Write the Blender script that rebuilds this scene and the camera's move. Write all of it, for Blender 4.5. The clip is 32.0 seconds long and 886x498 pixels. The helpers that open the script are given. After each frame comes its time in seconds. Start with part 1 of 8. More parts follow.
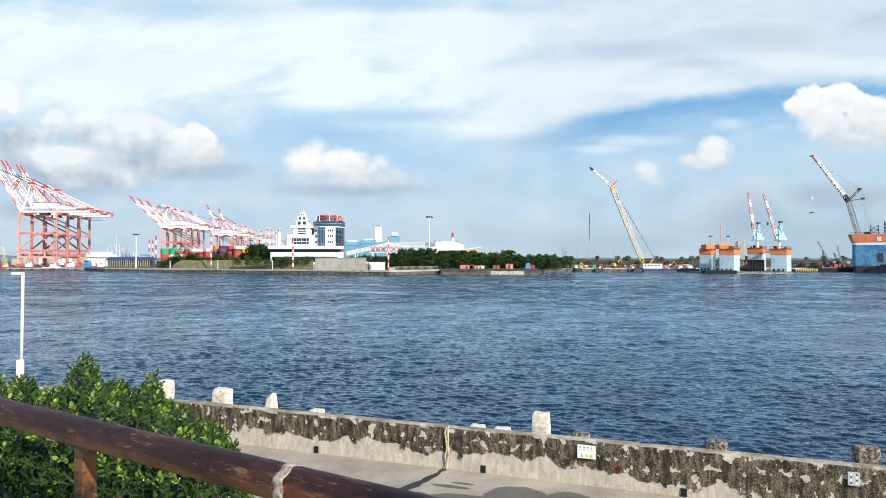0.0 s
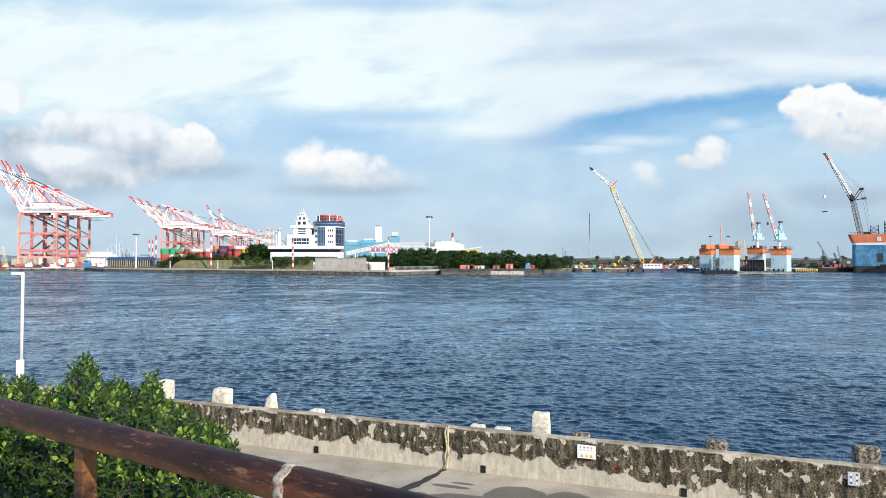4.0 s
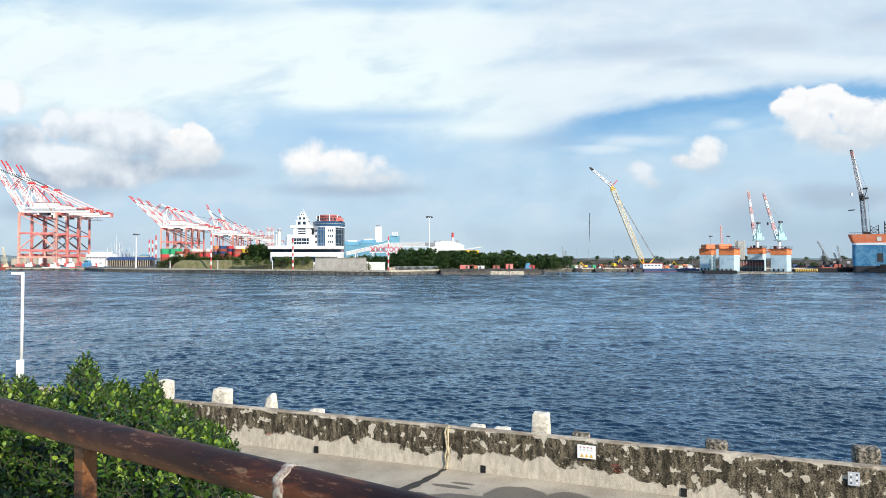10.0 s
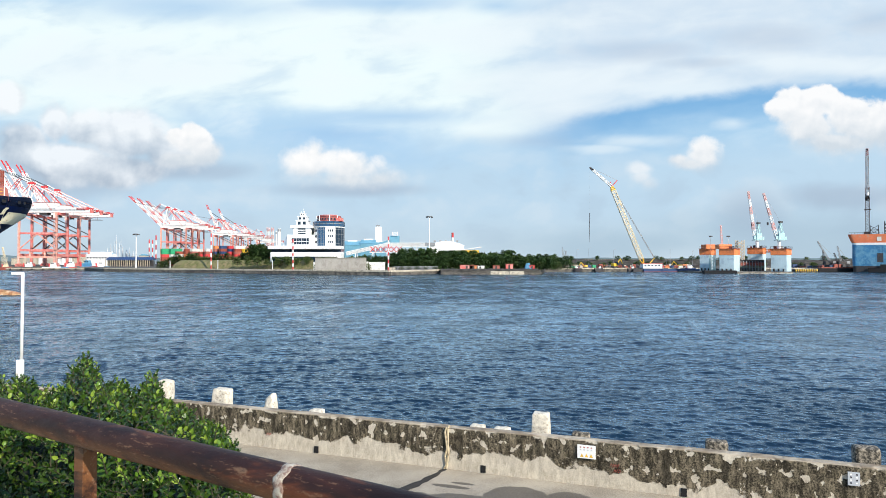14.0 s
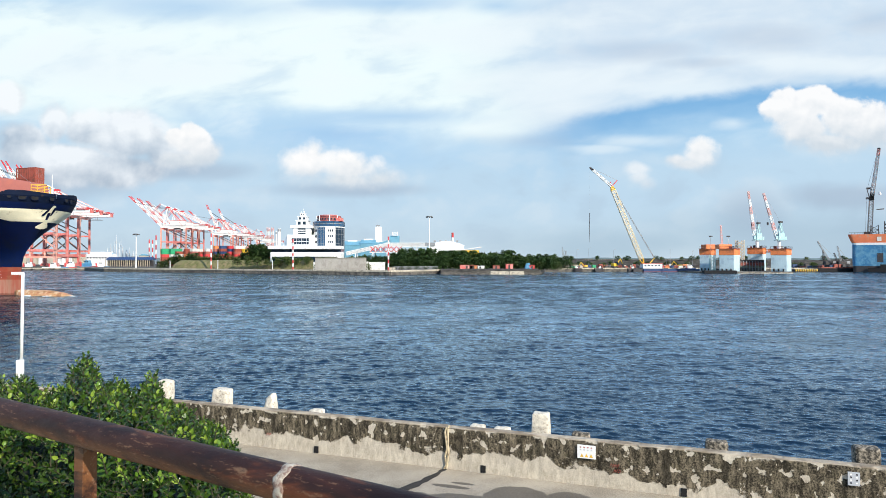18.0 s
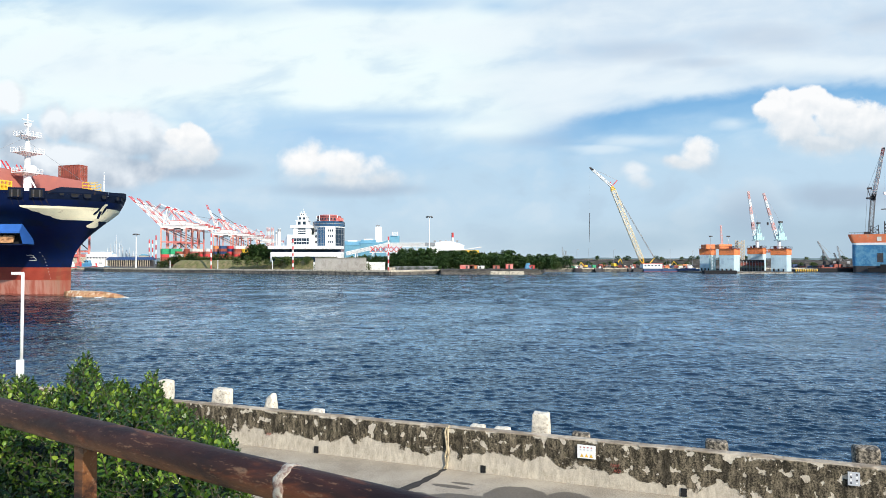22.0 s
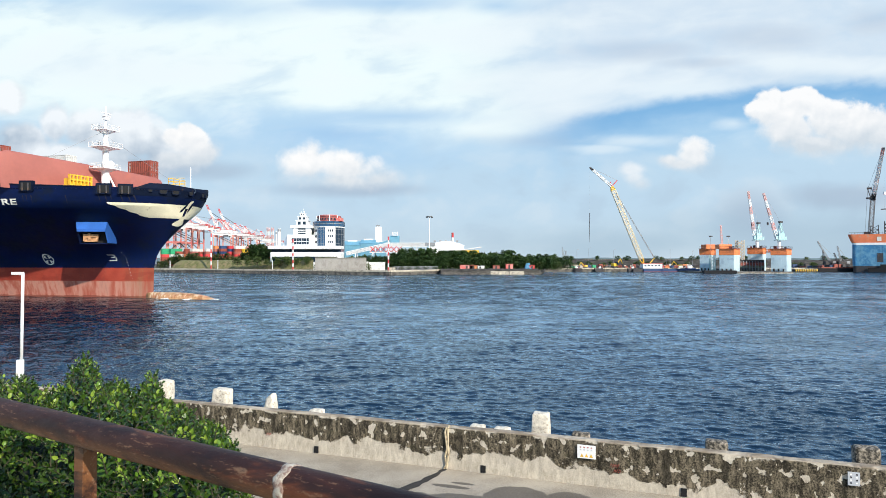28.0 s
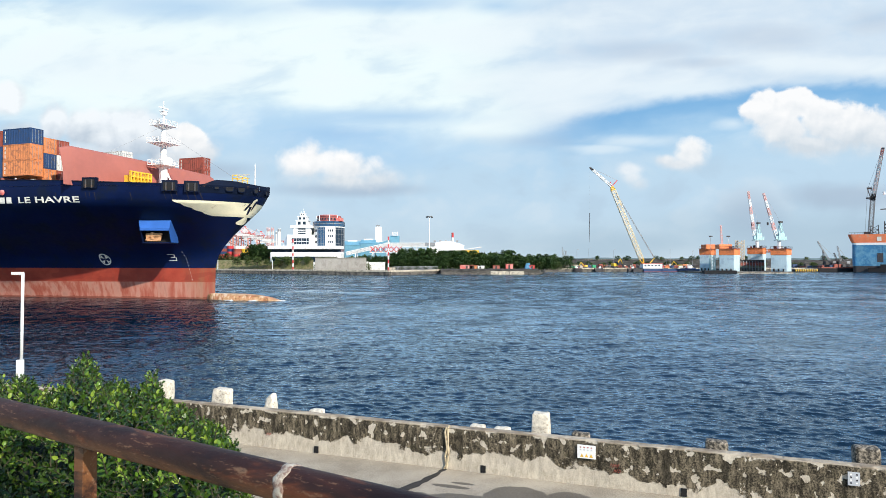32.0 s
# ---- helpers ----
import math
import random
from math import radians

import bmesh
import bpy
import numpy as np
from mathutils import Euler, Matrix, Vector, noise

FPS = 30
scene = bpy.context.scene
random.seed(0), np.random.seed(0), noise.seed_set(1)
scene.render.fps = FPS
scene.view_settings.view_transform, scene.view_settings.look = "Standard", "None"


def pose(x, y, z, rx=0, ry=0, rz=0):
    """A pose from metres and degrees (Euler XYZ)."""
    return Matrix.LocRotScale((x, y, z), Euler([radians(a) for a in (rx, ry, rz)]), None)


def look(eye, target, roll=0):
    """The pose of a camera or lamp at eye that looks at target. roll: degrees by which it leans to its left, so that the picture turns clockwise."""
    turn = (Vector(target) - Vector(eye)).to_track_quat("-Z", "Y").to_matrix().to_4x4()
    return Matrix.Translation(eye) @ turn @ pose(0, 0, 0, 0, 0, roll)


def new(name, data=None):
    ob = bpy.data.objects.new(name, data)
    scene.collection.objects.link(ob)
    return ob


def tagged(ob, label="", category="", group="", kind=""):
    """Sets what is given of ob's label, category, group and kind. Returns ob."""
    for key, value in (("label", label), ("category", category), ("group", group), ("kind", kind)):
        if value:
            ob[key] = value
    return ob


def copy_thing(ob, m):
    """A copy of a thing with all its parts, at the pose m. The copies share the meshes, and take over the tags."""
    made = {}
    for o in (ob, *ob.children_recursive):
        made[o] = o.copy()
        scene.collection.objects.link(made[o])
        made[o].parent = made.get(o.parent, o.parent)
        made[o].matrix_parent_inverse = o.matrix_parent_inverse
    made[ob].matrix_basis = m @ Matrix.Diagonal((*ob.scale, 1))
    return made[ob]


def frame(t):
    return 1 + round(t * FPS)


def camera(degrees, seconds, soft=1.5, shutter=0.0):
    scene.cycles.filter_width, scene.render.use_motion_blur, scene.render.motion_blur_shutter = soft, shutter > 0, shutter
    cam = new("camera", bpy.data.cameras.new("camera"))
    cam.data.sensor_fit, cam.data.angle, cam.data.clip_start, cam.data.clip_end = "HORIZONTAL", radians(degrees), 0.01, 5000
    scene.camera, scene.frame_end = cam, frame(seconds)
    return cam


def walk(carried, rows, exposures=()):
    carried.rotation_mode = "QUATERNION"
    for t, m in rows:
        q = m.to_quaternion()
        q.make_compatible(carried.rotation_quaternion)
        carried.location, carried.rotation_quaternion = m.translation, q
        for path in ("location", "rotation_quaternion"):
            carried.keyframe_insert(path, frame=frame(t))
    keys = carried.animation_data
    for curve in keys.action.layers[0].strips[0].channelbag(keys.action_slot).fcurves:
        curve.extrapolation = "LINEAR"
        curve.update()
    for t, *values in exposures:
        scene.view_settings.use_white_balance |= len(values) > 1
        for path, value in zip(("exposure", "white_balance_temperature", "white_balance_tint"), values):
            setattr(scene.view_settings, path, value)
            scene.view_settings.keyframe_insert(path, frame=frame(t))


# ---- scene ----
# A harbour channel seen from a railed terrace: x to the right along the channel, y across it, water at z = 0.
cam = camera(66, 32.0, soft=0.62)
EYE = pose(0, 0, 7.0, 90.949, 0, 0)
walk(cam, [(0.0, EYE), (32.0, EYE)], exposures=[(0.0, 0.0), (32.0, 0.0)])


# ---- node helpers ----
class Graph:
    """Short writing for node trees."""

    def __init__(self, tree):
        self.tree = tree
        self.tree.nodes.clear()

    def node(self, kind, ins=(), **props):
        n = self.tree.nodes.new(kind)
        for k, v in props.items():
            setattr(n, k, v)
        for k, v in dict(ins).items():
            self.put(n.inputs[k], v)
        return n

    def put(self, socket, v):
        if isinstance(v, bpy.types.NodeSocket):
            self.tree.links.new(v, socket)
        elif isinstance(v, tuple) and len(v) == 3 and socket.type == "RGBA":
            socket.default_value = (*v, 1)
        else:
            socket.default_value = v

    def math(self, op, a, b=0.0, c=0.0, clamp=False):
        return self.node("ShaderNodeMath", {0: a, 1: b, 2: c}, operation=op, use_clamp=clamp).outputs[0]

    def vec(self, op, a, b=(0, 0, 0)):
        n = self.node("ShaderNodeVectorMath", {0: a, 1: b}, operation=op)
        return n.outputs["Value"] if op in ("LENGTH", "DOT_PRODUCT", "DISTANCE") else n.outputs[0]

    def mix(self, f, a, b, blend="MIX"):
        n = self.node("ShaderNodeMix", data_type="RGBA", blend_type=blend)
        self.put(n.inputs[0], f), self.put(n.inputs[6], a), self.put(n.inputs[7], b)
        return n.outputs[2]

    def step(self, x, lo, hi, a=0.0, b=1.0):
        return self.node("ShaderNodeMapRange", {0: x, 1: lo, 2: hi, 3: a, 4: b}, interpolation_type="SMOOTHSTEP").outputs[0]

    def noise(self, vector, scale, detail=4.0, rough=0.55, distort=0.0):
        return self.node("ShaderNodeTexNoise", {"Vector": vector, "Scale": scale, "Detail": detail, "Roughness": rough, "Distortion": distort}).outputs[0]

    def scaled(self, vector, s):
        return self.vec("MULTIPLY", vector, s)

    def blobs(self, uv, spots):
        """How deep a place lies in a group of round puffs: (u, v, half width, half height)."""
        best = None
        for u, v, a, b in spots:
            d = self.vec("LENGTH", self.scaled(self.vec("SUBTRACT", uv, (u, v, 0)), (1 / a, 1 / b, 0)))
            m = self.math("SUBTRACT", 1.0, d)
            best = m if best is None else self.math("SMOOTH_MAX", best, m, 0.15)
        return best


# ---- world and sun ----
SUN_AZ, SUN_EL = radians(142), radians(31)
world = bpy.data.worlds.new("sky")
scene.world = world
world.use_nodes = True


def build_sky():
    g = Graph(world.node_tree)
    way = g.node("ShaderNodeTexCoord").outputs["Generated"]
    sep = g.node("ShaderNodeSeparateXYZ", {0: way})
    x, y, z = sep.outputs
    front = g.step(y, 0.15, 0.4)
    yy = g.math("MAXIMUM", y, 0.15)
    u, v = g.math("DIVIDE", x, yy), g.math("DIVIDE", z, yy)
    uv = g.node("ShaderNodeCombineXYZ", {0: u, 1: v, 2: 0.0}).outputs[0]
    sky = g.node("ShaderNodeTexSky", sky_type="NISHITA", sun_disc=False, sun_elevation=SUN_EL, sun_rotation=SUN_AZ,
                 air_density=1.0, dust_density=0.6, ozone_density=2.0).outputs[0]
    zz = g.math("MAXIMUM", z, 0.0)
    clear = g.mix(1.0, sky, g.mix(g.step(zz, 0.30, 0.60), (0.100, 0.150, 0.180), (0.085, 0.165, 0.235)), "MULTIPLY")
    # haze low over the water, deeper blue overhead
    low = g.mix(g.step(zz, 0.0, 0.09), (0.57, 0.705, 0.80), (0.53, 0.71, 0.865))
    low = g.mix(g.step(zz, 0.09, 0.22), low, (0.50, 0.72, 0.91))
    base = g.mix(g.step(zz, 0.26, 0.62), low, g.mix(0.35, (0.16, 0.37, 0.76), clear))
    h = g.math("ADD", zz, 0.12)
    plane = g.node("ShaderNodeCombineXYZ", {0: g.math("DIVIDE", x, h), 1: g.math("DIVIDE", y, h), 2: 0.0}).outputs[0]
    streak = g.noise(g.scaled(g.vec("ADD", plane, (3.1, 1.7, 0)), (0.45, 1.0, 1.0)), 0.62, 6.0, 0.52, 0.55)
    tilt = g.node("ShaderNodeVectorRotate", {"Vector": uv, "Angle": radians(-8)}, rotation_type="Z_AXIS").outputs[0]
    broad = g.math("SUBTRACT", g.noise(g.scaled(g.vec("ADD", tilt, (1.7, 0.9, 0)), (1.0, 2.6, 1.0)), 3.2, 4.0, 0.5, 0.5), 0.5)
    soft = g.math("SUBTRACT", g.noise(g.scaled(g.vec("ADD", tilt, (0.3, 2.2, 0)), (1.0, 2.8, 1.0)), 9.0, 5.0, 0.5, 0.3), 0.5)
    puff = g.math("SUBTRACT", g.noise(g.scaled(g.vec("ADD", uv, (0.7, 3.1, 0)), (1.0, 1.5, 1.0)), 11.0, 5.0, 0.5, 0.3), 0.5)
    fleece = g.math("SUBTRACT", g.noise(g.scaled(g.vec("ADD", uv, (4.1, 1.3, 0)), (1.0, 1.3, 1.0)), 34.0, 4.0, 0.55, 0.2), 0.5)
    wob = g.math("ADD", g.math("MULTIPLY", broad, 1.3), g.math("MULTIPLY", soft, 0.7))

    def layer(colour, spots, strength, lo, hi, jag=1.0):
        m = g.math("ADD", g.blobs(uv, spots), g.math("MULTIPLY", wob, jag))
        m = g.math("MULTIPLY", g.math("MULTIPLY", g.step(m, lo, hi), front), strength)
        return g.mix(m, col, colour)

    col = base
    # thin cloud all over the rest of the sky
    outside = g.math("MULTIPLY", g.step(streak, 0.46, 0.66), g.step(g.math("ADD", g.math("SUBTRACT", 1.0, front), g.step(zz, 0.40, 0.62)), 0.0, 1.0))
    col = g.mix(g.math("MULTIPLY", g.math("MULTIPLY", outside, g.step(zz, 0.05, 0.25)), 0.35), col, (0.86, 0.95, 1.02))
    # pale blue band in the middle distance
    col = layer((0.42, 0.655, 0.905), [(-0.119, 0.187, 0.199, 0.050), (-0.302, 0.216, 0.099, 0.021), (0.013, 0.208, 0.133, 0.041), (-0.119, 0.241, 0.124, 0.025)], 0.75, -0.5, 0.7)
    # the white sheet, brightest on one side, lilac-grey on the other
    edge = g.step(g.math("ADD", u, g.math("MULTIPLY", broad, 0.35)), -0.02, 0.24)
    white = g.mix(edge, (0.88, 1.00, 1.01), (0.68, 0.80, 0.915))
    col = layer(white, [(-0.517, 0.291, 0.348, 0.079), (-0.186, 0.324, 0.273, 0.091), (0.096, 0.291, 0.273, 0.099), (0.386, 0.332, 0.348, 0.091), (-0.136, 0.249, 0.133, 0.029), (0.113, 0.216, 0.108, 0.041)], 0.97, -0.55, 0.35, 0.9)
    tex = g.math("ADD", g.math("MULTIPLY", soft, 0.7), g.math("MULTIPLY", puff, 0.3))
    high = g.math("MULTIPLY", g.step(v, 0.13, 0.22), front)
    col = g.mix(g.math("MULTIPLY", g.math("MULTIPLY", g.step(tex, 0.02, -0.16), high), 0.50), col, (0.52, 0.70, 0.88))
    col = g.mix(g.math("MULTIPLY", g.math("MULTIPLY", g.step(tex, -0.02, 0.15), high), 0.35), col, (0.91, 0.985, 1.01))
    # lighter and greyer bars drawn through the sheet
    col = layer((0.86, 0.95, 1.0), [(0.328, 0.253, 0.141, 0.018), (0.187, 0.249, 0.116, 0.033), (0.552, 0.287, 0.124, 0.013), (0.013, 0.332, 0.166, 0.033), (-0.484, 0.282, 0.248, 0.037)], 0.70, -0.5, 0.9, 1.6)
    col = layer((0.46, 0.57, 0.72), [(0.270, 0.311, 0.099, 0.012), (0.461, 0.331, 0.075, 0.018), (0.639, 0.353, 0.041, 0.018), (0.386, 0.291, 0.050, 0.007), (0.146, 0.175, 0.108, 0.012)], 0.45, -0.5, 1.2, 2.2)
    col = layer((0.36, 0.59, 0.86), [(-0.368, 0.374, 0.133, 0.023), (-0.078, 0.380, 0.133, 0.015), (-0.070, 0.212, 0.124, 0.012), (-0.152, 0.185, 0.099, 0.013), (0.080, 0.375, 0.050, 0.013)], 0.72, -0.6, 1.3, 2.0)
    # the blue opening under the sheet's sharp lower rim
    du = g.math("SUBTRACT", u, 0.179)
    rim = g.math("MULTIPLY_ADD", g.math("MULTIPLY_ADD", du, -0.296, 0.257), du, 0.212)
    below = g.math("ADD", g.math("SUBTRACT", rim, v), g.math("ADD", g.math("MULTIPLY", soft, 0.045), g.math("MULTIPLY", fleece, 0.012)))
    gap = g.math("MULTIPLY", g.math("MULTIPLY", g.step(below, -0.004, 0.020), g.step(below, 0.120, 0.015)), g.math("MULTIPLY", g.step(u, 0.05, 0.26), front))
    col = g.mix(g.math("MULTIPLY", gap, 0.95), col, g.mix(g.step(below, 0.0, 0.08), (0.19, 0.445, 0.76), (0.33, 0.585, 0.85)))
    col = layer((0.72, 0.855, 0.955), [(0.278, 0.176, 0.091, 0.012), (0.427, 0.201, 0.035, 0.013), (0.229, 0.165, 0.066, 0.008)], 0.80, -0.2, 0.9, 1.6)
    # mottled grey-blue haze low down
    near = g.math("MULTIPLY", g.step(v, 0.21, 0.10), front)
    col = g.mix(g.math("MULTIPLY", g.math("MULTIPLY", g.step(puff, 0.0, 0.18), near), 0.40), col, (0.70, 0.81, 0.895))
    col = g.mix(g.math("MULTIPLY", g.math("MULTIPLY", g.step(puff, 0.0, -0.18), near), 0.40), col, (0.45, 0.585, 0.72))
    col = layer((0.42, 0.525, 0.655), [(-0.550, 0.117, 0.108, 0.030), (-0.376, 0.133, 0.108, 0.018), (0.452, 0.063, 0.058, 0.041), (0.593, 0.092, 0.099, 0.022), (-0.136, 0.104, 0.124, 0.012), (-0.600, 0.075, 0.066, 0.017)], 0.75, -0.35, 0.8, 0.8)
    col = layer((0.385, 0.535, 0.665), [(0.527, 0.030, 0.232, 0.046), (0.253, 0.022, 0.157, 0.025)], 0.60, -0.5, 0.7, 0.7)
    # grey and white heaps standing over the terminal
    heaps = g.blobs(uv, [(-0.571, 0.201, 0.025, 0.033), (-0.525, 0.193, 0.040, 0.033), (-0.466, 0.183, 0.070, 0.046), (-0.393, 0.162, 0.070, 0.033), (-0.550, 0.142, 0.091, 0.036), (-0.480, 0.133, 0.083, 0.028), (-0.637, 0.241, 0.028, 0.028), (-0.616, 0.165, 0.050, 0.040)])
    n3 = g.noise(uv, 15.0, 5.0, 0.5, 0.1)
    n4 = g.noise(g.vec("ADD", uv, (0.010, 0.016, 0)), 15.0, 5.0, 0.5, 0.1)
    heap = g.step(g.math("ADD", heaps, g.math("ADD", g.math("MULTIPLY", g.math("SUBTRACT", n3, 0.5), 1.3), g.math("MULTIPLY", fleece, 0.30))), -0.12, 0.36)
    crest = g.blobs(uv, [(-0.571, 0.212, 0.031, 0.027), (-0.525, 0.212, 0.028, 0.017), (-0.463, 0.200, 0.070, 0.027), (-0.554, 0.152, 0.058, 0.018), (-0.368, 0.183, 0.050, 0.028), (-0.639, 0.245, 0.033, 0.028)])
    shade = g.math("ADD", g.math("MULTIPLY_ADD", g.math("MAXIMUM", crest, -0.6), 0.60, 0.62), g.math("MULTIPLY", g.math("SUBTRACT", n3, n4), 2.4))
    hcol = g.mix(g.math("MULTIPLY", shade, 1.0, clamp=True), (0.44, 0.525, 0.63), (0.93, 0.965, 1.0))
    col = g.mix(g.math("MULTIPLY", g.math("MULTIPLY", heap, front), 0.85), col, hcol)
    bg = g.node("ShaderNodeBackground", {0: col, 1: 1.0})
    g.node("ShaderNodeOutputWorld", {0: bg.outputs[0]})


build_sky()
sun = new("sun", bpy.data.lights.new("sun", "SUN"))
sun.data.energy, sun.data.angle, sun.data.color = 6.0, radians(0.6), (1.0, 0.93, 0.82)
sun.matrix_world = look((math.sin(SUN_AZ) * 300, math.cos(SUN_AZ) * 300, 300 * math.tan(SUN_EL)), (0, 0, 0))


# ---- materials ----
def surface(name, colour, rough=0.6, metal=0.0, vary=0.18, size=1.0, bump=0.15, fine=9.0, stain=None, amount=0.35, tone=0.08, spec=0.5):
    """A surface with variation at two scales, size metres large, and stains of a second colour."""
    m = bpy.data.materials.new(name)
    m.use_nodes = True
    g = Graph(m.node_tree)
    at = g.node("ShaderNodeTexCoord").outputs["Object"]
    rnd = g.node("ShaderNodeObjectInfo").outputs["Random"]
    at = g.vec("ADD", at, g.node("ShaderNodeCombineXYZ", {0: g.math("MULTIPLY", rnd, 37.0), 1: g.math("MULTIPLY", rnd, 11.0), 2: 0.0}).outputs[0])
    big = g.noise(at, 1.0 / size, 5.0, 0.6)
    small = g.noise(at, fine / size, 4.0, 0.6)
    both = g.math("ADD", g.math("MULTIPLY", big, 0.6), g.math("MULTIPLY", small, 0.4))
    dark = tuple(c * (1 - vary) for c in colour)
    light = tuple(min(1, c * (1 + vary)) for c in colour)
    col = g.mix(g.step(both, 0.3, 0.7), dark, light)
    if stain:
        spot = g.step(g.noise(g.vec("ADD", at, (7, 3, 1)), 1.7 / size, 7.0, 0.68), 0.62 - amount * 0.4, 0.70 - amount * 0.2)
        col = g.mix(spot, col, stain)
    if tone:
        col = g.mix(1.0, col, g.node("ShaderNodeCombineColor", {0: g.math("MULTIPLY_ADD", rnd, tone, 1 - tone / 2), 1: g.math("MULTIPLY_ADD", rnd, tone, 1 - tone / 2), 2: g.math("MULTIPLY_ADD", rnd, tone, 1 - tone / 2)}).outputs[0], "MULTIPLY")
    r = g.math("MULTIPLY_ADD", small, 0.3, rough - 0.15, clamp=True)
    bsdf = g.node("ShaderNodeBsdfPrincipled", {"Base Color": col, "Roughness": r, "Metallic": metal, "Specular IOR Level": spec})
    if bump:
        b = g.node("ShaderNodeBump", {"Strength": bump, "Distance": 0.05 * size, "Height": both})
        g.put(bsdf.inputs["Normal"], b.outputs[0])
    g.node("ShaderNodeOutputMaterial", {0: bsdf.outputs[0]})
    return m


def water_surface():
    """Dark blue harbour water: fine ripples on the modelled waves, gust patches over the distance."""
    m = bpy.data.materials.new("harbour_water")
    m.use_nodes = True
    g = Graph(m.node_tree)
    at = g.node("ShaderNodeTexCoord").outputs["Object"]
    y = g.node("ShaderNodeSeparateXYZ", {0: at}).outputs[1]
    turn = g.node("ShaderNodeVectorRotate", {"Vector": at, "Angle": radians(9)}, rotation_type="Z_AXIS").outputs[0]
    chop = g.noise(g.scaled(turn, (0.5, 1.0, 1.0)), 0.55, 3.0, 0.6, 0.5)
    ripple = g.noise(g.scaled(turn, (0.72, 1.0, 1.0)), 3.4, 4.0, 0.6, 0.5)
    swell = g.noise(g.scaled(turn, (0.30, 0.12, 1.0)), 1.0, 4.0, 0.6, 0.4)
    away = g.step(y, 28.0, 170.0)
    gust = g.step(g.noise(g.scaled(at, (0.35, 1.0, 1.0)), 0.055, 5.0, 0.65, 0.5), 0.38, 0.62)
    rise = g.math("MULTIPLY", g.math("ADD", g.math("MULTIPLY", chop, 0.45), g.math("MULTIPLY", swell, 1.15)), g.math("MULTIPLY", away, g.math("MULTIPLY_ADD", gust, 1.0, 0.35)))
    b = g.node("ShaderNodeBump", {"Strength": 1.0, "Distance": 1.0, "Height": g.math("ADD", g.math("MULTIPLY", ripple, 0.045), rise)})
    body = g.node("ShaderNodeBsdfDiffuse", {"Color": g.mix(gust, (0.0010, 0.0075, 0.0135), (0.0018, 0.0125, 0.0240)), "Normal": b.outputs[0]})
    sheen = g.node("ShaderNodeBsdfGlossy", {"Color": (0.71, 0.865, 1.0), "Roughness": g.math("MULTIPLY_ADD", away, 0.10, 0.02), "Normal": b.outputs[0]})
    fres = g.node("ShaderNodeFresnel", {"IOR": 1.56, "Normal": b.outputs[0]})
    patch = g.noise(g.scaled(turn, (0.17, 0.10, 1.0)), 1.0, 7.0, 0.70, 0.3)
    gloss = g.math("MULTIPLY", fres.outputs[0], g.math("MULTIPLY_ADD", g.math("SUBTRACT", g.step(patch, 0.34, 0.66), 0.5), g.math("MULTIPLY_ADD", away, 0.50, 0.25), 1.03), clamp=True)
    bsdf = g.node("ShaderNodeMixShader", {0: gloss, 1: body.outputs[0], 2: sheen.outputs[0]})
    g.node("ShaderNodeOutputMaterial", {0: bsdf.outputs[0]})
    return m


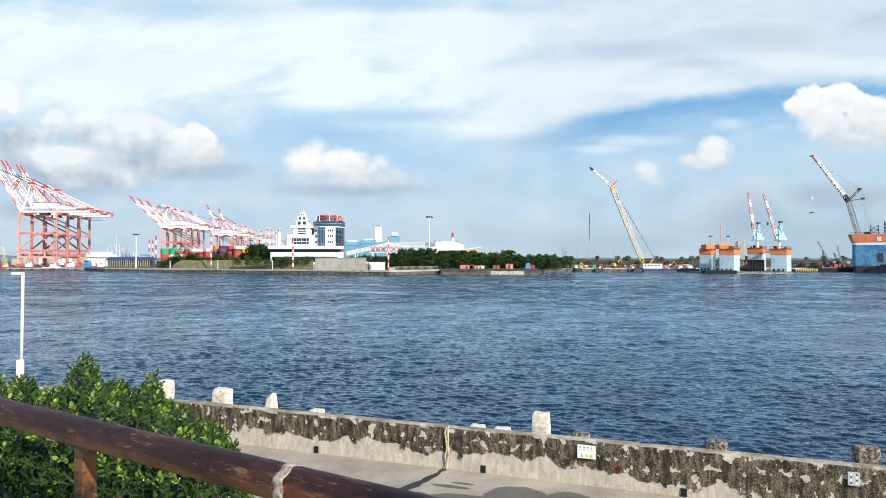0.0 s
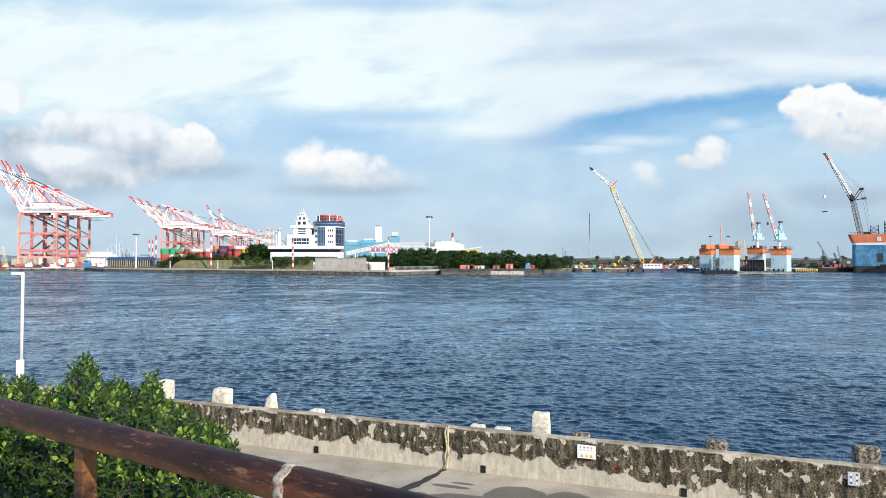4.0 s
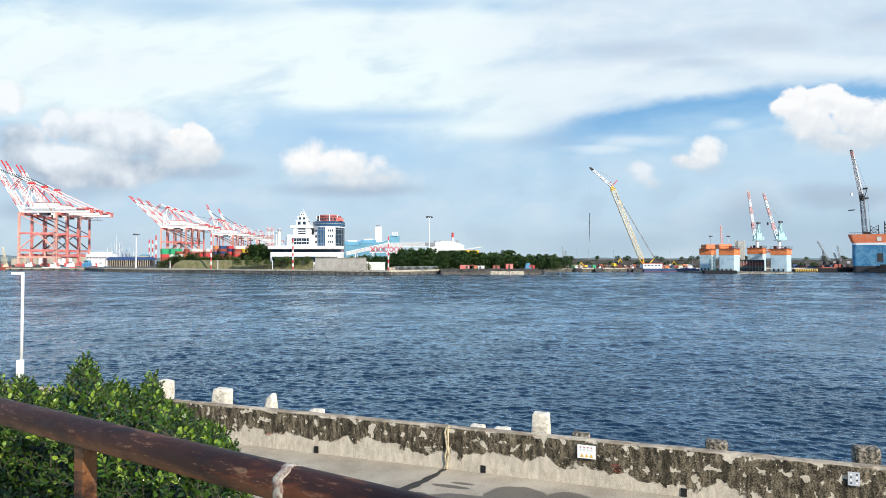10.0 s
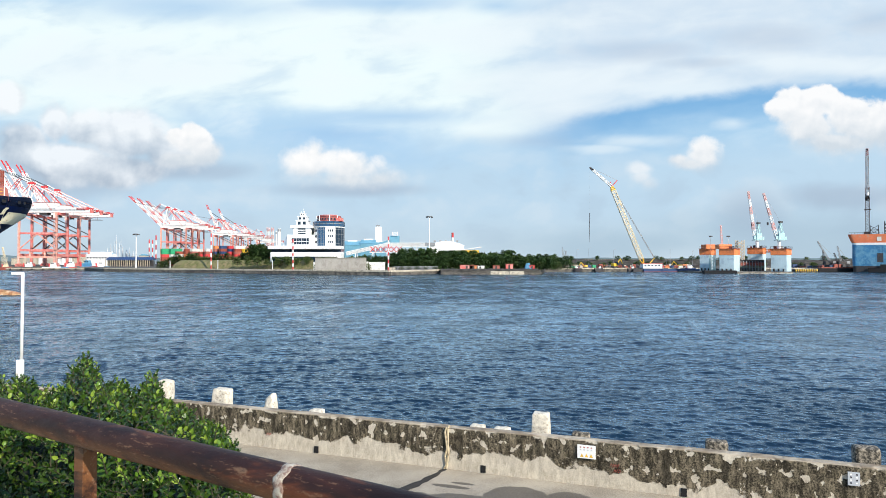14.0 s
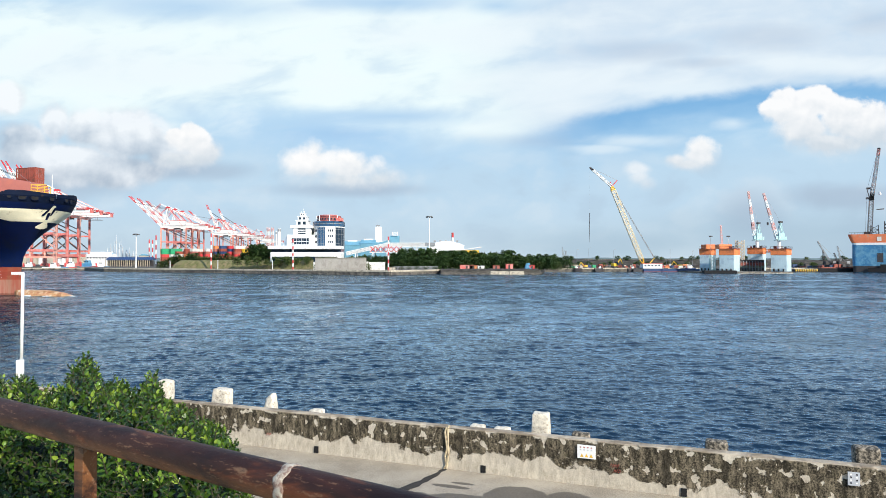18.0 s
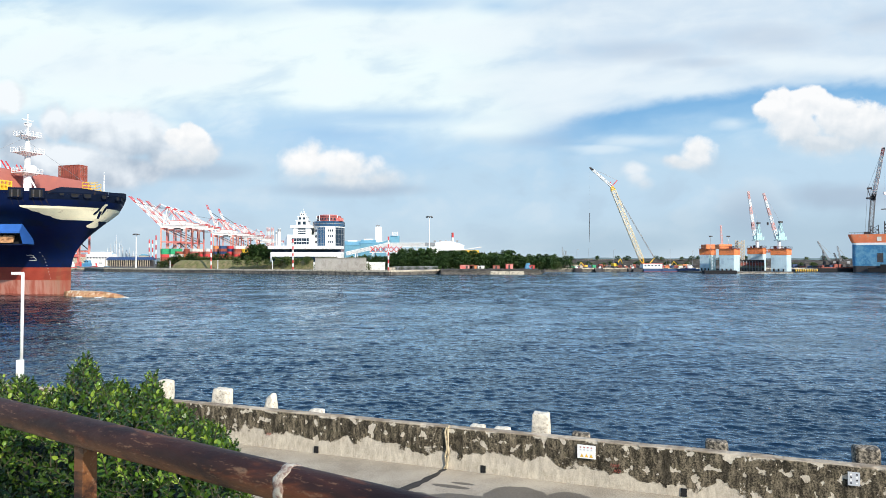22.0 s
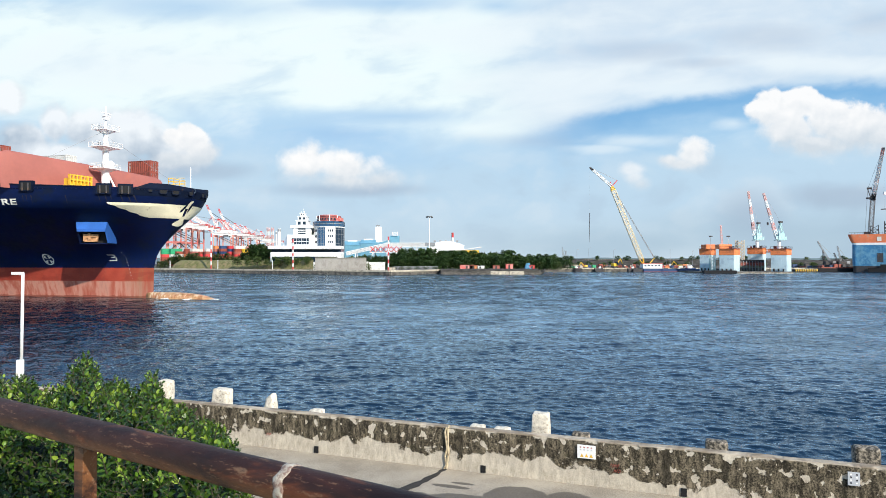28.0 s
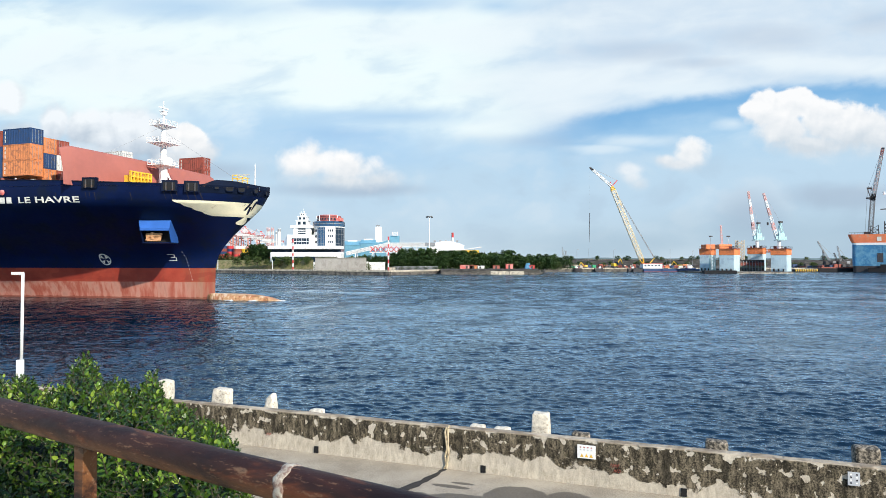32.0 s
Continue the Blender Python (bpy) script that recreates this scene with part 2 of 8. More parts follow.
def weathered_wall():
    """Sea wall concrete: black lichen above, patches where the skin has come off, bare pale render below a ragged line."""
    m = bpy.data.materials.new("weathered_concrete")
    m.use_nodes = True
    g = Graph(m.node_tree)
    at = g.node("ShaderNodeTexCoord").outputs["Object"]
    z = g.node("ShaderNodeSeparateXYZ", {0: at}).outputs[2]
    rag = g.noise(at, 1.5, 7.0, 0.6, 0.3)
    rag2 = g.noise(g.vec("ADD", at, (4, 2, 9)), 5.5, 5.0, 0.6)
    edge = g.math("ADD", z, g.math("ADD", g.math("MULTIPLY", g.math("SUBTRACT", rag, 0.5), -1.25), g.math("MULTIPLY", g.math("SUBTRACT", rag2, 0.5), -0.25)))
    along = g.node("ShaderNodeSeparateXYZ", {0: at}).outputs[0]
    edge = g.math("ADD", edge, g.step(along, 3.24, 7.53, 0.0, 0.34))
    bare = g.step(edge, 0.40, 0.34)
    chipn = g.noise(g.vec("ADD", at, (1, 5, 3)), 4.8, 3.0, 0.5, 0.2)
    chips = g.step(g.math("ADD", chipn, g.math("MULTIPLY", g.math("SUBTRACT", rag2, 0.5), 0.22)), 0.588, 0.612)
    top = g.step(g.math("ADD", z, g.math("MULTIPLY", g.math("SUBTRACT", rag2, 0.5), 0.3)), 0.83, 0.87)
    topchip = g.math("MULTIPLY", top, g.step(g.noise(g.vec("ADD", at, (8, 5, 3)), 2.3, 4.0, 0.5), 0.55, 0.61))
    grain = g.noise(at, 32.0, 6.0, 0.78)
    mott = g.noise(g.scaled(at, (1.0, 1.0, 0.35)), 9.0, 6.0, 0.7)
    moss = g.mix(g.step(g.math("ADD", g.math("MULTIPLY", mott, 0.5), g.math("MULTIPLY", grain, 0.5)), 0.43, 0.62), (0.020, 0.017, 0.012), (0.27, 0.225, 0.155))
    moss = g.mix(g.math("MULTIPLY", g.step(rag2, 0.5, 0.75), 0.4), moss, (0.09, 0.085, 0.045))
    pale = g.mix(g.step(g.math("ADD", g.math("MULTIPLY", mott, 0.6), g.math("MULTIPLY", grain, 0.4)), 0.3, 0.7), (0.36, 0.31, 0.24), (0.70, 0.635, 0.52))
    mask = g.math("MAXIMUM", bare, g.math("MAXIMUM", chips, topchip))
    drip = g.noise(g.scaled(at, (1.0, 1.0, 0.10)), 4.0, 5.0, 0.6)
    moss = g.mix(g.math("MULTIPLY", g.step(drip, 0.50, 0.66), 0.65), moss, (0.016, 0.014, 0.010))
    col = g.mix(mask, moss, pale)
    cap = g.step(g.math("ADD", z, g.math("MULTIPLY", g.math("SUBTRACT", rag2, 0.5), 0.04)), 0.868, 0.886)
    col = g.mix(g.math("MULTIPLY", cap, 0.8), col, g.mix(g.step(rag, 0.38, 0.62), (0.26, 0.205, 0.145), (0.52, 0.44, 0.335)))
    hgt = g.math("ADD", g.math("MULTIPLY", grain, 0.35), g.math("ADD", g.math("MULTIPLY", mott, 0.35), g.math("MULTIPLY", mask, -0.6)))
    b = g.node("ShaderNodeBump", {"Strength": 0.9, "Distance": 0.03, "Height": hgt})
    bsdf = g.node("ShaderNodeBsdfPrincipled", {"Base Color": col, "Roughness": 0.9, "Specular IOR Level": 0.2, "Normal": b.outputs[0]})
    g.node("ShaderNodeOutputMaterial", {0: bsdf.outputs[0]})
    return m


def apron_concrete():
    """Quay paving with dark, smoother patches that have sharp scalloped rims."""
    m = bpy.data.materials.new("quay_concrete")
    m.use_nodes = True
    g = Graph(m.node_tree)
    at = g.node("ShaderNodeTexCoord").outputs["Object"]
    big, fine = g.noise(at, 0.7, 6.0, 0.6), g.noise(at, 30.0, 4.0, 0.65)
    col = g.mix(g.step(g.math("ADD", g.math("MULTIPLY", big, 0.5), g.math("MULTIPLY", fine, 0.5)), 0.36, 0.64), (0.25, 0.21, 0.155), (0.48, 0.415, 0.315))
    flat = g.scaled(at, (1, 1, 0))
    dark_mask = g.blobs(flat, [(1.95, -1.20, 0.62, 0.66), (2.95, -1.10, 0.52, 0.62), (3.9, -1.5, 0.8, 0.9), (1.1, -1.75, 0.8, 0.40), (0.55, -1.05, 0.42, 0.09), (0.75, -0.80, 0.26, 0.07), (0.0, -2.0, 0.9, 0.42)])
    dark_mask = g.step(g.math("ADD", dark_mask, g.math("MULTIPLY", g.math("SUBTRACT", g.noise(at, 2.4, 5.0, 0.55), 0.5), 0.5)), 0.0, 0.08)
    col = g.mix(g.math("MULTIPLY", dark_mask, 0.75), col, (0.065, 0.056, 0.045))
    b = g.node("ShaderNodeBump", {"Strength": 0.5, "Distance": 0.02, "Height": g.math("ADD", big, fine)})
    bsdf = g.node("ShaderNodeBsdfPrincipled", {"Base Color": col, "Roughness": g.math("MULTIPLY_ADD", dark_mask, -0.35, 0.9), "Specular IOR Level": 0.3, "Normal": b.outputs[0]})
    g.node("ShaderNodeOutputMaterial", {0: bsdf.outputs[0]})
    return m


def rusty_paint():
    m = bpy.data.materials.new("rusted_pipe")
    m.use_nodes = True
    g = Graph(m.node_tree)
    at = g.node("ShaderNodeTexCoord").outputs["Object"]
    at = g.node("ShaderNodeVectorRotate", {"Vector": at, "Angle": radians(33.2)}, rotation_type="Z_AXIS").outputs[0]
    at = g.scaled(at, (0.35, 1.0, 1.0))
    a, b_, c = g.noise(at, 7.0, 8.0, 0.66, 0.3), g.noise(at, 28.0, 6.0, 0.65), g.noise(g.vec("ADD", at, (3, 1, 2)), 9.0, 6.0, 0.6, 0.5)
    col = g.mix(g.step(a, 0.3, 0.7), (0.011, 0.005, 0.004), (0.044, 0.016, 0.010))
    col = g.mix(g.math("MULTIPLY", g.step(c, 0.52, 0.68), 0.6), col, (0.17, 0.048, 0.016))
    low = g.step(g.node("ShaderNodeSeparateXYZ", {0: at}).outputs[2], 6.415, 6.372)
    col = g.mix(g.math("MULTIPLY", g.math("MULTIPLY", low, g.step(a, 0.40, 0.60)), 0.75), col, (0.21, 0.085, 0.028))
    fleck = g.noise(g.scaled(at, (0.6, 1.0, 1.0)), 75.0, 5.0, 0.7)
    col = g.mix(g.math("MULTIPLY", g.step(g.math("ADD", fleck, g.math("MULTIPLY", a, 0.4)), 0.78, 0.90), 0.6), col, (0.24, 0.13, 0.075))
    col = g.mix(g.math("MULTIPLY", g.step(g.math("MULTIPLY", b_, c), 0.31, 0.38), 0.55), col, (0.24, 0.15, 0.09))
    col = g.mix(g.math("MULTIPLY", g.step(b_, 0.62, 0.72), 0.5), col, (0.02, 0.012, 0.012))
    bp = g.node("ShaderNodeBump", {"Strength": 0.45, "Distance": 0.006, "Height": g.math("ADD", b_, g.math("MULTIPLY", c, 0.7))})
    bsdf = g.node("ShaderNodeBsdfPrincipled", {"Base Color": col, "Roughness": g.math("MULTIPLY_ADD", b_, 0.4, 0.34), "Specular IOR Level": 0.28, "Normal": bp.outputs[0]})
    g.node("ShaderNodeOutputMaterial", {0: bsdf.outputs[0]})
    return m


def leaf_surface(name, a, b, gloss=0.42):
    m = bpy.data.materials.new(name)
    m.use_nodes = True
    g = Graph(m.node_tree)
    geo = g.node("ShaderNodeNewGeometry")
    rnd = geo.outputs["Random Per Island"]
    at = g.node("ShaderNodeTexCoord").outputs["Object"]
    col = g.mix(g.math("ADD", g.math("MULTIPLY", rnd, 0.75), g.math("MULTIPLY", g.noise(at, 40.0, 3.0), 0.25)), a, b)
    bsdf = g.node("ShaderNodeBsdfPrincipled", {"Base Color": col, "Roughness": gloss, "Specular IOR Level": 0.35})
    thin = g.node("ShaderNodeBsdfTranslucent", {"Color": g.mix(0.5, col, (0.20, 0.32, 0.03))})
    mixn = g.node("ShaderNodeMixShader", {0: 0.06, 1: bsdf.outputs[0], 2: thin.outputs[0]})
    g.node("ShaderNodeOutputMaterial", {0: mixn.outputs[0]})
    return m


def boot_top_surface():
    """Antifouling paint below the hull's blue: red above, bleached and streaked towards the water."""
    m = bpy.data.materials.new("antifouling_red")
    m.use_nodes = True
    g = Graph(m.node_tree)
    at = g.node("ShaderNodeTexCoord").outputs["Object"]
    z = g.node("ShaderNodeSeparateXYZ", {0: at}).outputs[2]
    n = g.noise(g.scaled(at, (1.0, 1.0, 0.12)), 0.9, 5.0, 0.6)
    n2 = g.noise(at, 0.35, 5.0, 0.6)
    red = g.mix(g.step(n2, 0.3, 0.7), (0.29, 0.036, 0.020), (0.40, 0.066, 0.036))
    pale = g.mix(g.step(n, 0.35, 0.65), (0.37, 0.090, 0.055), (0.53, 0.255, 0.19))
    col = g.mix(g.step(g.math("ADD", z, g.math("MULTIPLY", n2, 0.2)), 3.25, 3.1), red, pale)
    col = g.mix(g.math("MULTIPLY", g.step(n, 0.52, 0.75), 0.35), col, (0.16, 0.05, 0.035))
    # wet paint along the waterline
    dark_mask = g.step(g.math("ADD", z, g.math("MULTIPLY", n, 0.7)), 0.75, 0.6)
    col = g.mix(g.math("MULTIPLY", dark_mask, 0.8), col, (0.20, 0.05, 0.03))
    x = g.node("ShaderNodeSeparateXYZ", {0: at}).outputs[0]
    weed = g.math("MULTIPLY", g.step(g.math("ADD", x, g.math("MULTIPLY", n2, 5.0)), -4.5, 2.0), g.step(n, 0.34, 0.60))
    col = g.mix(g.math("MULTIPLY", weed, 0.55), col, (0.20, 0.12, 0.055))
    plate = g.step(g.noise(g.scaled(at, (0.16, 0.16, 0.5)), 1.0, 2.0, 0.4), 0.53, 0.55)
    col = g.mix(g.math("MULTIPLY", g.math("MULTIPLY", plate, g.step(z, 3.2, 3.4)), 0.45), col, (0.24, 0.030, 0.020))
    bsdf = g.node("ShaderNodeBsdfPrincipled", {"Base Color": col, "Roughness": 0.55, "Specular IOR Level": 0.35})
    g.node("ShaderNodeOutputMaterial", {0: bsdf.outputs[0]})
    return m


def bulb_surface():
    """Weed, rust and bleached paint in slanting streaks on the bulb."""
    m = bpy.data.materials.new("weedy_bulb")
    m.use_nodes = True
    g = Graph(m.node_tree)
    at = g.node("ShaderNodeTexCoord").outputs["Object"]
    lean = g.node("ShaderNodeVectorRotate", {"Vector": at, "Angle": radians(35)}, rotation_type="Y_AXIS").outputs[0]
    n = g.noise(g.scaled(lean, (1.0, 0.4, 0.25)), 2.2, 5.0, 0.65, 0.3)
    n2 = g.noise(at, 1.1, 5.0, 0.6)
    col = g.mix(g.step(n, 0.36, 0.50), (0.22, 0.10, 0.04), (0.52, 0.30, 0.15))
    col = g.mix(g.step(n, 0.52, 0.64), col, (0.70, 0.60, 0.46))
    col = g.mix(g.math("MULTIPLY", g.step(n2, 0.50, 0.68), 0.6), col, (0.48, 0.11, 0.06))
    bsdf = g.node("ShaderNodeBsdfPrincipled", {"Base Color": col, "Roughness": 0.45, "Specular IOR Level": 0.4})
    g.node("ShaderNodeOutputMaterial", {0: bsdf.outputs[0]})
    return m


WATER, WALL, APRON, RUST = water_surface(), weathered_wall(), apron_concrete(), rusty_paint()
BOOT, BULB = boot_top_surface(), bulb_surface()
LEAF = leaf_surface("leaf_mature", (0.002, 0.009, 0.002), (0.062, 0.128, 0.014), 0.28)
LEAF_YOUNG = leaf_surface("leaf_young", (0.065, 0.155, 0.014), (0.26, 0.34, 0.045), 0.36)
TREE = leaf_surface("tree_leaf", (0.016, 0.044, 0.012), (0.062, 0.110, 0.028), 0.6)
SHRUB = leaf_surface("shrub_leaf", (0.04, 0.075, 0.02), (0.13, 0.17, 0.05), 0.6)
TWIG = surface("twig_bark", (0.055, 0.050, 0.028), 0.85, size=0.1)
# near-black colour that plays the shade deep in the hedge
CORE = surface("hedge_shade", (0.006, 0.012, 0.004), 0.9, size=0.2)
CONC = surface("concrete", (0.52, 0.455, 0.35), 0.88, vary=0.22, size=1.5, stain=(0.20, 0.18, 0.15), bump=0.3)
CONC_OLD = surface("aged_concrete", (0.66, 0.60, 0.49), 0.9, vary=0.30, size=0.12, stain=(0.36, 0.30, 0.23), amount=0.30, bump=1.0)
CONC_STAIN = surface("stained_concrete", (0.34, 0.29, 0.22), 0.9, vary=0.5, size=0.10, stain=(0.035, 0.030, 0.022), amount=0.6, bump=0.9)
CONC_DARK = surface("stained_quay_face", (0.17, 0.15, 0.12), 0.9, vary=0.4, size=3.0, stain=(0.05, 0.045, 0.04), amount=0.5)
SOIL = surface("dry_earth", (0.036, 0.031, 0.024), 0.95, vary=0.3, size=6.0, stain=(0.085, 0.075, 0.058))
GRASS = surface("dry_grass", (0.135, 0.135, 0.045), 0.95, vary=0.45, size=3.0, stain=(0.23, 0.18, 0.09), amount=0.45, bump=0.6)
PAVING = surface("yard_paving", (0.075, 0.068, 0.056), 0.9, size=8.0)
WHITE = surface("white_paint", (0.80, 0.80, 0.78), 0.5, vary=0.06, size=4.0, stain=(0.62, 0.60, 0.56), amount=0.15)
WHITE_NEAR = surface("white_enamel", (0.82, 0.82, 0.80), 0.35, vary=0.05, size=0.4, stain=(0.55, 0.50, 0.44), amount=0.1)
RED = surface("red_paint", (0.60, 0.050, 0.055), 0.5, vary=0.12, size=3.0, stain=(0.45, 0.08, 0.05), amount=0.2)
SALMON_RED = surface("faded_red_paint", (0.60, 0.135, 0.115), 0.6, vary=0.2, size=4.0, stain=(0.62, 0.30, 0.26), amount=0.45)
DOCKED_GREEN = surface("olive_hull_paint", (0.20, 0.23, 0.15), 0.7, vary=0.2, size=2.0, stain=(0.16, 0.10, 0.06), amount=0.4)
BRICK_RED = surface("brick_red_paint", (0.30, 0.075, 0.065), 0.6, vary=0.15, size=3.0, stain=(0.40, 0.13, 0.11), amount=0.3)
SALMON = surface("salmon_primer", (0.35, 0.115, 0.088), 0.6, vary=0.10, size=5.0, stain=(0.38, 0.12, 0.085), amount=0.2)
NAVY = surface("navy_hull_paint", (0.0013, 0.0080, 0.048), 0.5, vary=0.25, size=7.0, stain=(0.005, 0.010, 0.030), amount=0.35, bump=0.05, spec=0.2)
NAVY_DARK = surface("dark_bulwark_paint", (0.004, 0.009, 0.026), 0.75, vary=0.3, size=2.0, spec=0.12, stain=(0.05, 0.03, 0.018), amount=0.05)
RUST_RUN = surface("rust_stain", (0.020, 0.016, 0.020), 0.8, vary=0.4, size=0.5, stain=(0.006, 0.010, 0.030), amount=0.5)
BLUE = surface("anchor_blue_paint", (0.03, 0.12, 0.42), 0.45, vary=0.15, size=2.0)
CREAM = surface("cream_band_paint", (0.92, 0.83, 0.58), 0.55, vary=0.08, size=2.0, stain=(0.60, 0.48, 0.30), amount=0.05)
LETTER = surface("lettering_white", (0.72, 0.70, 0.62), 0.6, vary=0.1, size=0.8)
YELLOW = surface("yellow_paint", (0.80, 0.50, 0.04), 0.5, vary=0.12, size=1.0, stain=(0.45, 0.27, 0.06), amount=0.2)
ORANGE = surface("orange_paint", (0.76, 0.215, 0.065), 0.55, vary=0.12, size=4.0, stain=(0.52, 0.15, 0.06), amount=0.3)
BAND_ORANGE = surface("faded_orange_paint", (0.78, 0.205, 0.08), 0.6, vary=0.12, size=4.0, stain=(0.60, 0.30, 0.18), amount=0.25)
BOX_ORANGE = surface("container_orange", (0.66, 0.23, 0.08), 0.6, vary=0.14, size=1.2, stain=(0.36, 0.13, 0.06), amount=0.35)
BOX_BROWN = surface("container_brown", (0.30, 0.065, 0.040), 0.6, vary=0.14, size=1.2, stain=(0.17, 0.05, 0.03), amount=0.35)
BOX_BLUE = surface("container_blue", (0.018, 0.055, 0.15), 0.55, vary=0.15, size=1.2, stain=(0.05, 0.05, 0.06), amount=0.25)
BOX_TEAL = surface("container_teal", (0.10, 0.28, 0.33), 0.6, vary=0.12, size=1.2)
BOX_WHITE = surface("container_white", (0.68, 0.68, 0.64), 0.55, vary=0.08, size=1.2, stain=(0.42, 0.36, 0.30), amount=0.2)
BOX_GREEN = surface("container_green", (0.03, 0.33, 0.15), 0.6, vary=0.12, size=1.2)
BOX_YELLOW = surface("container_yellow", (0.75, 0.46, 0.03), 0.6, vary=0.12, size=1.2)
DOCK_BLUE = surface("pale_blue_paint", (0.50, 0.63, 0.67), 0.55, vary=0.08, size=6.0, stain=(0.36, 0.47, 0.53), amount=0.3)
SHIP_BLUE = surface("sea_blue_paint", (0.045, 0.19, 0.35), 0.5, vary=0.25, size=6.0, stain=(0.13, 0.31, 0.44), amount=0.45)
# distance haze is mixed into this pale steel colour
HAZED_STEEL = surface("hazed_pale_steel", (0.50, 0.54, 0.57), 0.6, vary=0.15, size=3.0)
STEEL = surface("grey_steel", (0.30, 0.31, 0.32), 0.5, 0.3, vary=0.15, size=1.0)
DARK = surface("dark_steel", (0.035, 0.036, 0.04), 0.6, vary=0.3, size=1.0, stain=(0.09, 0.05, 0.03), amount=0.3)
BLACK = surface("black_hollow", (0.008, 0.008, 0.009), 0.9, size=0.3)
GLASS = surface("dark_window_glass", (0.015, 0.030, 0.050), 0.12, vary=0.2, size=3.0, bump=0.0)
GLASS_BLUE = surface("blue_curtain_glass", (0.025, 0.085, 0.17), 0.10, vary=0.3, size=3.0, bump=0.0, spec=0.8)
ROOF_BLUE = surface("blue_sheet_roof", (0.14, 0.34, 0.45), 0.6, vary=0.2, size=5.0)
TAN = surface("tan_render", (0.46, 0.41, 0.33), 0.85, vary=0.08, size=3.0)
CRANE_GREEN = surface("sea_green_paint", (0.40, 0.60, 0.60), 0.5, vary=0.1, size=2.0)
CRANE_PALE = surface("faded_crane_paint", (0.66, 0.55, 0.36), 0.6, vary=0.15, size=2.0)
GREY_WALL = surface("grey_stone_wall", (0.42, 0.385, 0.335), 0.9, vary=0.12, size=4.0, stain=(0.33, 0.30, 0.26), amount=0.3)
# the blue-grey of the hills already holds the haze
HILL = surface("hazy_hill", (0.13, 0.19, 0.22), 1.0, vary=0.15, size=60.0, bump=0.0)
PINK = surface("weathered_pink_paint", (0.68, 0.33, 0.30), 0.6, vary=0.15, size=2.0, stain=(0.70, 0.52, 0.48), amount=0.4)
# sunlit tone of the cranes' red, for their near side
LEG_PALE = surface("lit_red_paint", (0.72, 0.31, 0.235), 0.65, vary=0.14, size=5.0, stain=(0.68, 0.44, 0.36), amount=0.4)
FOAM = surface("bow_wash", (0.70, 0.74, 0.76), 0.8, vary=0.1, size=0.5, bump=0.4)
SIGN_WHITE = surface("sign_plate", (0.84, 0.84, 0.82), 0.4, vary=0.03, size=0.3, bump=0.0)
SIGN_GREY = surface("sign_grey_plate", (0.50, 0.52, 0.55), 0.45, vary=0.04, size=0.3, bump=0.0)
INK = surface("sign_ink", (0.03, 0.03, 0.035), 0.6, vary=0.05, size=0.1, bump=0.0)
MARK_RED = surface("red_spray", (0.36, 0.06, 0.045), 0.8, vary=0.2, size=0.1, bump=0.0)
ROPE = surface("pale_sealant", (0.52, 0.43, 0.28), 0.85, vary=0.25, size=0.15, stain=(0.25, 0.17, 0.10), amount=0.3)
PLASTER = surface("pale_band_paint", (0.40, 0.36, 0.29), 0.8, vary=0.3, size=0.05, stain=(0.20, 0.12, 0.09), amount=0.5, bump=0.6)
DAMP = surface("damp_crack", (0.035, 0.030, 0.024), 0.8, vary=0.3, size=0.3)


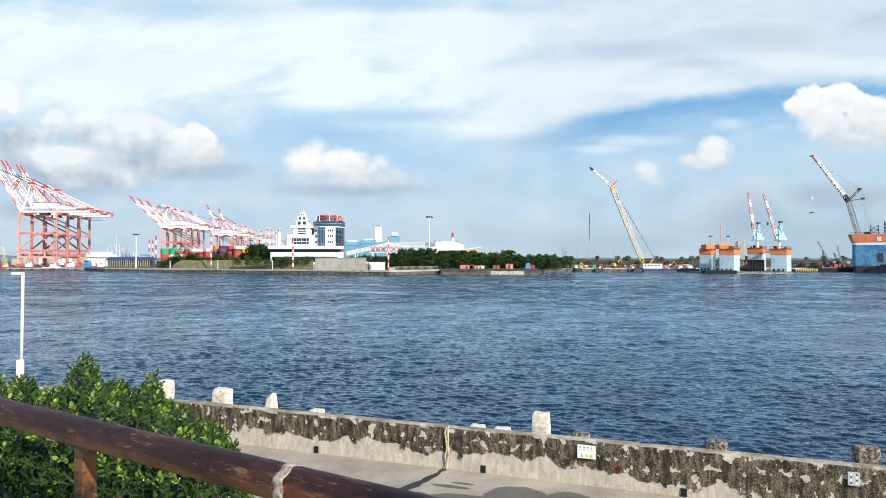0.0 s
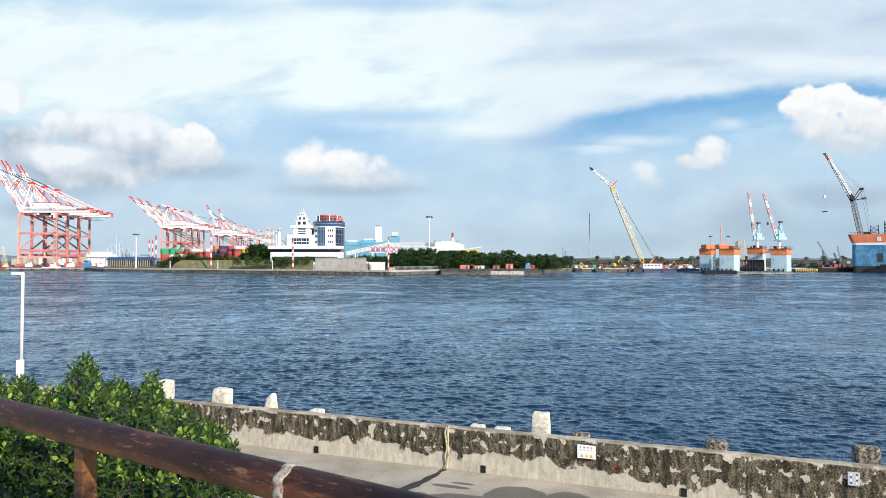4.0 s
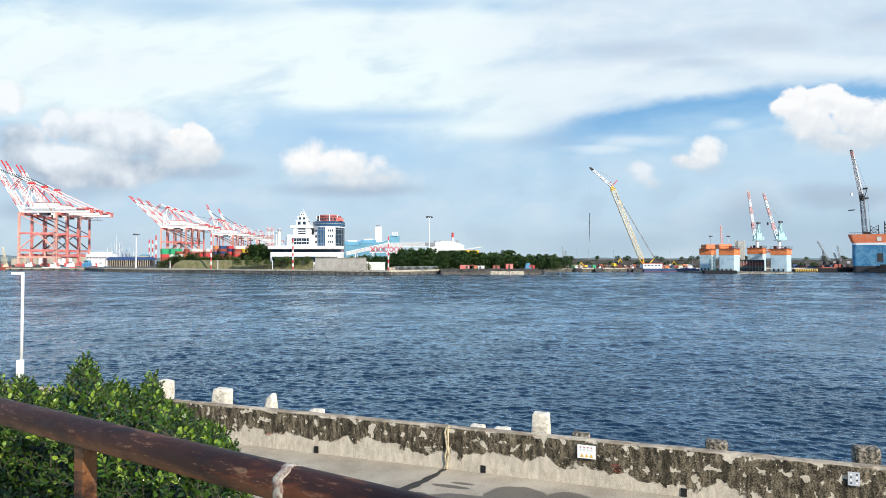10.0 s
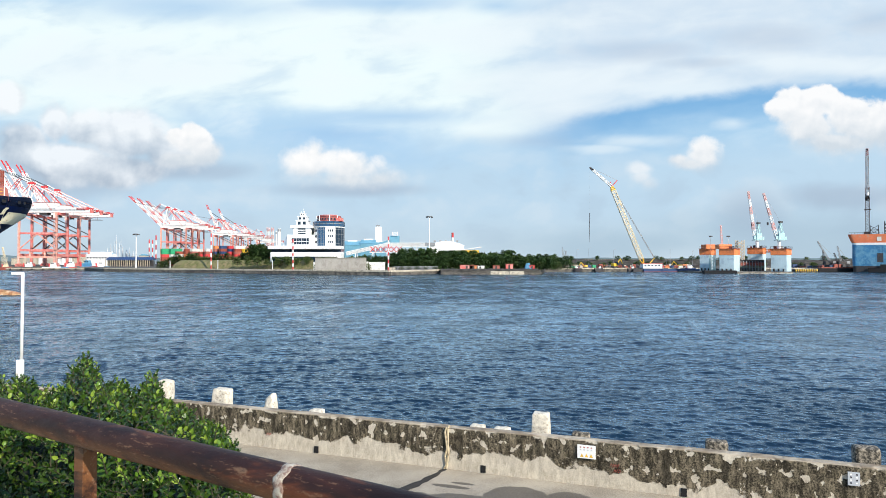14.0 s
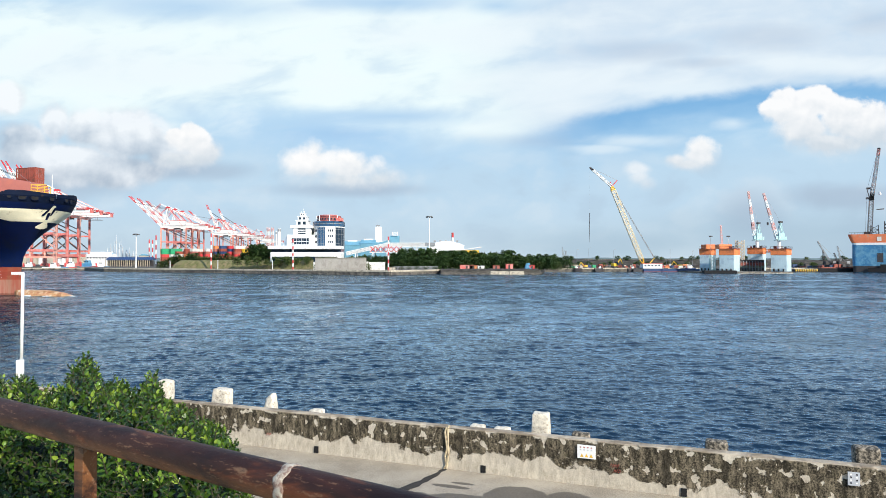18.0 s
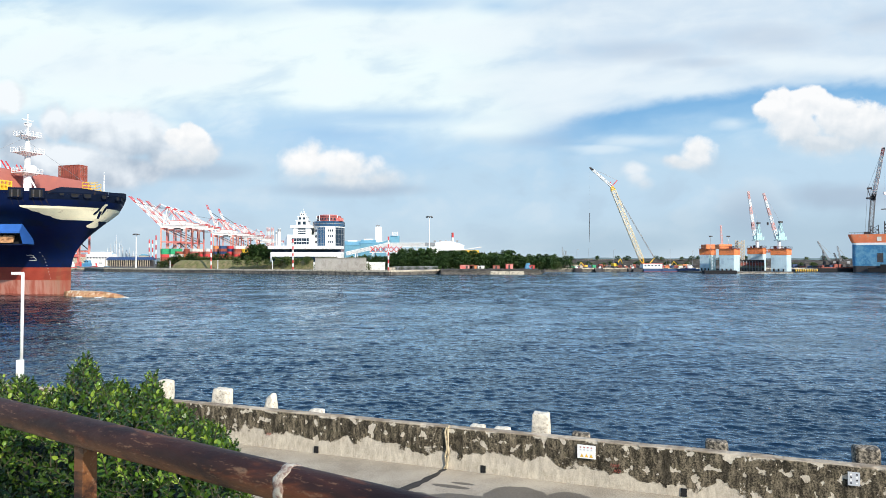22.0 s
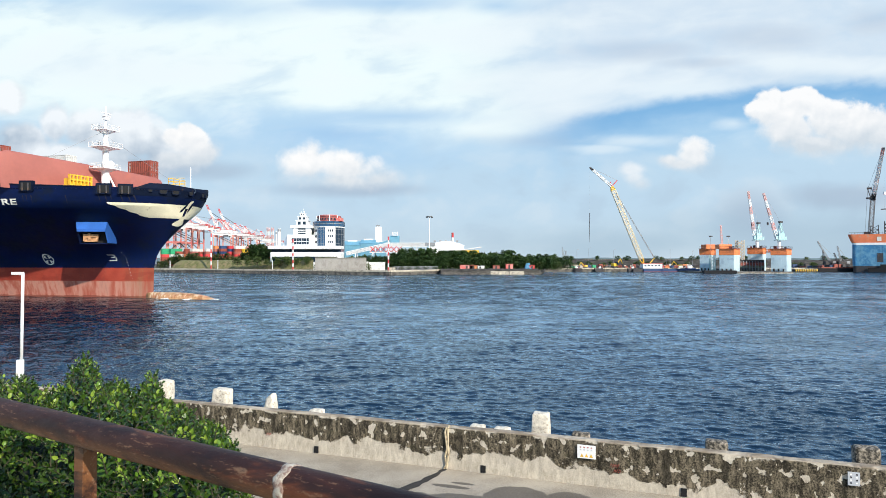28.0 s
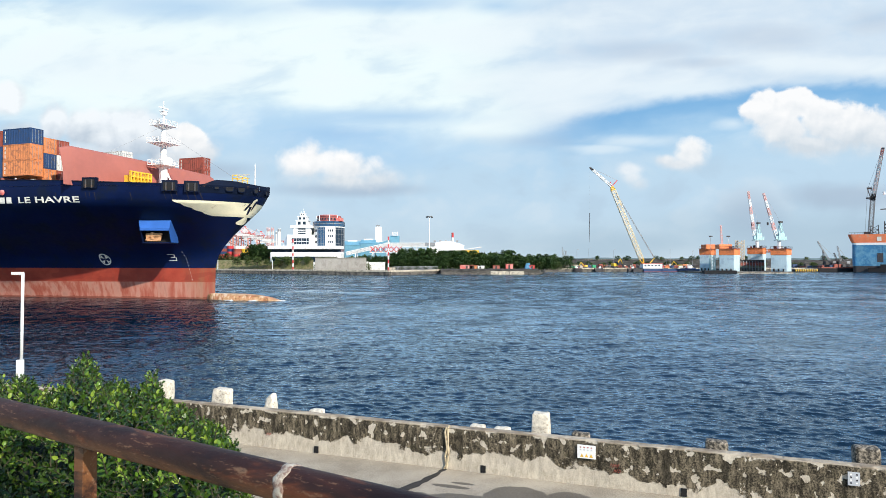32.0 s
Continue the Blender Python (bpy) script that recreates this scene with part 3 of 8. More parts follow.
# ---- builders ----
class Shape:
    """Gathers vertices and faces for one mesh."""

    def __init__(self):
        self.v, self.f = [], []

    def add(self, verts, faces):
        k = len(self.v)
        self.v += [tuple(p) for p in verts]
        self.f += [tuple(k + i for i in f) for f in faces]
        return self

    def box(self, x0, y0, z0, x1, y1, z1):
        return self.add([(x0, y0, z0), (x1, y0, z0), (x1, y1, z0), (x0, y1, z0), (x0, y0, z1), (x1, y0, z1), (x1, y1, z1), (x0, y1, z1)],
                        [(0, 3, 2, 1), (4, 5, 6, 7), (0, 1, 5, 4), (1, 2, 6, 5), (2, 3, 7, 6), (3, 0, 4, 7)])

    def block(self, cx, cy, z0, w, d, h, taper=1.0, rz=0.0):
        c, s = math.cos(rz), math.sin(rz)
        vs = []
        for z, k in ((z0, 1.0), (z0 + h, taper)):
            for a, b in ((-1, -1), (1, -1), (1, 1), (-1, 1)):
                x, y = a * w / 2 * k, b * d / 2 * k
                vs.append((cx + x * c - y * s, cy + x * s + y * c, z))
        return self.add(vs, [(0, 3, 2, 1), (4, 5, 6, 7), (0, 1, 5, 4), (1, 2, 6, 5), (2, 3, 7, 6), (3, 0, 4, 7)])

    def tube(self, a, b, r, n=8, r2=None, caps=True):
        a, b = Vector(a), Vector(b)
        d = (b - a).normalized()
        e = d.orthogonal().normalized() if abs(d.z) < 0.999 else Vector((1, 0, 0))
        if abs(d.z) < 0.999:
            e = d.cross(Vector((0, 0, 1))).normalized()
        g = d.cross(e)
        r2 = r if r2 is None else r2
        turn = math.pi / n
        vs = [a + (e * math.cos(2 * math.pi * i / n + turn) + g * math.sin(2 * math.pi * i / n + turn)) * r for i in range(n)]
        vs += [b + (e * math.cos(2 * math.pi * i / n + turn) + g * math.sin(2 * math.pi * i / n + turn)) * r2 for i in range(n)]
        fs = [(i, (i + 1) % n, n + (i + 1) % n, n + i) for i in range(n)]
        if caps:
            fs += [tuple(range(n - 1, -1, -1)), tuple(range(n, 2 * n))]
        return self.add(vs, fs)

    def beam(self, a, b, w):
        return self.tube(a, b, w * 0.7071, 4)

    def lattice(self, a, b, w, n, chord=0.12, lace=0.07, w2=None):
        """A four-chord truss from a to b."""
        a, b = Vector(a), Vector(b)
        d = (b - a).normalized()
        e = d.cross(Vector((0, 0, 1)))
        e = e.normalized() if e.length > 0.01 else Vector((1, 0, 0))
        g = d.cross(e)
        w2 = w if w2 is None else w2
        side = [(-1, -1), (1, -1), (1, 1), (-1, 1)]

        def at(k, i):
            t = i / n
            h = (w + (w2 - w) * t) / 2
            return a.lerp(b, t) + e * side[k][0] * h + g * side[k][1] * h

        for k in range(4):
            self.beam(at(k, 0), at(k, n), chord)
            for i in range(n):
                self.beam(at(k, i), at((k + 1) % 4, i + 1), lace)
                self.beam(at(k, i), at((k + 1) % 4, i), lace)
        return self

    def prism(self, poly, z0, z1):
        n = len(poly)
        vs = [(x, y, z0) for x, y in poly] + [(x, y, z1) for x, y in poly]
        return self.add(vs, [tuple(range(n - 1, -1, -1)), tuple(range(n, 2 * n))] + [(i, (i + 1) % n, n + (i + 1) % n, n + i) for i in range(n)])

    def ring(self, rows, closed=True, caps=True):
        """Joins rows of equal length to a skin; each row is a loop."""
        n = len(rows[0])
        vs = [p for row in rows for p in row]
        fs = []
        for j in range(len(rows) - 1):
            for i in range(n if closed else n - 1):
                fs.append((j * n + i, j * n + (i + 1) % n, (j + 1) * n + (i + 1) % n, (j + 1) * n + i))
        if caps and closed:
            fs += [tuple(range(n - 1, -1, -1)), tuple(range((len(rows) - 1) * n, len(rows) * n))]
        return self.add(vs, fs)

    def lathe(self, profile, n=16, cx=0.0, cy=0.0):
        return self.ring([[(cx + r * math.cos(2 * math.pi * i / n), cy + r * math.sin(2 * math.pi * i / n), z) for i in range(n)] for r, z in profile])

    def dome(self, cx, cy, cz, rx, ry, rz, n=12, m=6):
        return self.ring([[(cx + rx * math.cos(t) * math.cos(2 * math.pi * i / n), cy + ry * math.cos(t) * math.sin(2 * math.pi * i / n), cz + rz * math.sin(t)) for i in range(n)]
                          for t in [-math.pi / 2 * 0.999 + math.pi * 0.999 * j / m for j in range(m + 1)]])

    def turned(self, deg, x, y):
        """Turns what is there about an upright line."""
        c, s = math.cos(radians(deg)), math.sin(radians(deg))
        self.v = [(x + (a - x) * c - (b - y) * s, y + (a - x) * s + (b - y) * c, z) for a, b, z in self.v]
        return self

    def mesh(self, name, material, smooth=False):
        me = bpy.data.meshes.new(name)
        me.from_pydata(self.v, [], self.f)
        me.materials.append(material)
        if smooth:
            me.polygons.foreach_set("use_smooth", [True] * len(me.polygons))
        me.update()
        return me


def part(name, shape, material, parent, label="", smooth=False):
    """One mesh under a thing or under a part."""
    data = shape if isinstance(shape, bpy.types.Mesh) else shape.mesh(name, material, smooth)
    ob = new(name, data)
    ob.parent = parent
    return tagged(ob, label)


def thing(name, label, category, x=0.0, y=0.0, z=0.0, rz=0.0, group=""):
    ob = new(name)
    ob.empty_display_size = 0.5
    ob.matrix_basis = pose(x, y, z, 0, 0, rz)
    return tagged(ob, label, category, group)


def solid(name, shape, material, label, category, x=0.0, y=0.0, z=0.0, rz=0.0, group="", kind="", smooth=False):
    """A thing that is one mesh."""
    ob = new(name, shape.mesh(name, material, smooth))
    ob.matrix_basis = pose(x, y, z, 0, 0, rz)
    return tagged(ob, label, category, group, kind)


def rounded(shape, width, segments=2):
    """The same shape with rounded edges."""
    bm = bmesh.new()
    vs = [bm.verts.new(p) for p in shape.v]
    for f in shape.f:
        bm.faces.new([vs[i] for i in f])
    bmesh.ops.bevel(bm, geom=bm.edges[:], offset=width, segments=segments, affect="EDGES", profile=0.5)
    out = Shape()
    bm.verts.index_update()
    out.add([v.co[:] for v in bm.verts], [[v.index for v in f.verts] for f in bm.faces])
    bm.free()
    return out


def rough(shape, amount, scale, cuts=2, seed=0.0):
    """The same shape, divided and knocked about by noise."""
    bm = bmesh.new()
    vs = [bm.verts.new(p) for p in shape.v]
    for f in shape.f:
        bm.faces.new([vs[i] for i in f])
    bmesh.ops.subdivide_edges(bm, edges=bm.edges[:], cuts=cuts, use_grid_fill=True)
    for v in bm.verts:
        v.co += noise.noise_vector(v.co * scale + Vector((seed, seed * 2, 0))) * amount
    out = Shape()
    bm.verts.index_update()
    out.add([v.co[:] for v in bm.verts], [[v.index for v in f.verts] for f in bm.faces])
    bm.free()
    return out


# ---- water, land and quays ----
def build_water():
    """One sheet to the horizon: modelled chop near the quay, finer rows where the viewer is close."""
    rng = np.random.default_rng(3)
    ys = [9.0]
    while ys[-1] < 150:
        ys.append(ys[-1] * 1.0027 + 0.004)
    while ys[-1] < 480:
        ys.append(ys[-1] * 1.0035)
    ys += [520, 600, 720, 900, 1200, 1700, 2600, 5200]
    ys = np.array(ys)
    us = np.concatenate([[-30, -12, -6, -3, -1.6, -1.1, -0.9], np.linspace(-0.76, 0.82, 720), [0.92, 1.1, 1.6, 3, 6, 12, 30]])
    gx = us[None, :] * (ys[:, None] + 2.0)
    gx = np.clip(gx, -5200, 5200)
    gy = np.repeat(ys[:, None], len(us), 1)
    step = np.gradient(ys)[:, None]
    gz = np.zeros_like(gx)
    for k in range(84):
        lam = 0.16 * (1.05 / 0.16) ** rng.random()
        ang = radians(84) + rng.normal(0, 0.62)
        kx, ky = math.cos(ang) * 2 * math.pi / lam, math.sin(ang) * 2 * math.pi / lam
        amp = 0.045 * lam * (1.0 if lam < 0.7 else 0.72) / (2 * math.pi)
        fade = np.clip((lam / step - 2.2) / 2.0, 0, 1)
        ph = gx * kx + gy * ky + rng.random() * 6.283
        gz += amp * fade * (2 * ((np.sin(ph) + 1) / 2) ** 1.9 - 0.8)
    for k in range(26):
        lam = 1.3 * (4.5 / 1.3) ** rng.random()
        ang = radians(84) + rng.normal(0, 0.9)
        kx, ky = math.cos(ang) * 2 * math.pi / lam, math.sin(ang) * 2 * math.pi / lam
        gz += 0.016 * lam / (2 * math.pi) * np.clip((lam / step - 2.2) / 2.0, 0, 1) * np.sin(gx * kx + gy * ky + rng.random() * 6.283)
    gz *= np.clip((1.05 - np.abs(us)) / 0.2, 0, 1)[None, :]
    gust = 0.94 + 0.16 * np.sin(gx * 0.13 + 0.8 * np.sin(gy * 0.07)) * np.sin(gy * 0.11 + 1.3 * np.sin(gx * 0.05))
    gz *= gust
    n, m = gx.shape
    me = bpy.data.meshes.new("water")
    me.vertices.add(n * m)
    me.vertices.foreach_set("co", np.stack([gx, gy, gz], -1).astype(np.float32).ravel())
    i = (np.arange(n - 1)[:, None] * m + np.arange(m - 1)[None, :]).ravel()
    loops = np.stack([i, i + 1, i + m + 1, i + m], -1).astype(np.int32)
    me.loops.add(loops.size)
    me.loops.foreach_set("vertex_index", loops.ravel())
    me.polygons.add(len(loops))
    me.polygons.foreach_set("loop_start", np.arange(0, loops.size, 4, dtype=np.int32))
    me.polygons.foreach_set("use_smooth", np.ones(len(loops), dtype=bool))
    me.materials.append(WATER)
    me.update(calc_edges=True)
    ob = new("water", me)
    return tagged(ob, "dark blue choppy harbour water in the channel", "water", kind="structure")


water = build_water()

SHORE = [(-900, 600), (-300, 545), (-210.02, 424), (-24.76, 318), (-2.33, 352), (1.72, 346), (47.88, 338), (62.67, 418),
         (160.53, 425), (306.31, 432), (900, 480), (2600, 3600), (-3000, 3600)]
LAND_Z = 2.0


def build_land():
    s = Shape()
    s.prism(SHORE, -3.0, LAND_Z)
    solid("ground", s, PAVING, "flat paved harbour land behind the far quay", "ground", kind="structure")
    # concrete facing and coping along the far quay
    q = new("quay_wall")
    tagged(q, "stained concrete quay wall along the far shore", "quay wall", kind="structure")
    for i, (a, b) in enumerate(zip(SHORE[1:9], SHORE[2:10])):
        a, b = Vector((*a, 0)), Vector((*b, 0))
        d = (b - a).normalized()
        o = Vector((d.y, -d.x, 0))
        low = 3 <= i <= 5
        hi = 0.7 if low else 1.54
        n = max(2, int((b - a).length / 6))
        for j in range(n):
            p, r = a.lerp(b, j / n) + d * 0.06, a.lerp(b, (j + 1) / n) - d * 0.06
            f = Shape()
            lift = 0.12 * math.sin(j * 2.3 + i)
            f.ring([[p + o * 0.02 + Vector((0, 0, -2)), p + o * 0.5 + Vector((0, 0, -2)), p + o * 0.5 + Vector((0, 0, hi)), p + o * 0.02 + Vector((0, 0, hi))],
                    [r + o * 0.02 + Vector((0, 0, -2)), r + o * 0.5 + Vector((0, 0, -2)), r + o * 0.5 + Vector((0, 0, hi)), r + o * 0.02 + Vector((0, 0, hi))]])
            part("facing_block", f, CONC_DARK, q)
            if not low:
                c = Shape()
                up = Vector((0, 0, 1))
                c.ring([[p + o * 0.7 + up * 1.55, p + o * 0.7 + up * (2.35 + lift * 0.2), p - o * 0.6 + up * (2.35 + lift * 0.2), p - o * 0.6 + up * 1.55],
                        [r + o * 0.7 + up * 1.55, r + o * 0.7 + up * (2.35 + lift * 0.2), r - o * 0.6 + up * (2.35 + lift * 0.2), r - o * 0.6 + up * 1.55]])
                part("coping_block", c, CONC, q)
    # sloping grass bank
    s = Shape()
    rows = []
    for k in range(27):
        t = k / 26
        y = 402 + (347 - 402) * t
        px = -0.40 + (-0.19 - -0.40) * t
        row = []
        for j, (dy, z) in enumerate(((0, 1.9), (2, 3.0), (4.5, 5.2), (7, 6.7), (10, 7.0), (14, 6.6), (20, 1.9))):
            zz = z + (0.35 * noise.noise((t * 9, j * 0.7, 0)) if 0 < j < 6 else 0)
            if t < 0.06:
                zz = 1.9 + (zz - 1.9) * t / 0.06
            row.append((px * (y + dy), y + dy, zz))
        rows.append(row)
    s.ring(rows, closed=False)
    solid("grass_bank", s, GRASS, "dry yellow-green grass slope above the quay", "grass bank", kind="structure", smooth=True)
    # hazy ridge behind everything
    s = Shape()
    top = [(-2900 + 60 * i, 3400, 30 + 34 * math.exp(-((i - 9) / 5) ** 2) + 7 * noise.noise((i * 0.35, 0, 0))) for i in range(100)]
    s.ring([[(x, y, 0) for x, y, z in top], [(x, y, z * 0.62) for x, y, z in top]], closed=False)
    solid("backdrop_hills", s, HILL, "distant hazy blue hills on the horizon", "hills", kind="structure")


build_land()

# ---- near shore: terrace, apron, sea wall ----
WALL_AT = pose(0, 14.9, 2.48, 0, 0, -21.3)


def build_near():
    # the quay apron: x along the sea wall, y away from the viewer
    s = Shape()
    s.box(-60, -26.0, -6.0, 45, 1.35, 0.0)
    ob = solid("quay_apron", s, APRON, "worn grey-brown concrete quay apron with dark patches", "pavement", kind="structure")
    ob.matrix_basis = WALL_AT
    # the terrace that the camera stands on, with its retaining wall
    s = Shape()
    s.box(-40, -14, -3.0, 40, 1.75, 0.0)
    ob = solid("terrace", s, CONC, "raised concrete terrace behind the railing", "terrace", kind="structure")
    ob.matrix_basis = pose(-0.544, 1.91, 5.4, 0, 0, -33.2)
    # sea wall, panel by panel
    w = new("sea_wall")
    w.matrix_basis = WALL_AT
    tagged(w, "weathered concrete sea wall, black with lichen, render peeling", "sea wall", kind="structure")
    rnd = random.Random(4)
    for k in range(-10, 8):
        x0, x1 = 0.08 + 4.77 * k + 0.003, 0.08 + 4.77 * (k + 1) - 0.003
        p = Shape()
        nx, nz = 40, 8
        rows = []
        prof = [(0.0, 0.0)] + [(0.0, 0.9 * i / nz) for i in range(1, nz)] + [(0.015, 0.885), (0.03, 0.9), (0.13, 0.905), (0.235, 0.9), (0.25, 0.885), (0.25, 0.0)]
        for i in range(nx + 1):
            x = x0 + (x1 - x0) * i / nx
            row = []
            for y, z in prof:
                n = noise.noise((x * 1.7, y * 3, z * 2.5)) * 0.018 + noise.noise((x * 6, y * 5, z * 6)) * 0.008
                worn = 0.022 * max(0, noise.noise((x * 1.1 + 5, 0, 3))) if z > 0.86 else 0
                row.append((x, y + (n if y < 0.1 else -n), z - worn + (n * 0.5 if z > 0.8 else 0)))
            rows.append(row)
        p.ring(rows)
        part("wall_panel", p, WALL, w)
    # drain holes at the foot, dark and framed by a rim of mortar
    for t in (-3.18, 0.92, 4.94):
        h = Shape()
        h.box(t - 0.055, -0.022, 0.012, t + 0.055, 0.05, 0.165)
        part("drain_hole", h, BLACK, w, "dark drain hole at the foot of the wall")
    # sealed joint
    r = Shape()
    pts = [(0.09, -0.02, 0.90), (0.06, -0.035, 0.80), (0.085, -0.03, 0.62), (0.11, -0.035, 0.45), (0.06, -0.03, 0.28), (0.10, -0.03, 0.12), (0.03, -0.03, 0.01)]
    pts2 = [(0.13, 0.05, 0.925), (0.12, -0.025, 0.88), (0.13, -0.03, 0.52), (0.14, -0.03, 0.33), (0.11, -0.03, 0.15), (0.09, -0.03, 0.01)]
    for line in (pts, pts2):
        for a, b in zip(line, line[1:]):
            r.tube(a, b, 0.022, 6)
    part("joint_sealant", r, ROPE, w, "pale stringy sealant in the wall joint")
    # crack in the apron, running out from the joint
    c = Shape()
    line = [(0.06, -0.03, 0.10), (0.05, -0.16, 0.12), (0.02, -0.28, 0.09), (0.03, -0.44, 0.13), (0.0, -0.58, 0.17), (-0.05, -0.78, 0.19), (-0.03, -0.92, 0.15), (-0.12, -1.1, 0.20), (-0.13, -1.28, 0.25), (-0.22, -1.5, 0.24), (-0.30, -1.8, 0.26), (-0.5, -2.5, 0.2)]
    left = [(x - wd / 2 - 0.03 * noise.noise((x * 9, y * 19, 1)) * 2, y, 0.005) for x, y, wd in line]
    right = [(x + wd / 2, y, 0.005) for x, y, wd in line]
    c.ring([left, right], closed=False)
    cr = solid("apron_crack", c, DAMP, "dark damp crack running across the apron", "crack", kind="structure")
    cr.matrix_basis = WALL_AT


build_near()


# ---- the container ship: x forward, y to port, origin where the stem meets the water ----
HEADING = -19.0
STEM_Z = [-6.0, 0.0, 5.6, 7.5, 9.0, 11.0, 13.1, 15.0, 16.5, 18.0, 19.6, 22.0]
STEM_X = [0.0, 0.0, 0.15, 0.6, 1.6, 3.4, 5.3, 6.7, 7.5, 8.6, 9.4, 9.9]
DECK = 19.5


def stem(z):
    return float(np.interp(z, STEM_Z, STEM_X))


def half(e, z):
    """Half breadth of the hull, e metres aft of the stem at height z."""
    w = max(0.0, min(1.0, z / 20.0)) ** 0.9
    length, power, breadth = 185 + (42 - 185) * w, 1.2 + (2.2 - 1.2) * w, 19.4 + 0.6 * w
    k = max(0.0, min(1.0, e / length))
    blunt = max(0.0, min(1.0, (z - 7.0) / 9.5)) ** 1.6
    round_ = math.sqrt(1 - (1 - min(1.0, e / 42.0)) ** 2)
    return max(0.12 * min(1, e * 3 + 0.3), breadth * ((1 - blunt) * (1 - (1 - k) ** power) + blunt * round_))


def bow(y, z, out=0.05):
    """A place on the blunt front of the bow, y metres off the centre line at height z."""
    lo, hi = 0.0, 30.0
    for _ in range(30):
        mid = (lo + hi) / 2
        lo, hi = (mid, hi) if half(mid, z) < abs(y) else (lo, mid)
    return Vector((stem(z) - lo + out, y, z))


def skin(s, z, out=0.03, side=-1):
    """A place on the hull's plating, s metres aft of the origin."""
    e = stem(z) + s
    return Vector((-s, side * (half(e, z) + out), z))


def sheer(e):
    """How far the top of the side rises, e metres aft of the stem."""
    k = max(0.0, min(1.0, (e - 9.0) / 30.0))
    return 0.8 * k * k * (3 - 2 * k)


def hull_shell(z0, z1, nz, aft=170.0, rising=False):
    s = Shape()
    es = [0, 0.15, 0.4, 0.8, 1.4, 2.2, 3.2, 4.5, 6, 8, 10, 12.5, 15, 18, 21, 25, 29, 33, 38, 44, 52, 60, 70, 82, 96, 110, 125, aft]
    for side in (-1, 1):
        rows = []
        for i in range(nz + 1):
            z = z0 + (z1 - z0) * i / nz
            rows.append([(stem(z) - e, side * half(e, z), z + (sheer(e) * (i / nz) ** 4 if rising else 0.0)) for e in es])
        if side > 0:
            rows = rows[::-1]
        s.ring(rows, closed=False)
    # transom
    end = [(stem(z0 + (z1 - z0) * i / nz) - aft, half(aft, z0 + (z1 - z0) * i / nz), z0 + (z1 - z0) * i / nz) for i in range(nz + 1)]
    s.ring([[(x, -y, z) for x, y, z in end], end], closed=False)
    return s


def on_hull(flat, out=0.04):
    """Lays a flat drawing, given as (metres aft, height) loops, on the starboard plating."""
    s = Shape()
    for grid in flat:
        s.ring([[skin(a, z, out) for a, z in row] for row in grid], closed=False)
    return s


def band(s0, s1, z0, z1, n=10, top=None):
    """A strip between two heights; heights may be functions of the place."""
    rows = []
    for j in range(5):
        row = []
        for i in range(n + 1):
            a = s0 + (s1 - s0) * i / n
            lo = z0(a) if callable(z0) else z0
            hi = z1(a) if callable(z1) else z1
            row.append((a, lo + (hi - lo) * j / 4))
        rows.append(row)
    return rows


def lettering(text, width, height):
    """A mesh of the built-in font, from 0,0 to width,height."""
    curve = bpy.data.curves.new("lettering", "FONT")
    curve.body, curve.size, curve.offset = text, 1.0, 0.022
    ob = new("lettering", curve)
    me = bpy.data.meshes.new_from_object(ob.evaluated_get(bpy.context.evaluated_depsgraph_get()))
    bpy.data.objects.remove(ob)
    vs = np.array([v.co[:] for v in me.vertices])
    fs = [tuple(p.vertices) for p in me.polygons]
    lo, hi = vs.min(0), vs.max(0)
    return [((x - lo[0]) / (hi[0] - lo[0]) * width, (y - lo[1]) / (hi[1] - lo[1]) * height) for x, y, _ in vs], fs


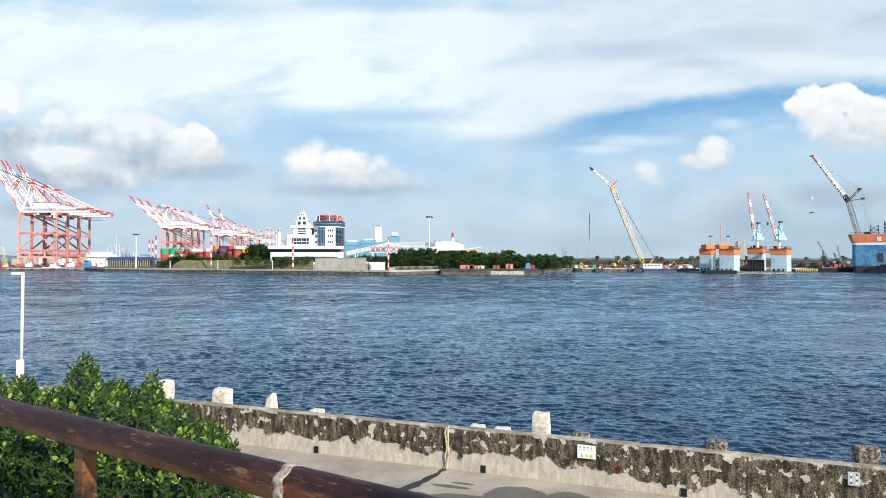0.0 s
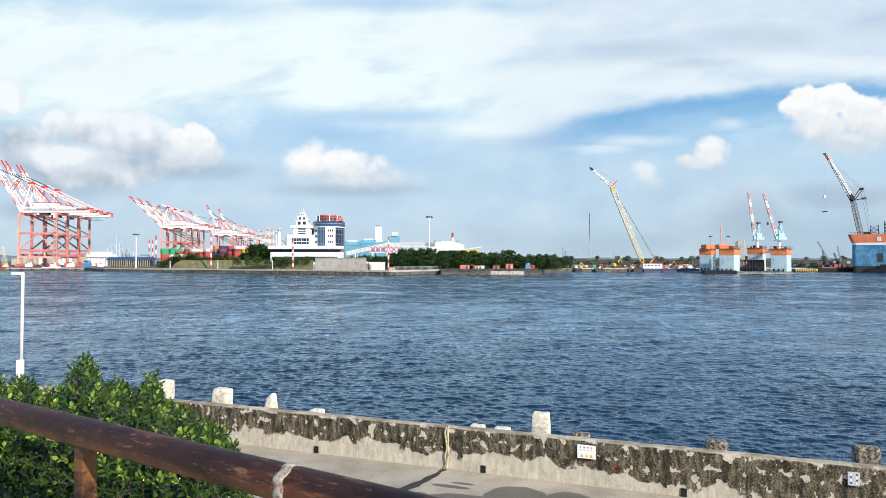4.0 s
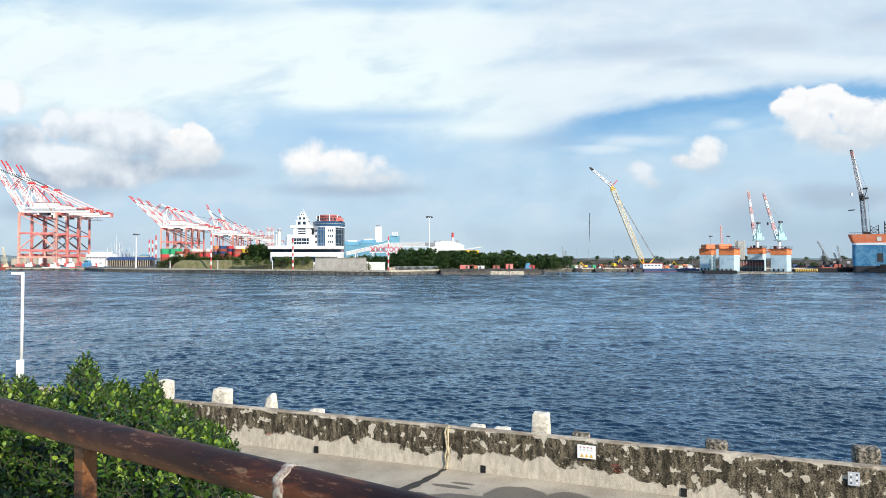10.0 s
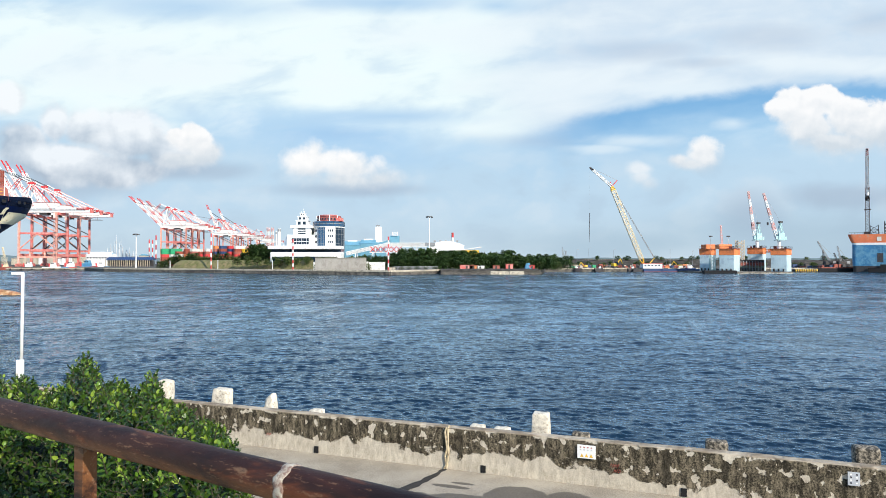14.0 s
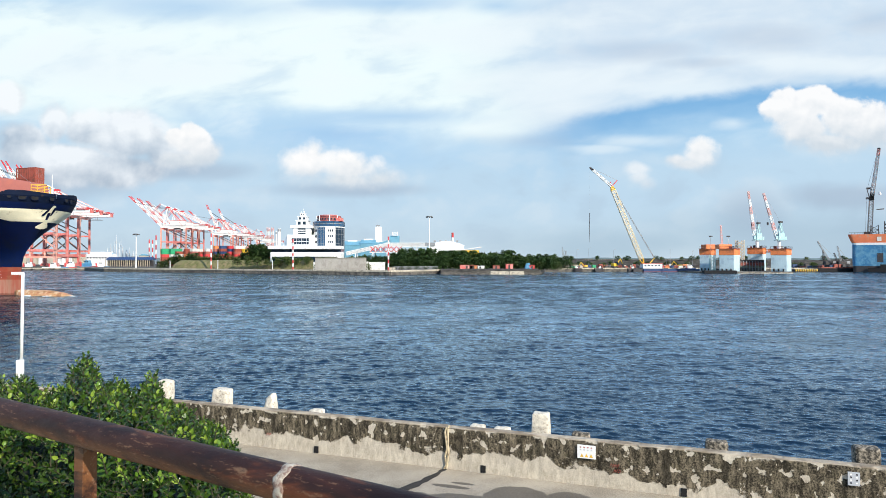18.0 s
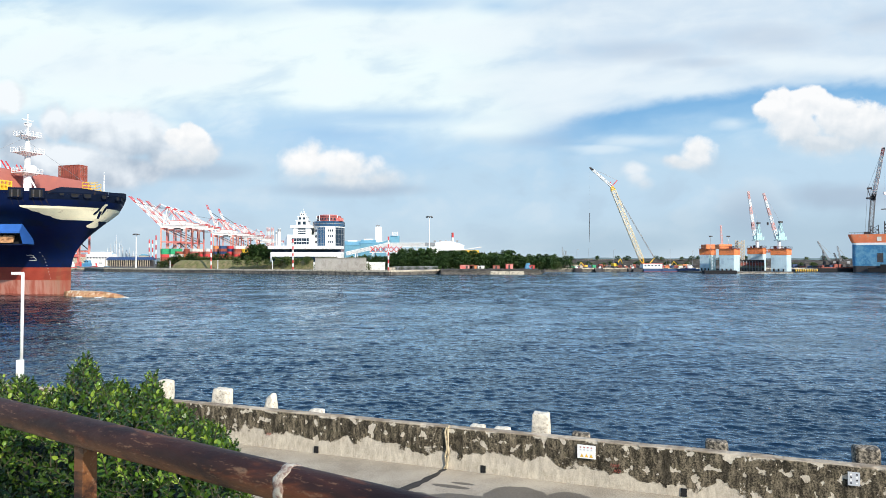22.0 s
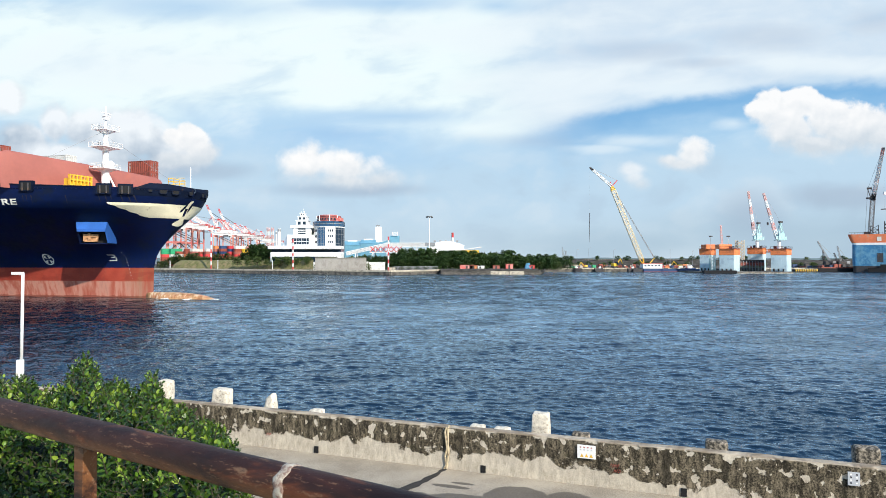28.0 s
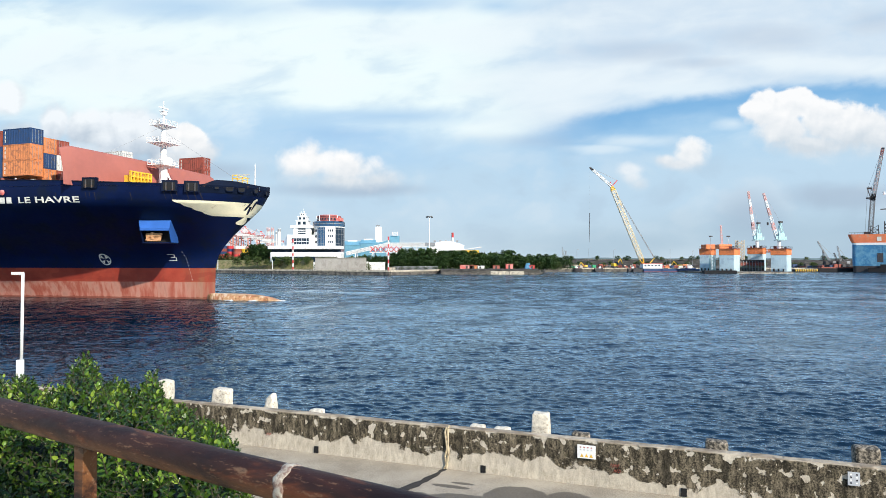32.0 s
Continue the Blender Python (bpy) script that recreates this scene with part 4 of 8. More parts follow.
def build_ship():
    ship = thing("container_ship", "navy blue container ship with red boot topping and cream band", "ship")
    hull = part("hull", hull_shell(5.6, DECK, 18, rising=True), NAVY, ship, "navy blue flared hull plating", smooth=True)
    part("boot_topping", hull_shell(-6.0, 5.6, 8), BOOT, ship, "red antifouling paint, bleached near the water", smooth=True)
    # bulb just breaking the surface
    s = Shape()
    rows = []
    for i in range(19):
        t = i / 18
        x = -1.5 + 16.9 * t
        r = 2.55 * math.sqrt(max(0.0, 1 - max(0, (t - 0.35) / 0.65) ** 2.6)) + 0.05
        slim = min(1.0, 0.12 + 3.2 * t)
        rows.append([(x, r * slim * 0.95 * math.cos(2 * math.pi * k / 20), -1.70 + r * 1.08 * math.sin(2 * math.pi * k / 20)) for k in range(20)])
    s.ring(rows)
    part("bulbous_bow", s, BULB, ship, "rust-streaked bulb breaking the surface", smooth=True)
    # a little broken water where the bulb parts it
    rnd = random.Random(17)
    for x, y, l in ((4.6, -2.3, 1.6), (9.5, -2.4, 1.0), (14.6, -0.9, 0.6)):
        w = Shape()
        for k in range(7):
            w.dome(x + rnd.uniform(-l, l) * 0.5, y + rnd.uniform(-0.35, 0.25), 0.03, rnd.uniform(0.12, 0.40), rnd.uniform(0.12, 0.3), rnd.uniform(0.05, 0.13), 8, 4)
        part("bow_wash", w, FOAM, ship, "white broken water at the bulb", smooth=True)
    # raised bulwark round the bow
    s = Shape()
    for side in (-1, 1):
        rows = []
        for z, inset in ((DECK - 1.3, -0.05), (DECK, -0.05), (None, -0.06), (None, 0.25), (DECK - 0.2, 0.25)):
            row = []
            for k in range(15):
                e = 6.0 * (k / 14) ** 1.8
                rise = DECK + 0.9 * min(1, max(0, (4.8 - e) / 1.5)) - 0.35 * max(0, (1.5 - e) / 1.5)
                zz = rise if z is None else z
                row.append((stem(min(zz, DECK)) - e, side * max(0.02, half(e, min(zz, 19.9)) - inset), zz))
            rows.append(row)
        s.ring(rows if side < 0 else [r[::-1] for r in rows], closed=False)
    bul = part("bulwark", s, NAVY_DARK, ship, "dark raised bow bulwark with fairleads")
    for y, w, h in ((-0.9, 0.55, 0.60), (-4.0, 0.75, 0.66), (-5.9, 0.75, 0.66), (-7.6, 0.40, 0.40), (2.8, 0.60, 0.60), (4.6, 0.60, 0.60)):
        a = bow(y, DECK - 0.3, 0.05)
        d = (bow(y + 0.3, DECK - 0.3) - bow(y - 0.3, DECK - 0.3)).normalized()
        o = Vector((d.y, -d.x, 0))
        n = 14

        def oblong(k, out):
            loop = []
            for i in range(n):
                c, q = math.cos(2 * math.pi * i / n), math.sin(2 * math.pi * i / n)
                loop.append(a + d * math.copysign(abs(c) ** 0.5, c) * w * k + Vector((0, 0, 1)) * math.copysign(abs(q) ** 0.5, q) * h * k + o * out)
            return loop

        lead = part("fairlead", Shape().ring([oblong(1.0, -0.3), oblong(1.0, 0.0), oblong(0.84, 0.03), oblong(0.76, 0.0)], caps=False), NAVY_DARK, bul, "dark framed fairlead opening")
        part("opening", Shape().ring([oblong(0.80, -0.2), oblong(0.80, 0.015)]), BLACK, lead)
    # deck
    s = Shape()
    es = [0, 1, 2, 4, 6, 8, 10, 14, 18, 22, 28, 34, 42, 60, 100, 170]
    s.ring([[(stem(DECK) - e, -half(e, DECK), DECK - 0.35) for e in es], [(stem(DECK) - e, half(e, DECK), DECK - 0.35) for e in es]], closed=False)
    part("deck", s, SALMON, ship, "reddish painted weather deck")
    # rail cap along the sheer
    s = Shape()
    for side in (-1, 1):
        line = [(stem(DECK) - e, side * half(e, DECK), DECK + sheer(e)) for e in (8, 10, 14, 18, 22, 28, 34, 42, 60, 100, 170)]
        for a, b in zip(line, line[1:]):
            s.beam(a, b, 0.16)
    part("sheer_rail", s, NAVY_DARK, ship)
    # transverse breakwater with sloped face
    s = Shape()
    n = 24
    rows = []
    for z, lean in ((DECK - 0.3, 0.0), (DECK + 2.5, 0.25), (25.4, 0.8), (25.8, 1.1), (25.75, 1.5)):
        row = []
        for k in range(n + 1):
            y = -19.4 + 38.4 * k / n
            r = min(1.0, (1 - abs(y) / 19.6) * 9)
            drop = (1 - math.sqrt(max(0, 1 - (1 - r) ** 2))) * 1.2 if z > 24 else 0
            row.append((-14.2 - lean + 1.0 * (1 - (y / 19.4) ** 2), y, z - drop - (0.85 * (k / n) ** 0.8 if z > 24 else 0)))
        rows.append(row)
    s.ring(rows, closed=False)
    bw = part("breakwater", s, SALMON, ship, "tall salmon-red breakwater across the foredeck", smooth=True)
    for k in range(7):
        st = Shape()
        y = -16.5 + 5.5 * k
        st.add([(-15.2, y, DECK - 0.3), (-19.0, y, DECK - 0.3), (-16.2, y, 24.6)], [(0, 1, 2)])
        st.box(-16.6, y - 0.06, DECK - 0.3, -15.6, y + 0.06, 24.2)
        part("stay_plate", st, SALMON, bw)
    # foremast
    mx = -11.6
    s = Shape()
    s.tube((mx, 0, DECK - 0.3), (mx, 0, 24.9), 0.80, 12, 0.72)
    s.tube((mx, 0, 24.9), (mx, 0, 32.1), 0.62, 12, 0.42)
    s.tube((mx, 0, 32.1), (mx, 0, 35.0), 0.26, 8, 0.14)
    s.tube((mx, 0, 35.0), (mx, 0, 36.6), 0.10, 6)
    mast = part("foremast", s, WHITE, ship, "white foremast with three railed platforms")
    for z, w in ((24.5, 2.1), (28.6, 2.3), (31.9, 1.9), (34.6, 0.6)):
        p = Shape()
        p.box(mx - w * 0.8, -w, z, mx + w * 0.8, w, z + 0.14)
        p.ring([[(mx - 0.4, -0.4, z - 0.6), (mx + 0.4, -0.4, z - 0.6), (mx + 0.4, 0.4, z - 0.6), (mx - 0.4, 0.4, z - 0.6)],
                [(mx - w * 0.7, -w * 0.8, z), (mx + w * 0.7, -w * 0.8, z), (mx + w * 0.7, w * 0.8, z), (mx - w * 0.7, w * 0.8, z)]])
        plat = part("platform", p, WHITE, mast)
        c = [(mx - w * 0.8, -w), (mx + w * 0.8, -w), (mx + w * 0.8, w), (mx - w * 0.8, w)]
        for (ax, ay), (bx, by) in zip(c, c[1:] + c[:1]) if w > 1 else ():
            for h in (0.5, 1.0):
                part("guard_rail", Shape().beam((ax, ay, z + h), (bx, by, z + h), 0.06), WHITE, plat)
            for k in range(4):
                t = k / 4
                part("rail_post", Shape().beam((ax + (bx - ax) * t, ay + (by - ay) * t, z), (ax + (bx - ax) * t, ay + (by - ay) * t, z + 1.05), 0.06), WHITE, plat)
    l = Shape()
    for a, b in (((mx + 0.5, -1.1, 24.6), (mx + 0.5, -1.1, 25.4)), ((mx, -1.5, 28.7), (mx, -1.5, 29.5)), ((mx, 1.6, 28.7), (mx, 1.6, 29.4)), ((mx, -1.4, 32.0), (mx, -1.4, 32.7))):
        part("mast_light", Shape().tube(a, b, 0.3, 8), STEEL, mast)
    l = Shape()
    l.box(mx - 0.1, -1.2, 35.2, mx + 0.1, 1.2, 35.4)
    part("radar", l, WHITE, mast)
    part("radome", Shape().dome(mx + 0.4, 0.9, 25.4, 0.8, 0.8, 0.9), WHITE, mast)
    st = Shape()
    st.beam((mx + 1.5, -2.2, DECK - 0.3), (mx, -0.3, 24.2), 0.30)
    st.beam((mx + 1.5, 2.2, DECK - 0.3), (mx, 0.3, 24.2), 0.30)
    part("mast_leg", st, WHITE, mast)
    w = Shape()
    w.tube((mx, 0, 32.0), (-26, -13, DECK + 1), 0.03, 4)
    w.tube((mx, 0, 31.0), (6, 0, DECK + 1), 0.025, 4)
    part("stay_wire", w, STEEL, mast)
    # bow jackstaff with its yellow rail
    j = Shape()
    j.tube((8.6, -0.4, DECK - 0.3), (8.6, -0.4, DECK + 4.4), 0.13, 8, 0.07)
    part("jackstaff", j, WHITE, ship)
    for y in (-2.2, -0.8, 0.8, 2.2):
        part("pulpit_post", Shape().beam((5.2, y, DECK - 0.3), (5.2, y, DECK + 2.4), 0.09), YELLOW, ship)
    for z in (1.2, 1.8, 2.4):
        part("pulpit_rail", Shape().beam((5.2, -2.2, DECK + z), (5.2, 2.2, DECK + z), 0.09), YELLOW, ship, "yellow pulpit rail at the bow")
        part("pulpit_rail", Shape().beam((5.2, -2.2, DECK + z), (8.0, -1.2, DECK + z), 0.09), YELLOW, ship, "yellow pulpit rail at the bow")
    # roller fairleads cut through the bulwark
    for s0 in (-3.2, -0.4, 11.2):
        f = Shape()
        p = skin(s0, DECK - 0.35, 0.0) + Vector((0, 0, sheer(s0 + 12)))
        t = (skin(s0 - 1, DECK, 0) - skin(s0 + 1, DECK, 0)).normalized()
        o = Vector((t.y, -t.x, 0))
        for u0, u1, z0, z1, m in ((-1.2, 1.2, -0.9, 0.9, 0),):
            a, b = p + t * u0, p + t * u1
            f.ring([[a + o * 0.2 + Vector((0, 0, z0)), a + o * 0.2 + Vector((0, 0, z1)), a - o * 0.5 + Vector((0, 0, z1)), a - o * 0.5 + Vector((0, 0, z0))],
                    [b + o * 0.2 + Vector((0, 0, z0)), b + o * 0.2 + Vector((0, 0, z1)), b - o * 0.5 + Vector((0, 0, z1)), b - o * 0.5 + Vector((0, 0, z0))]])
        lead = part("mooring_port", f, NAVY_DARK, hull, "square mooring opening with rollers")
        f = Shape()
        a, b = p + t * -0.92, p + t * 0.92
        f.ring([[a + o * 0.26 + Vector((0, 0, -0.7)), a + o * 0.26 + Vector((0, 0, 0.6)), a + o * 0.1 + Vector((0, 0, 0.6)), a + o * 0.1 + Vector((0, 0, -0.7))],
                [b + o * 0.26 + Vector((0, 0, -0.7)), b + o * 0.26 + Vector((0, 0, 0.6)), b + o * 0.1 + Vector((0, 0, 0.6)), b + o * 0.1 + Vector((0, 0, -0.7))]])
        part("opening", f, BLACK, lead)
        for k in (-0.5, 0.5):
            part("roller", Shape().tube(p + t * k + o * 0.33 + Vector((0, 0, -0.8)), p + t * k + o * 0.33 + Vector((0, 0, 0.5)), 0.15, 8), DARK, lead)
    rnd = random.Random(23)
    for s0 in (-4.0, -3.3, -2.4, -1.1, -0.4, 0.5, 10.6, 11.4, 12.0, 5.2, 17.0):
        drop, top = rnd.uniform(0.8, 2.2), DECK - 1.2 - (0.3 if s0 > 5 else 0.0)
        rows = [[skin(s0 + d * 0.09 * (1.0 - 0.8 * j / 5), top - drop * j / 5, 0.03) for d in (-1, 0, 1)] for j in range(6)]
        part("rust_run", Shape().ring(rows, closed=False), RUST_RUN, hull, "thin rust run down the plating")
    # cream band: its after end cut into feathers, a plain tail below
    for side in (-1, 1):
        rows = []
        for j in range(13):
            z = 14.55 + 2.4 * j / 12
            left = -3.7 + 3.4 * (j / 12) + 0.34 * abs(math.sin(j * math.pi / 3))
            right = 0.005 - stem(z)
            rows.append([skin(left + (right - left) * (1 - (1 - i / 30) ** 2.2), z, 0.04, side) for i in range(31)])
        part("cream_band", Shape().ring(rows if side < 0 else rows[::-1], closed=False), CREAM, hull, "cream band with feathered after end")

    def emblem(rows, out):
        """A flat mark on the stem: (height, from, to) rows, metres off the centre line."""
        return Shape().ring([[bow(a + (b - a) * i / 8, z, out) for i in range(9)] for z, a, b in rows], closed=False)

    part("tail_mark", emblem([(13.2, -0.5, 0.2), (13.35, -1.25, 0.75), (13.6, -1.5, 1.15), (13.95, -1.2, 0.95), (14.3, -0.75, 0.6), (14.6, -0.5, 0.45), (15.0, -0.4, 0.4)], 0.10), CREAM, hull)
    part("head_mark", emblem([(16.4, -0.45, 0.3), (16.9, -0.35, 0.35), (17.3, -0.3, 0.5), (17.6, -0.15, 0.75), (17.8, 0.1, 0.6)], 0.12), CREAM, hull)
    part("dark_mark", emblem([(15.7, -1.5, -1.05), (16.1, -1.35, -0.75), (16.5, -1.05, -0.5), (16.95, -0.8, -0.4)], 0.14), NAVY_DARK, hull)
    part("dark_mark", emblem([(15.8, 0.25, 0.55), (16.3, 0.35, 0.85), (16.95, 0.4, 1.0)], 0.14), NAVY_DARK, hull)
    # ship's name: the first word as plain bars
    vs, fs = lettering("LE HAVRE", 10.8, 1.0)
    s = Shape()
    s.add([skin(24.0 - x, 16.4 + y, 0.04) for x, y in vs], fs)
    part("name_lettering", s, LETTER, hull, "white raised lettering on the bow")
    for k in range(3):
        part("name_bar", on_hull([band(25.3 + 1.35 * k, 25.3 + 1.35 * k + 1.0, 16.4, 17.4, 3)]), LETTER, hull)
    # thruster sign: ring with a cross, and the bulb sign
    s = Shape()
    cx, cz, n = 20.2, 7.15, 24
    s.ring([[skin(cx + r * math.cos(2 * math.pi * k / n), cz + r * math.sin(2 * math.pi * k / n), 0.05) for k in range(n)] for r in (1.05, 0.86)], caps=False)
    for k in range(4):
        a0 = math.pi / 4 + k * math.pi / 2
        s.add([skin(cx + r * math.cos(a0 + d), cz + r * math.sin(a0 + d), 0.05) for r, d in ((0.15, 0), (0.85, 0.38), (0.85, -0.38))], [(0, 1, 2)])
    part("thruster_mark", s, LETTER, hull, "white ring with a cross over the thruster")
    s = on_hull([band(8.30, 7.10, 7.95, 8.05, 3), band(7.90, 7.00, 7.45, 7.54, 3), band(8.30, 6.90, 6.9, 6.99, 3), band(7.12, 6.98, 7.5, 8.0, 2), band(6.92, 6.78, 6.95, 7.5, 2)], 0.05)
    part("bulb_mark", s, LETTER, hull)
    for k in range(9):
        part("draught_mark", on_hull([band(4.3 + 0.14 * k, 4.15 + 0.14 * k, 3.45 + 0.62 * k, 3.56 + 0.62 * k, 1)], 0.05), LETTER, hull, "small white draught mark")
    # anchor pocket: a box standing out of the flare, under a blue hood
    fore, aft = skin(2.6, 13.75, 0.1), skin(7.2, 13.75, 0.1)
    along = (fore - aft).normalized()
    inward = Vector((-along.y, along.x, 0))
    span = (fore - aft).length

    def at_box(a, d, h):
        return aft + along * a + inward * d + Vector((0, 0, h))

    def slab(loop, step):
        """A thin plate: a loop of box places and the same loop moved by step."""
        front = [at_box(*q) for q in loop]
        return Shape().ring([front, [q + step for q in front]])

    hood = part("anchor_hood", slab([(0, 0, 0), (span, 0, 0), (span, -0.9, -1.35), (0.45, -0.9, -1.35)], inward * 0.12), BLUE, hull, "bright blue sloping hood over the anchor")
    part("hood_lip", slab([(0.45, -0.9, -1.35), (span, -0.9, -1.35), (span, -0.85, -1.75), (0.45, -0.85, -1.75)], inward * 0.1), BLUE, hood)
    part("hood_cheek", slab([(span, 0, 0), (span, -0.9, -1.35), (span + 0.1, 0.2, -3.7), (span + 0.1, 4.5, -3.7), (span, 3.0, 0)], along * 0.12), BLUE, hood)
    part("hood_cheek", slab([(0.4, 0, -0.2), (0.4, -0.75, -1.35), (0.5, 0.3, -3.6), (0.5, 5.0, -3.6), (0.4, 3.0, -0.2)], along * 0.12), NAVY, hood)
    part("pocket_sill", slab([(0.5, 0.4, -3.7), (span, 0.4, -3.7), (span, 5.0, -3.7), (0.5, 5.0, -3.7)], Vector((0, 0, -0.15))), NAVY, hood)
    part("anchor_recess", slab([(0.5, 1.3, -0.6), (span - 0.05, 1.3, -0.6), (span - 0.05, 1.3, -3.68), (0.5, 1.3, -3.68)], inward * 0.1), BLACK, hood, "dark recess behind the anchor")
    s = Shape()
    for (a0, d0, h0), (a1, d1, h1), w in (((1.1, 0.5, -2.5), (span - 1.6, 0.5, -2.4), 0.55), ((1.2, 0.6, -3.3), (span - 1.8, 0.6, -3.3), 0.40), ((1.3, 0.8, -2.9), (span - 1.9, 0.8, -2.9), 0.60),
                                          ((1.2, 0.5, -3.4), (1.5, 0.5, -2.2), 0.40), ((span - 1.9, 0.5, -3.4), (span - 1.6, 0.5, -2.2), 0.40), ((span * 0.42, 0.3, -2.0), (span * 0.42, 0.4, -3.1), 0.45)):
        s.beam(at_box(a0, d0, h0), at_box(a1, d1, h1), w)
    part("anchor", s, surface("rusty_anchor", (0.46, 0.24, 0.11), 0.8, vary=0.4, size=0.6), hood, "rust-brown stockless anchor in its pocket")
    # yellow lattice frame on the foredeck
    s = Shape()
    x0, y0 = -10.4, -9.4
    for k in range(7):
        x = x0 + 0.0
        s.box(x0 - 0.2, y0 + 0.8 * k, DECK - 0.3, x0 + 0.2, y0 + 0.8 * k + 0.22, DECK + 2.9)
    for z in (0.9, 1.9, 2.75):
        s.box(x0 - 0.15, y0, DECK + z, x0 + 0.15, y0 + 5.0, DECK + z + 0.22)
    s.box(x0 - 1.6, y0 + 0.4, DECK - 0.3, x0 - 0.3, y0 + 4.6, DECK + 2.3)
    part("yellow_frame", s, YELLOW, ship, "yellow slatted steel frame on the foredeck")
    # small deck gear
    s = Shape()
    s.tube((2.0, -4.5, DECK - 0.3), (2.0, -4.5, DECK + 0.9), 0.18, 8)
    s.tube((2.0, -4.5, DECK + 0.9), (3.4, -3.6, DECK + 0.6), 0.14, 8)
    part("vent_pipe", s, WHITE, ship)
    part("vent_pipe", Shape().tube((0.4, -6.5, DECK - 0.3), (0.4, -6.5, DECK + 0.8), 0.3, 8), SALMON, ship)
    for k in range(4):
        part("hatch_fitting", Shape().block(-22 - 4.2 * k, -18.2, DECK - 0.3, 1.6, 1.4, 1.1), WHITE, ship)
    # red side light near the name
    s = Shape()
    p = skin(27.0, 18.2, 0.1)
    s.dome(p.x, p.y, p.z, 0.5, 0.3, 0.5, 8, 4)
    part("side_boss", s, SALMON_RED, ship)
    return ship


def container_kind(material, length, label, category="container", group="containers on the ship", marks=False):
    """Corrugated box, x along its length, door end at +x; origin at the middle of its foot."""
    c = thing("shipping_container", label, category, group=group)
    w, h, l = 2.44, 2.59, length
    s = Shape()
    n = int(l / 0.28)
    for side in (-1, 1):
        row = []
        for k in range(2 * n + 1):
            x = -l / 2 + 0.15 + (l - 0.3) * k / (2 * n)
            row.append((x, side * (w / 2 - 0.02 - (0.045 if (k // 2) % 2 else 0.0))))
        s.ring([[(x, y, 0.14) for x, y in row], [(x, y, h - 0.12) for x, y in row]], closed=False)
    s.box(-l / 2 + 0.05, -w / 2 + 0.06, 0.10, l / 2 - 0.06, w / 2 - 0.06, h - 0.03)
    part("body", s, material, c)
    f = Shape()
    for x in (-l / 2, l / 2 - 0.15):
        for y in (-w / 2, w / 2 - 0.15):
            f.box(x, y, 0, x + 0.15, y + 0.15, h)
    for y in (-w / 2, w / 2 - 0.13):
        f.box(-l / 2 + 0.15, y, 0, l / 2 - 0.15, y + 0.13, 0.15)
        f.box(-l / 2 + 0.15, y, h - 0.12, l / 2 - 0.15, y + 0.13, h)
    for x in (-l / 2, l / 2 - 0.13):
        f.box(x, -w / 2 + 0.15, 0, x + 0.13, w / 2 - 0.15, 0.15)
        f.box(x, -w / 2 + 0.15, h - 0.12, x + 0.13, w / 2 - 0.15, h)
    part("corner_frame", f, material, c)
    d = Shape()
    d.box(l / 2 - 0.06, -w / 2 + 0.17, 0.17, l / 2 - 0.025, -0.01, h - 0.14)
    d.box(l / 2 - 0.06, 0.01, 0.17, l / 2 - 0.025, w / 2 - 0.17, h - 0.14)
    door = part("door", d, material, c)
    for y in (-0.8, -0.3, 0.3, 0.8):
        r = Shape()
        r.tube((l / 2, y, 0.2), (l / 2, y, h - 0.16), 0.025, 6)
        part("locking_bar", r, STEEL, door)
    if marks:
        r = Shape()
        for k in range(3):
            r.box(-l / 2 + 0.42, -w / 2 - 0.012, 0.35 + 0.68 * k, -l / 2 + 0.62, -w / 2 - 0.004, 0.85 + 0.68 * k)
        part("marking_bar", r, LETTER, c)
    return c


ship = build_ship()
KINDS = {
    "orange": container_kind(BOX_ORANGE, 6.06, "weathered orange steel container stacked on the ship", marks=True),
    "brown": container_kind(BOX_BROWN, 6.06, "dark brown-red steel container stacked on the ship", marks=True),
    "blue": container_kind(BOX_BLUE, 6.06, "dark blue steel container stacked on the ship", marks=True),
    "white": container_kind(BOX_WHITE, 6.06, "off-white steel container stacked on the ship"),
    "teal": container_kind(BOX_TEAL, 6.06, "grey-teal steel container stacked on the ship"),
}
CARGO = []          # container, its place on the ship


def load(kind, x, y, z):
    first = not any(c is KINDS[kind] for c, _ in CARGO)
    c = KINDS[kind] if first else copy_thing(KINDS[kind], Matrix())
    CARGO.append((c, Matrix.Translation((x - 3.03, y, z))))


for z, kind in ((20.9, "orange"), (23.5, "orange"), (26.1, "blue")):
    load(kind, -21.0, -18.5, z)
for z, kind in ((19.7, "orange"), (22.3, "blue"), (24.9, "orange")):
    load(kind, -21.0, -15.95, z)
for z, kind in ((19.7, "brown"), (22.3, "white"), (24.9, "brown")):
    load(kind, -21.0, -13.4, z)
for z, kind in ((20.7, "blue"), (23.3, "blue"), (25.9, "brown")):
    load(kind, -27.4, -18.5, z)
for z, kind in ((19.7, "teal"), (22.3, "teal"), (24.7, "white")):
    load(kind, -18.4, -1.6, z)
for z, kind in ((20.9, "brown"), (23.5, "brown"), (26.1, "brown")):
    load(kind, -15.6, 17.4, z)
for y_ in (-18.5, -15.95, -13.4, -1.6, 17.4):
    for x_ in (-15.9, -18.5, -21.2, -24, -27, -33):
        if abs(y_) + 1.3 > half(stem(DECK) - x_, DECK):
            continue
        part("container_foot", Shape().block(x_ - 0.4, y_, DECK - 0.35, 0.5, 2.2, 1.55 if y_ in (-18.5,) else 0.55), SALMON, ship)


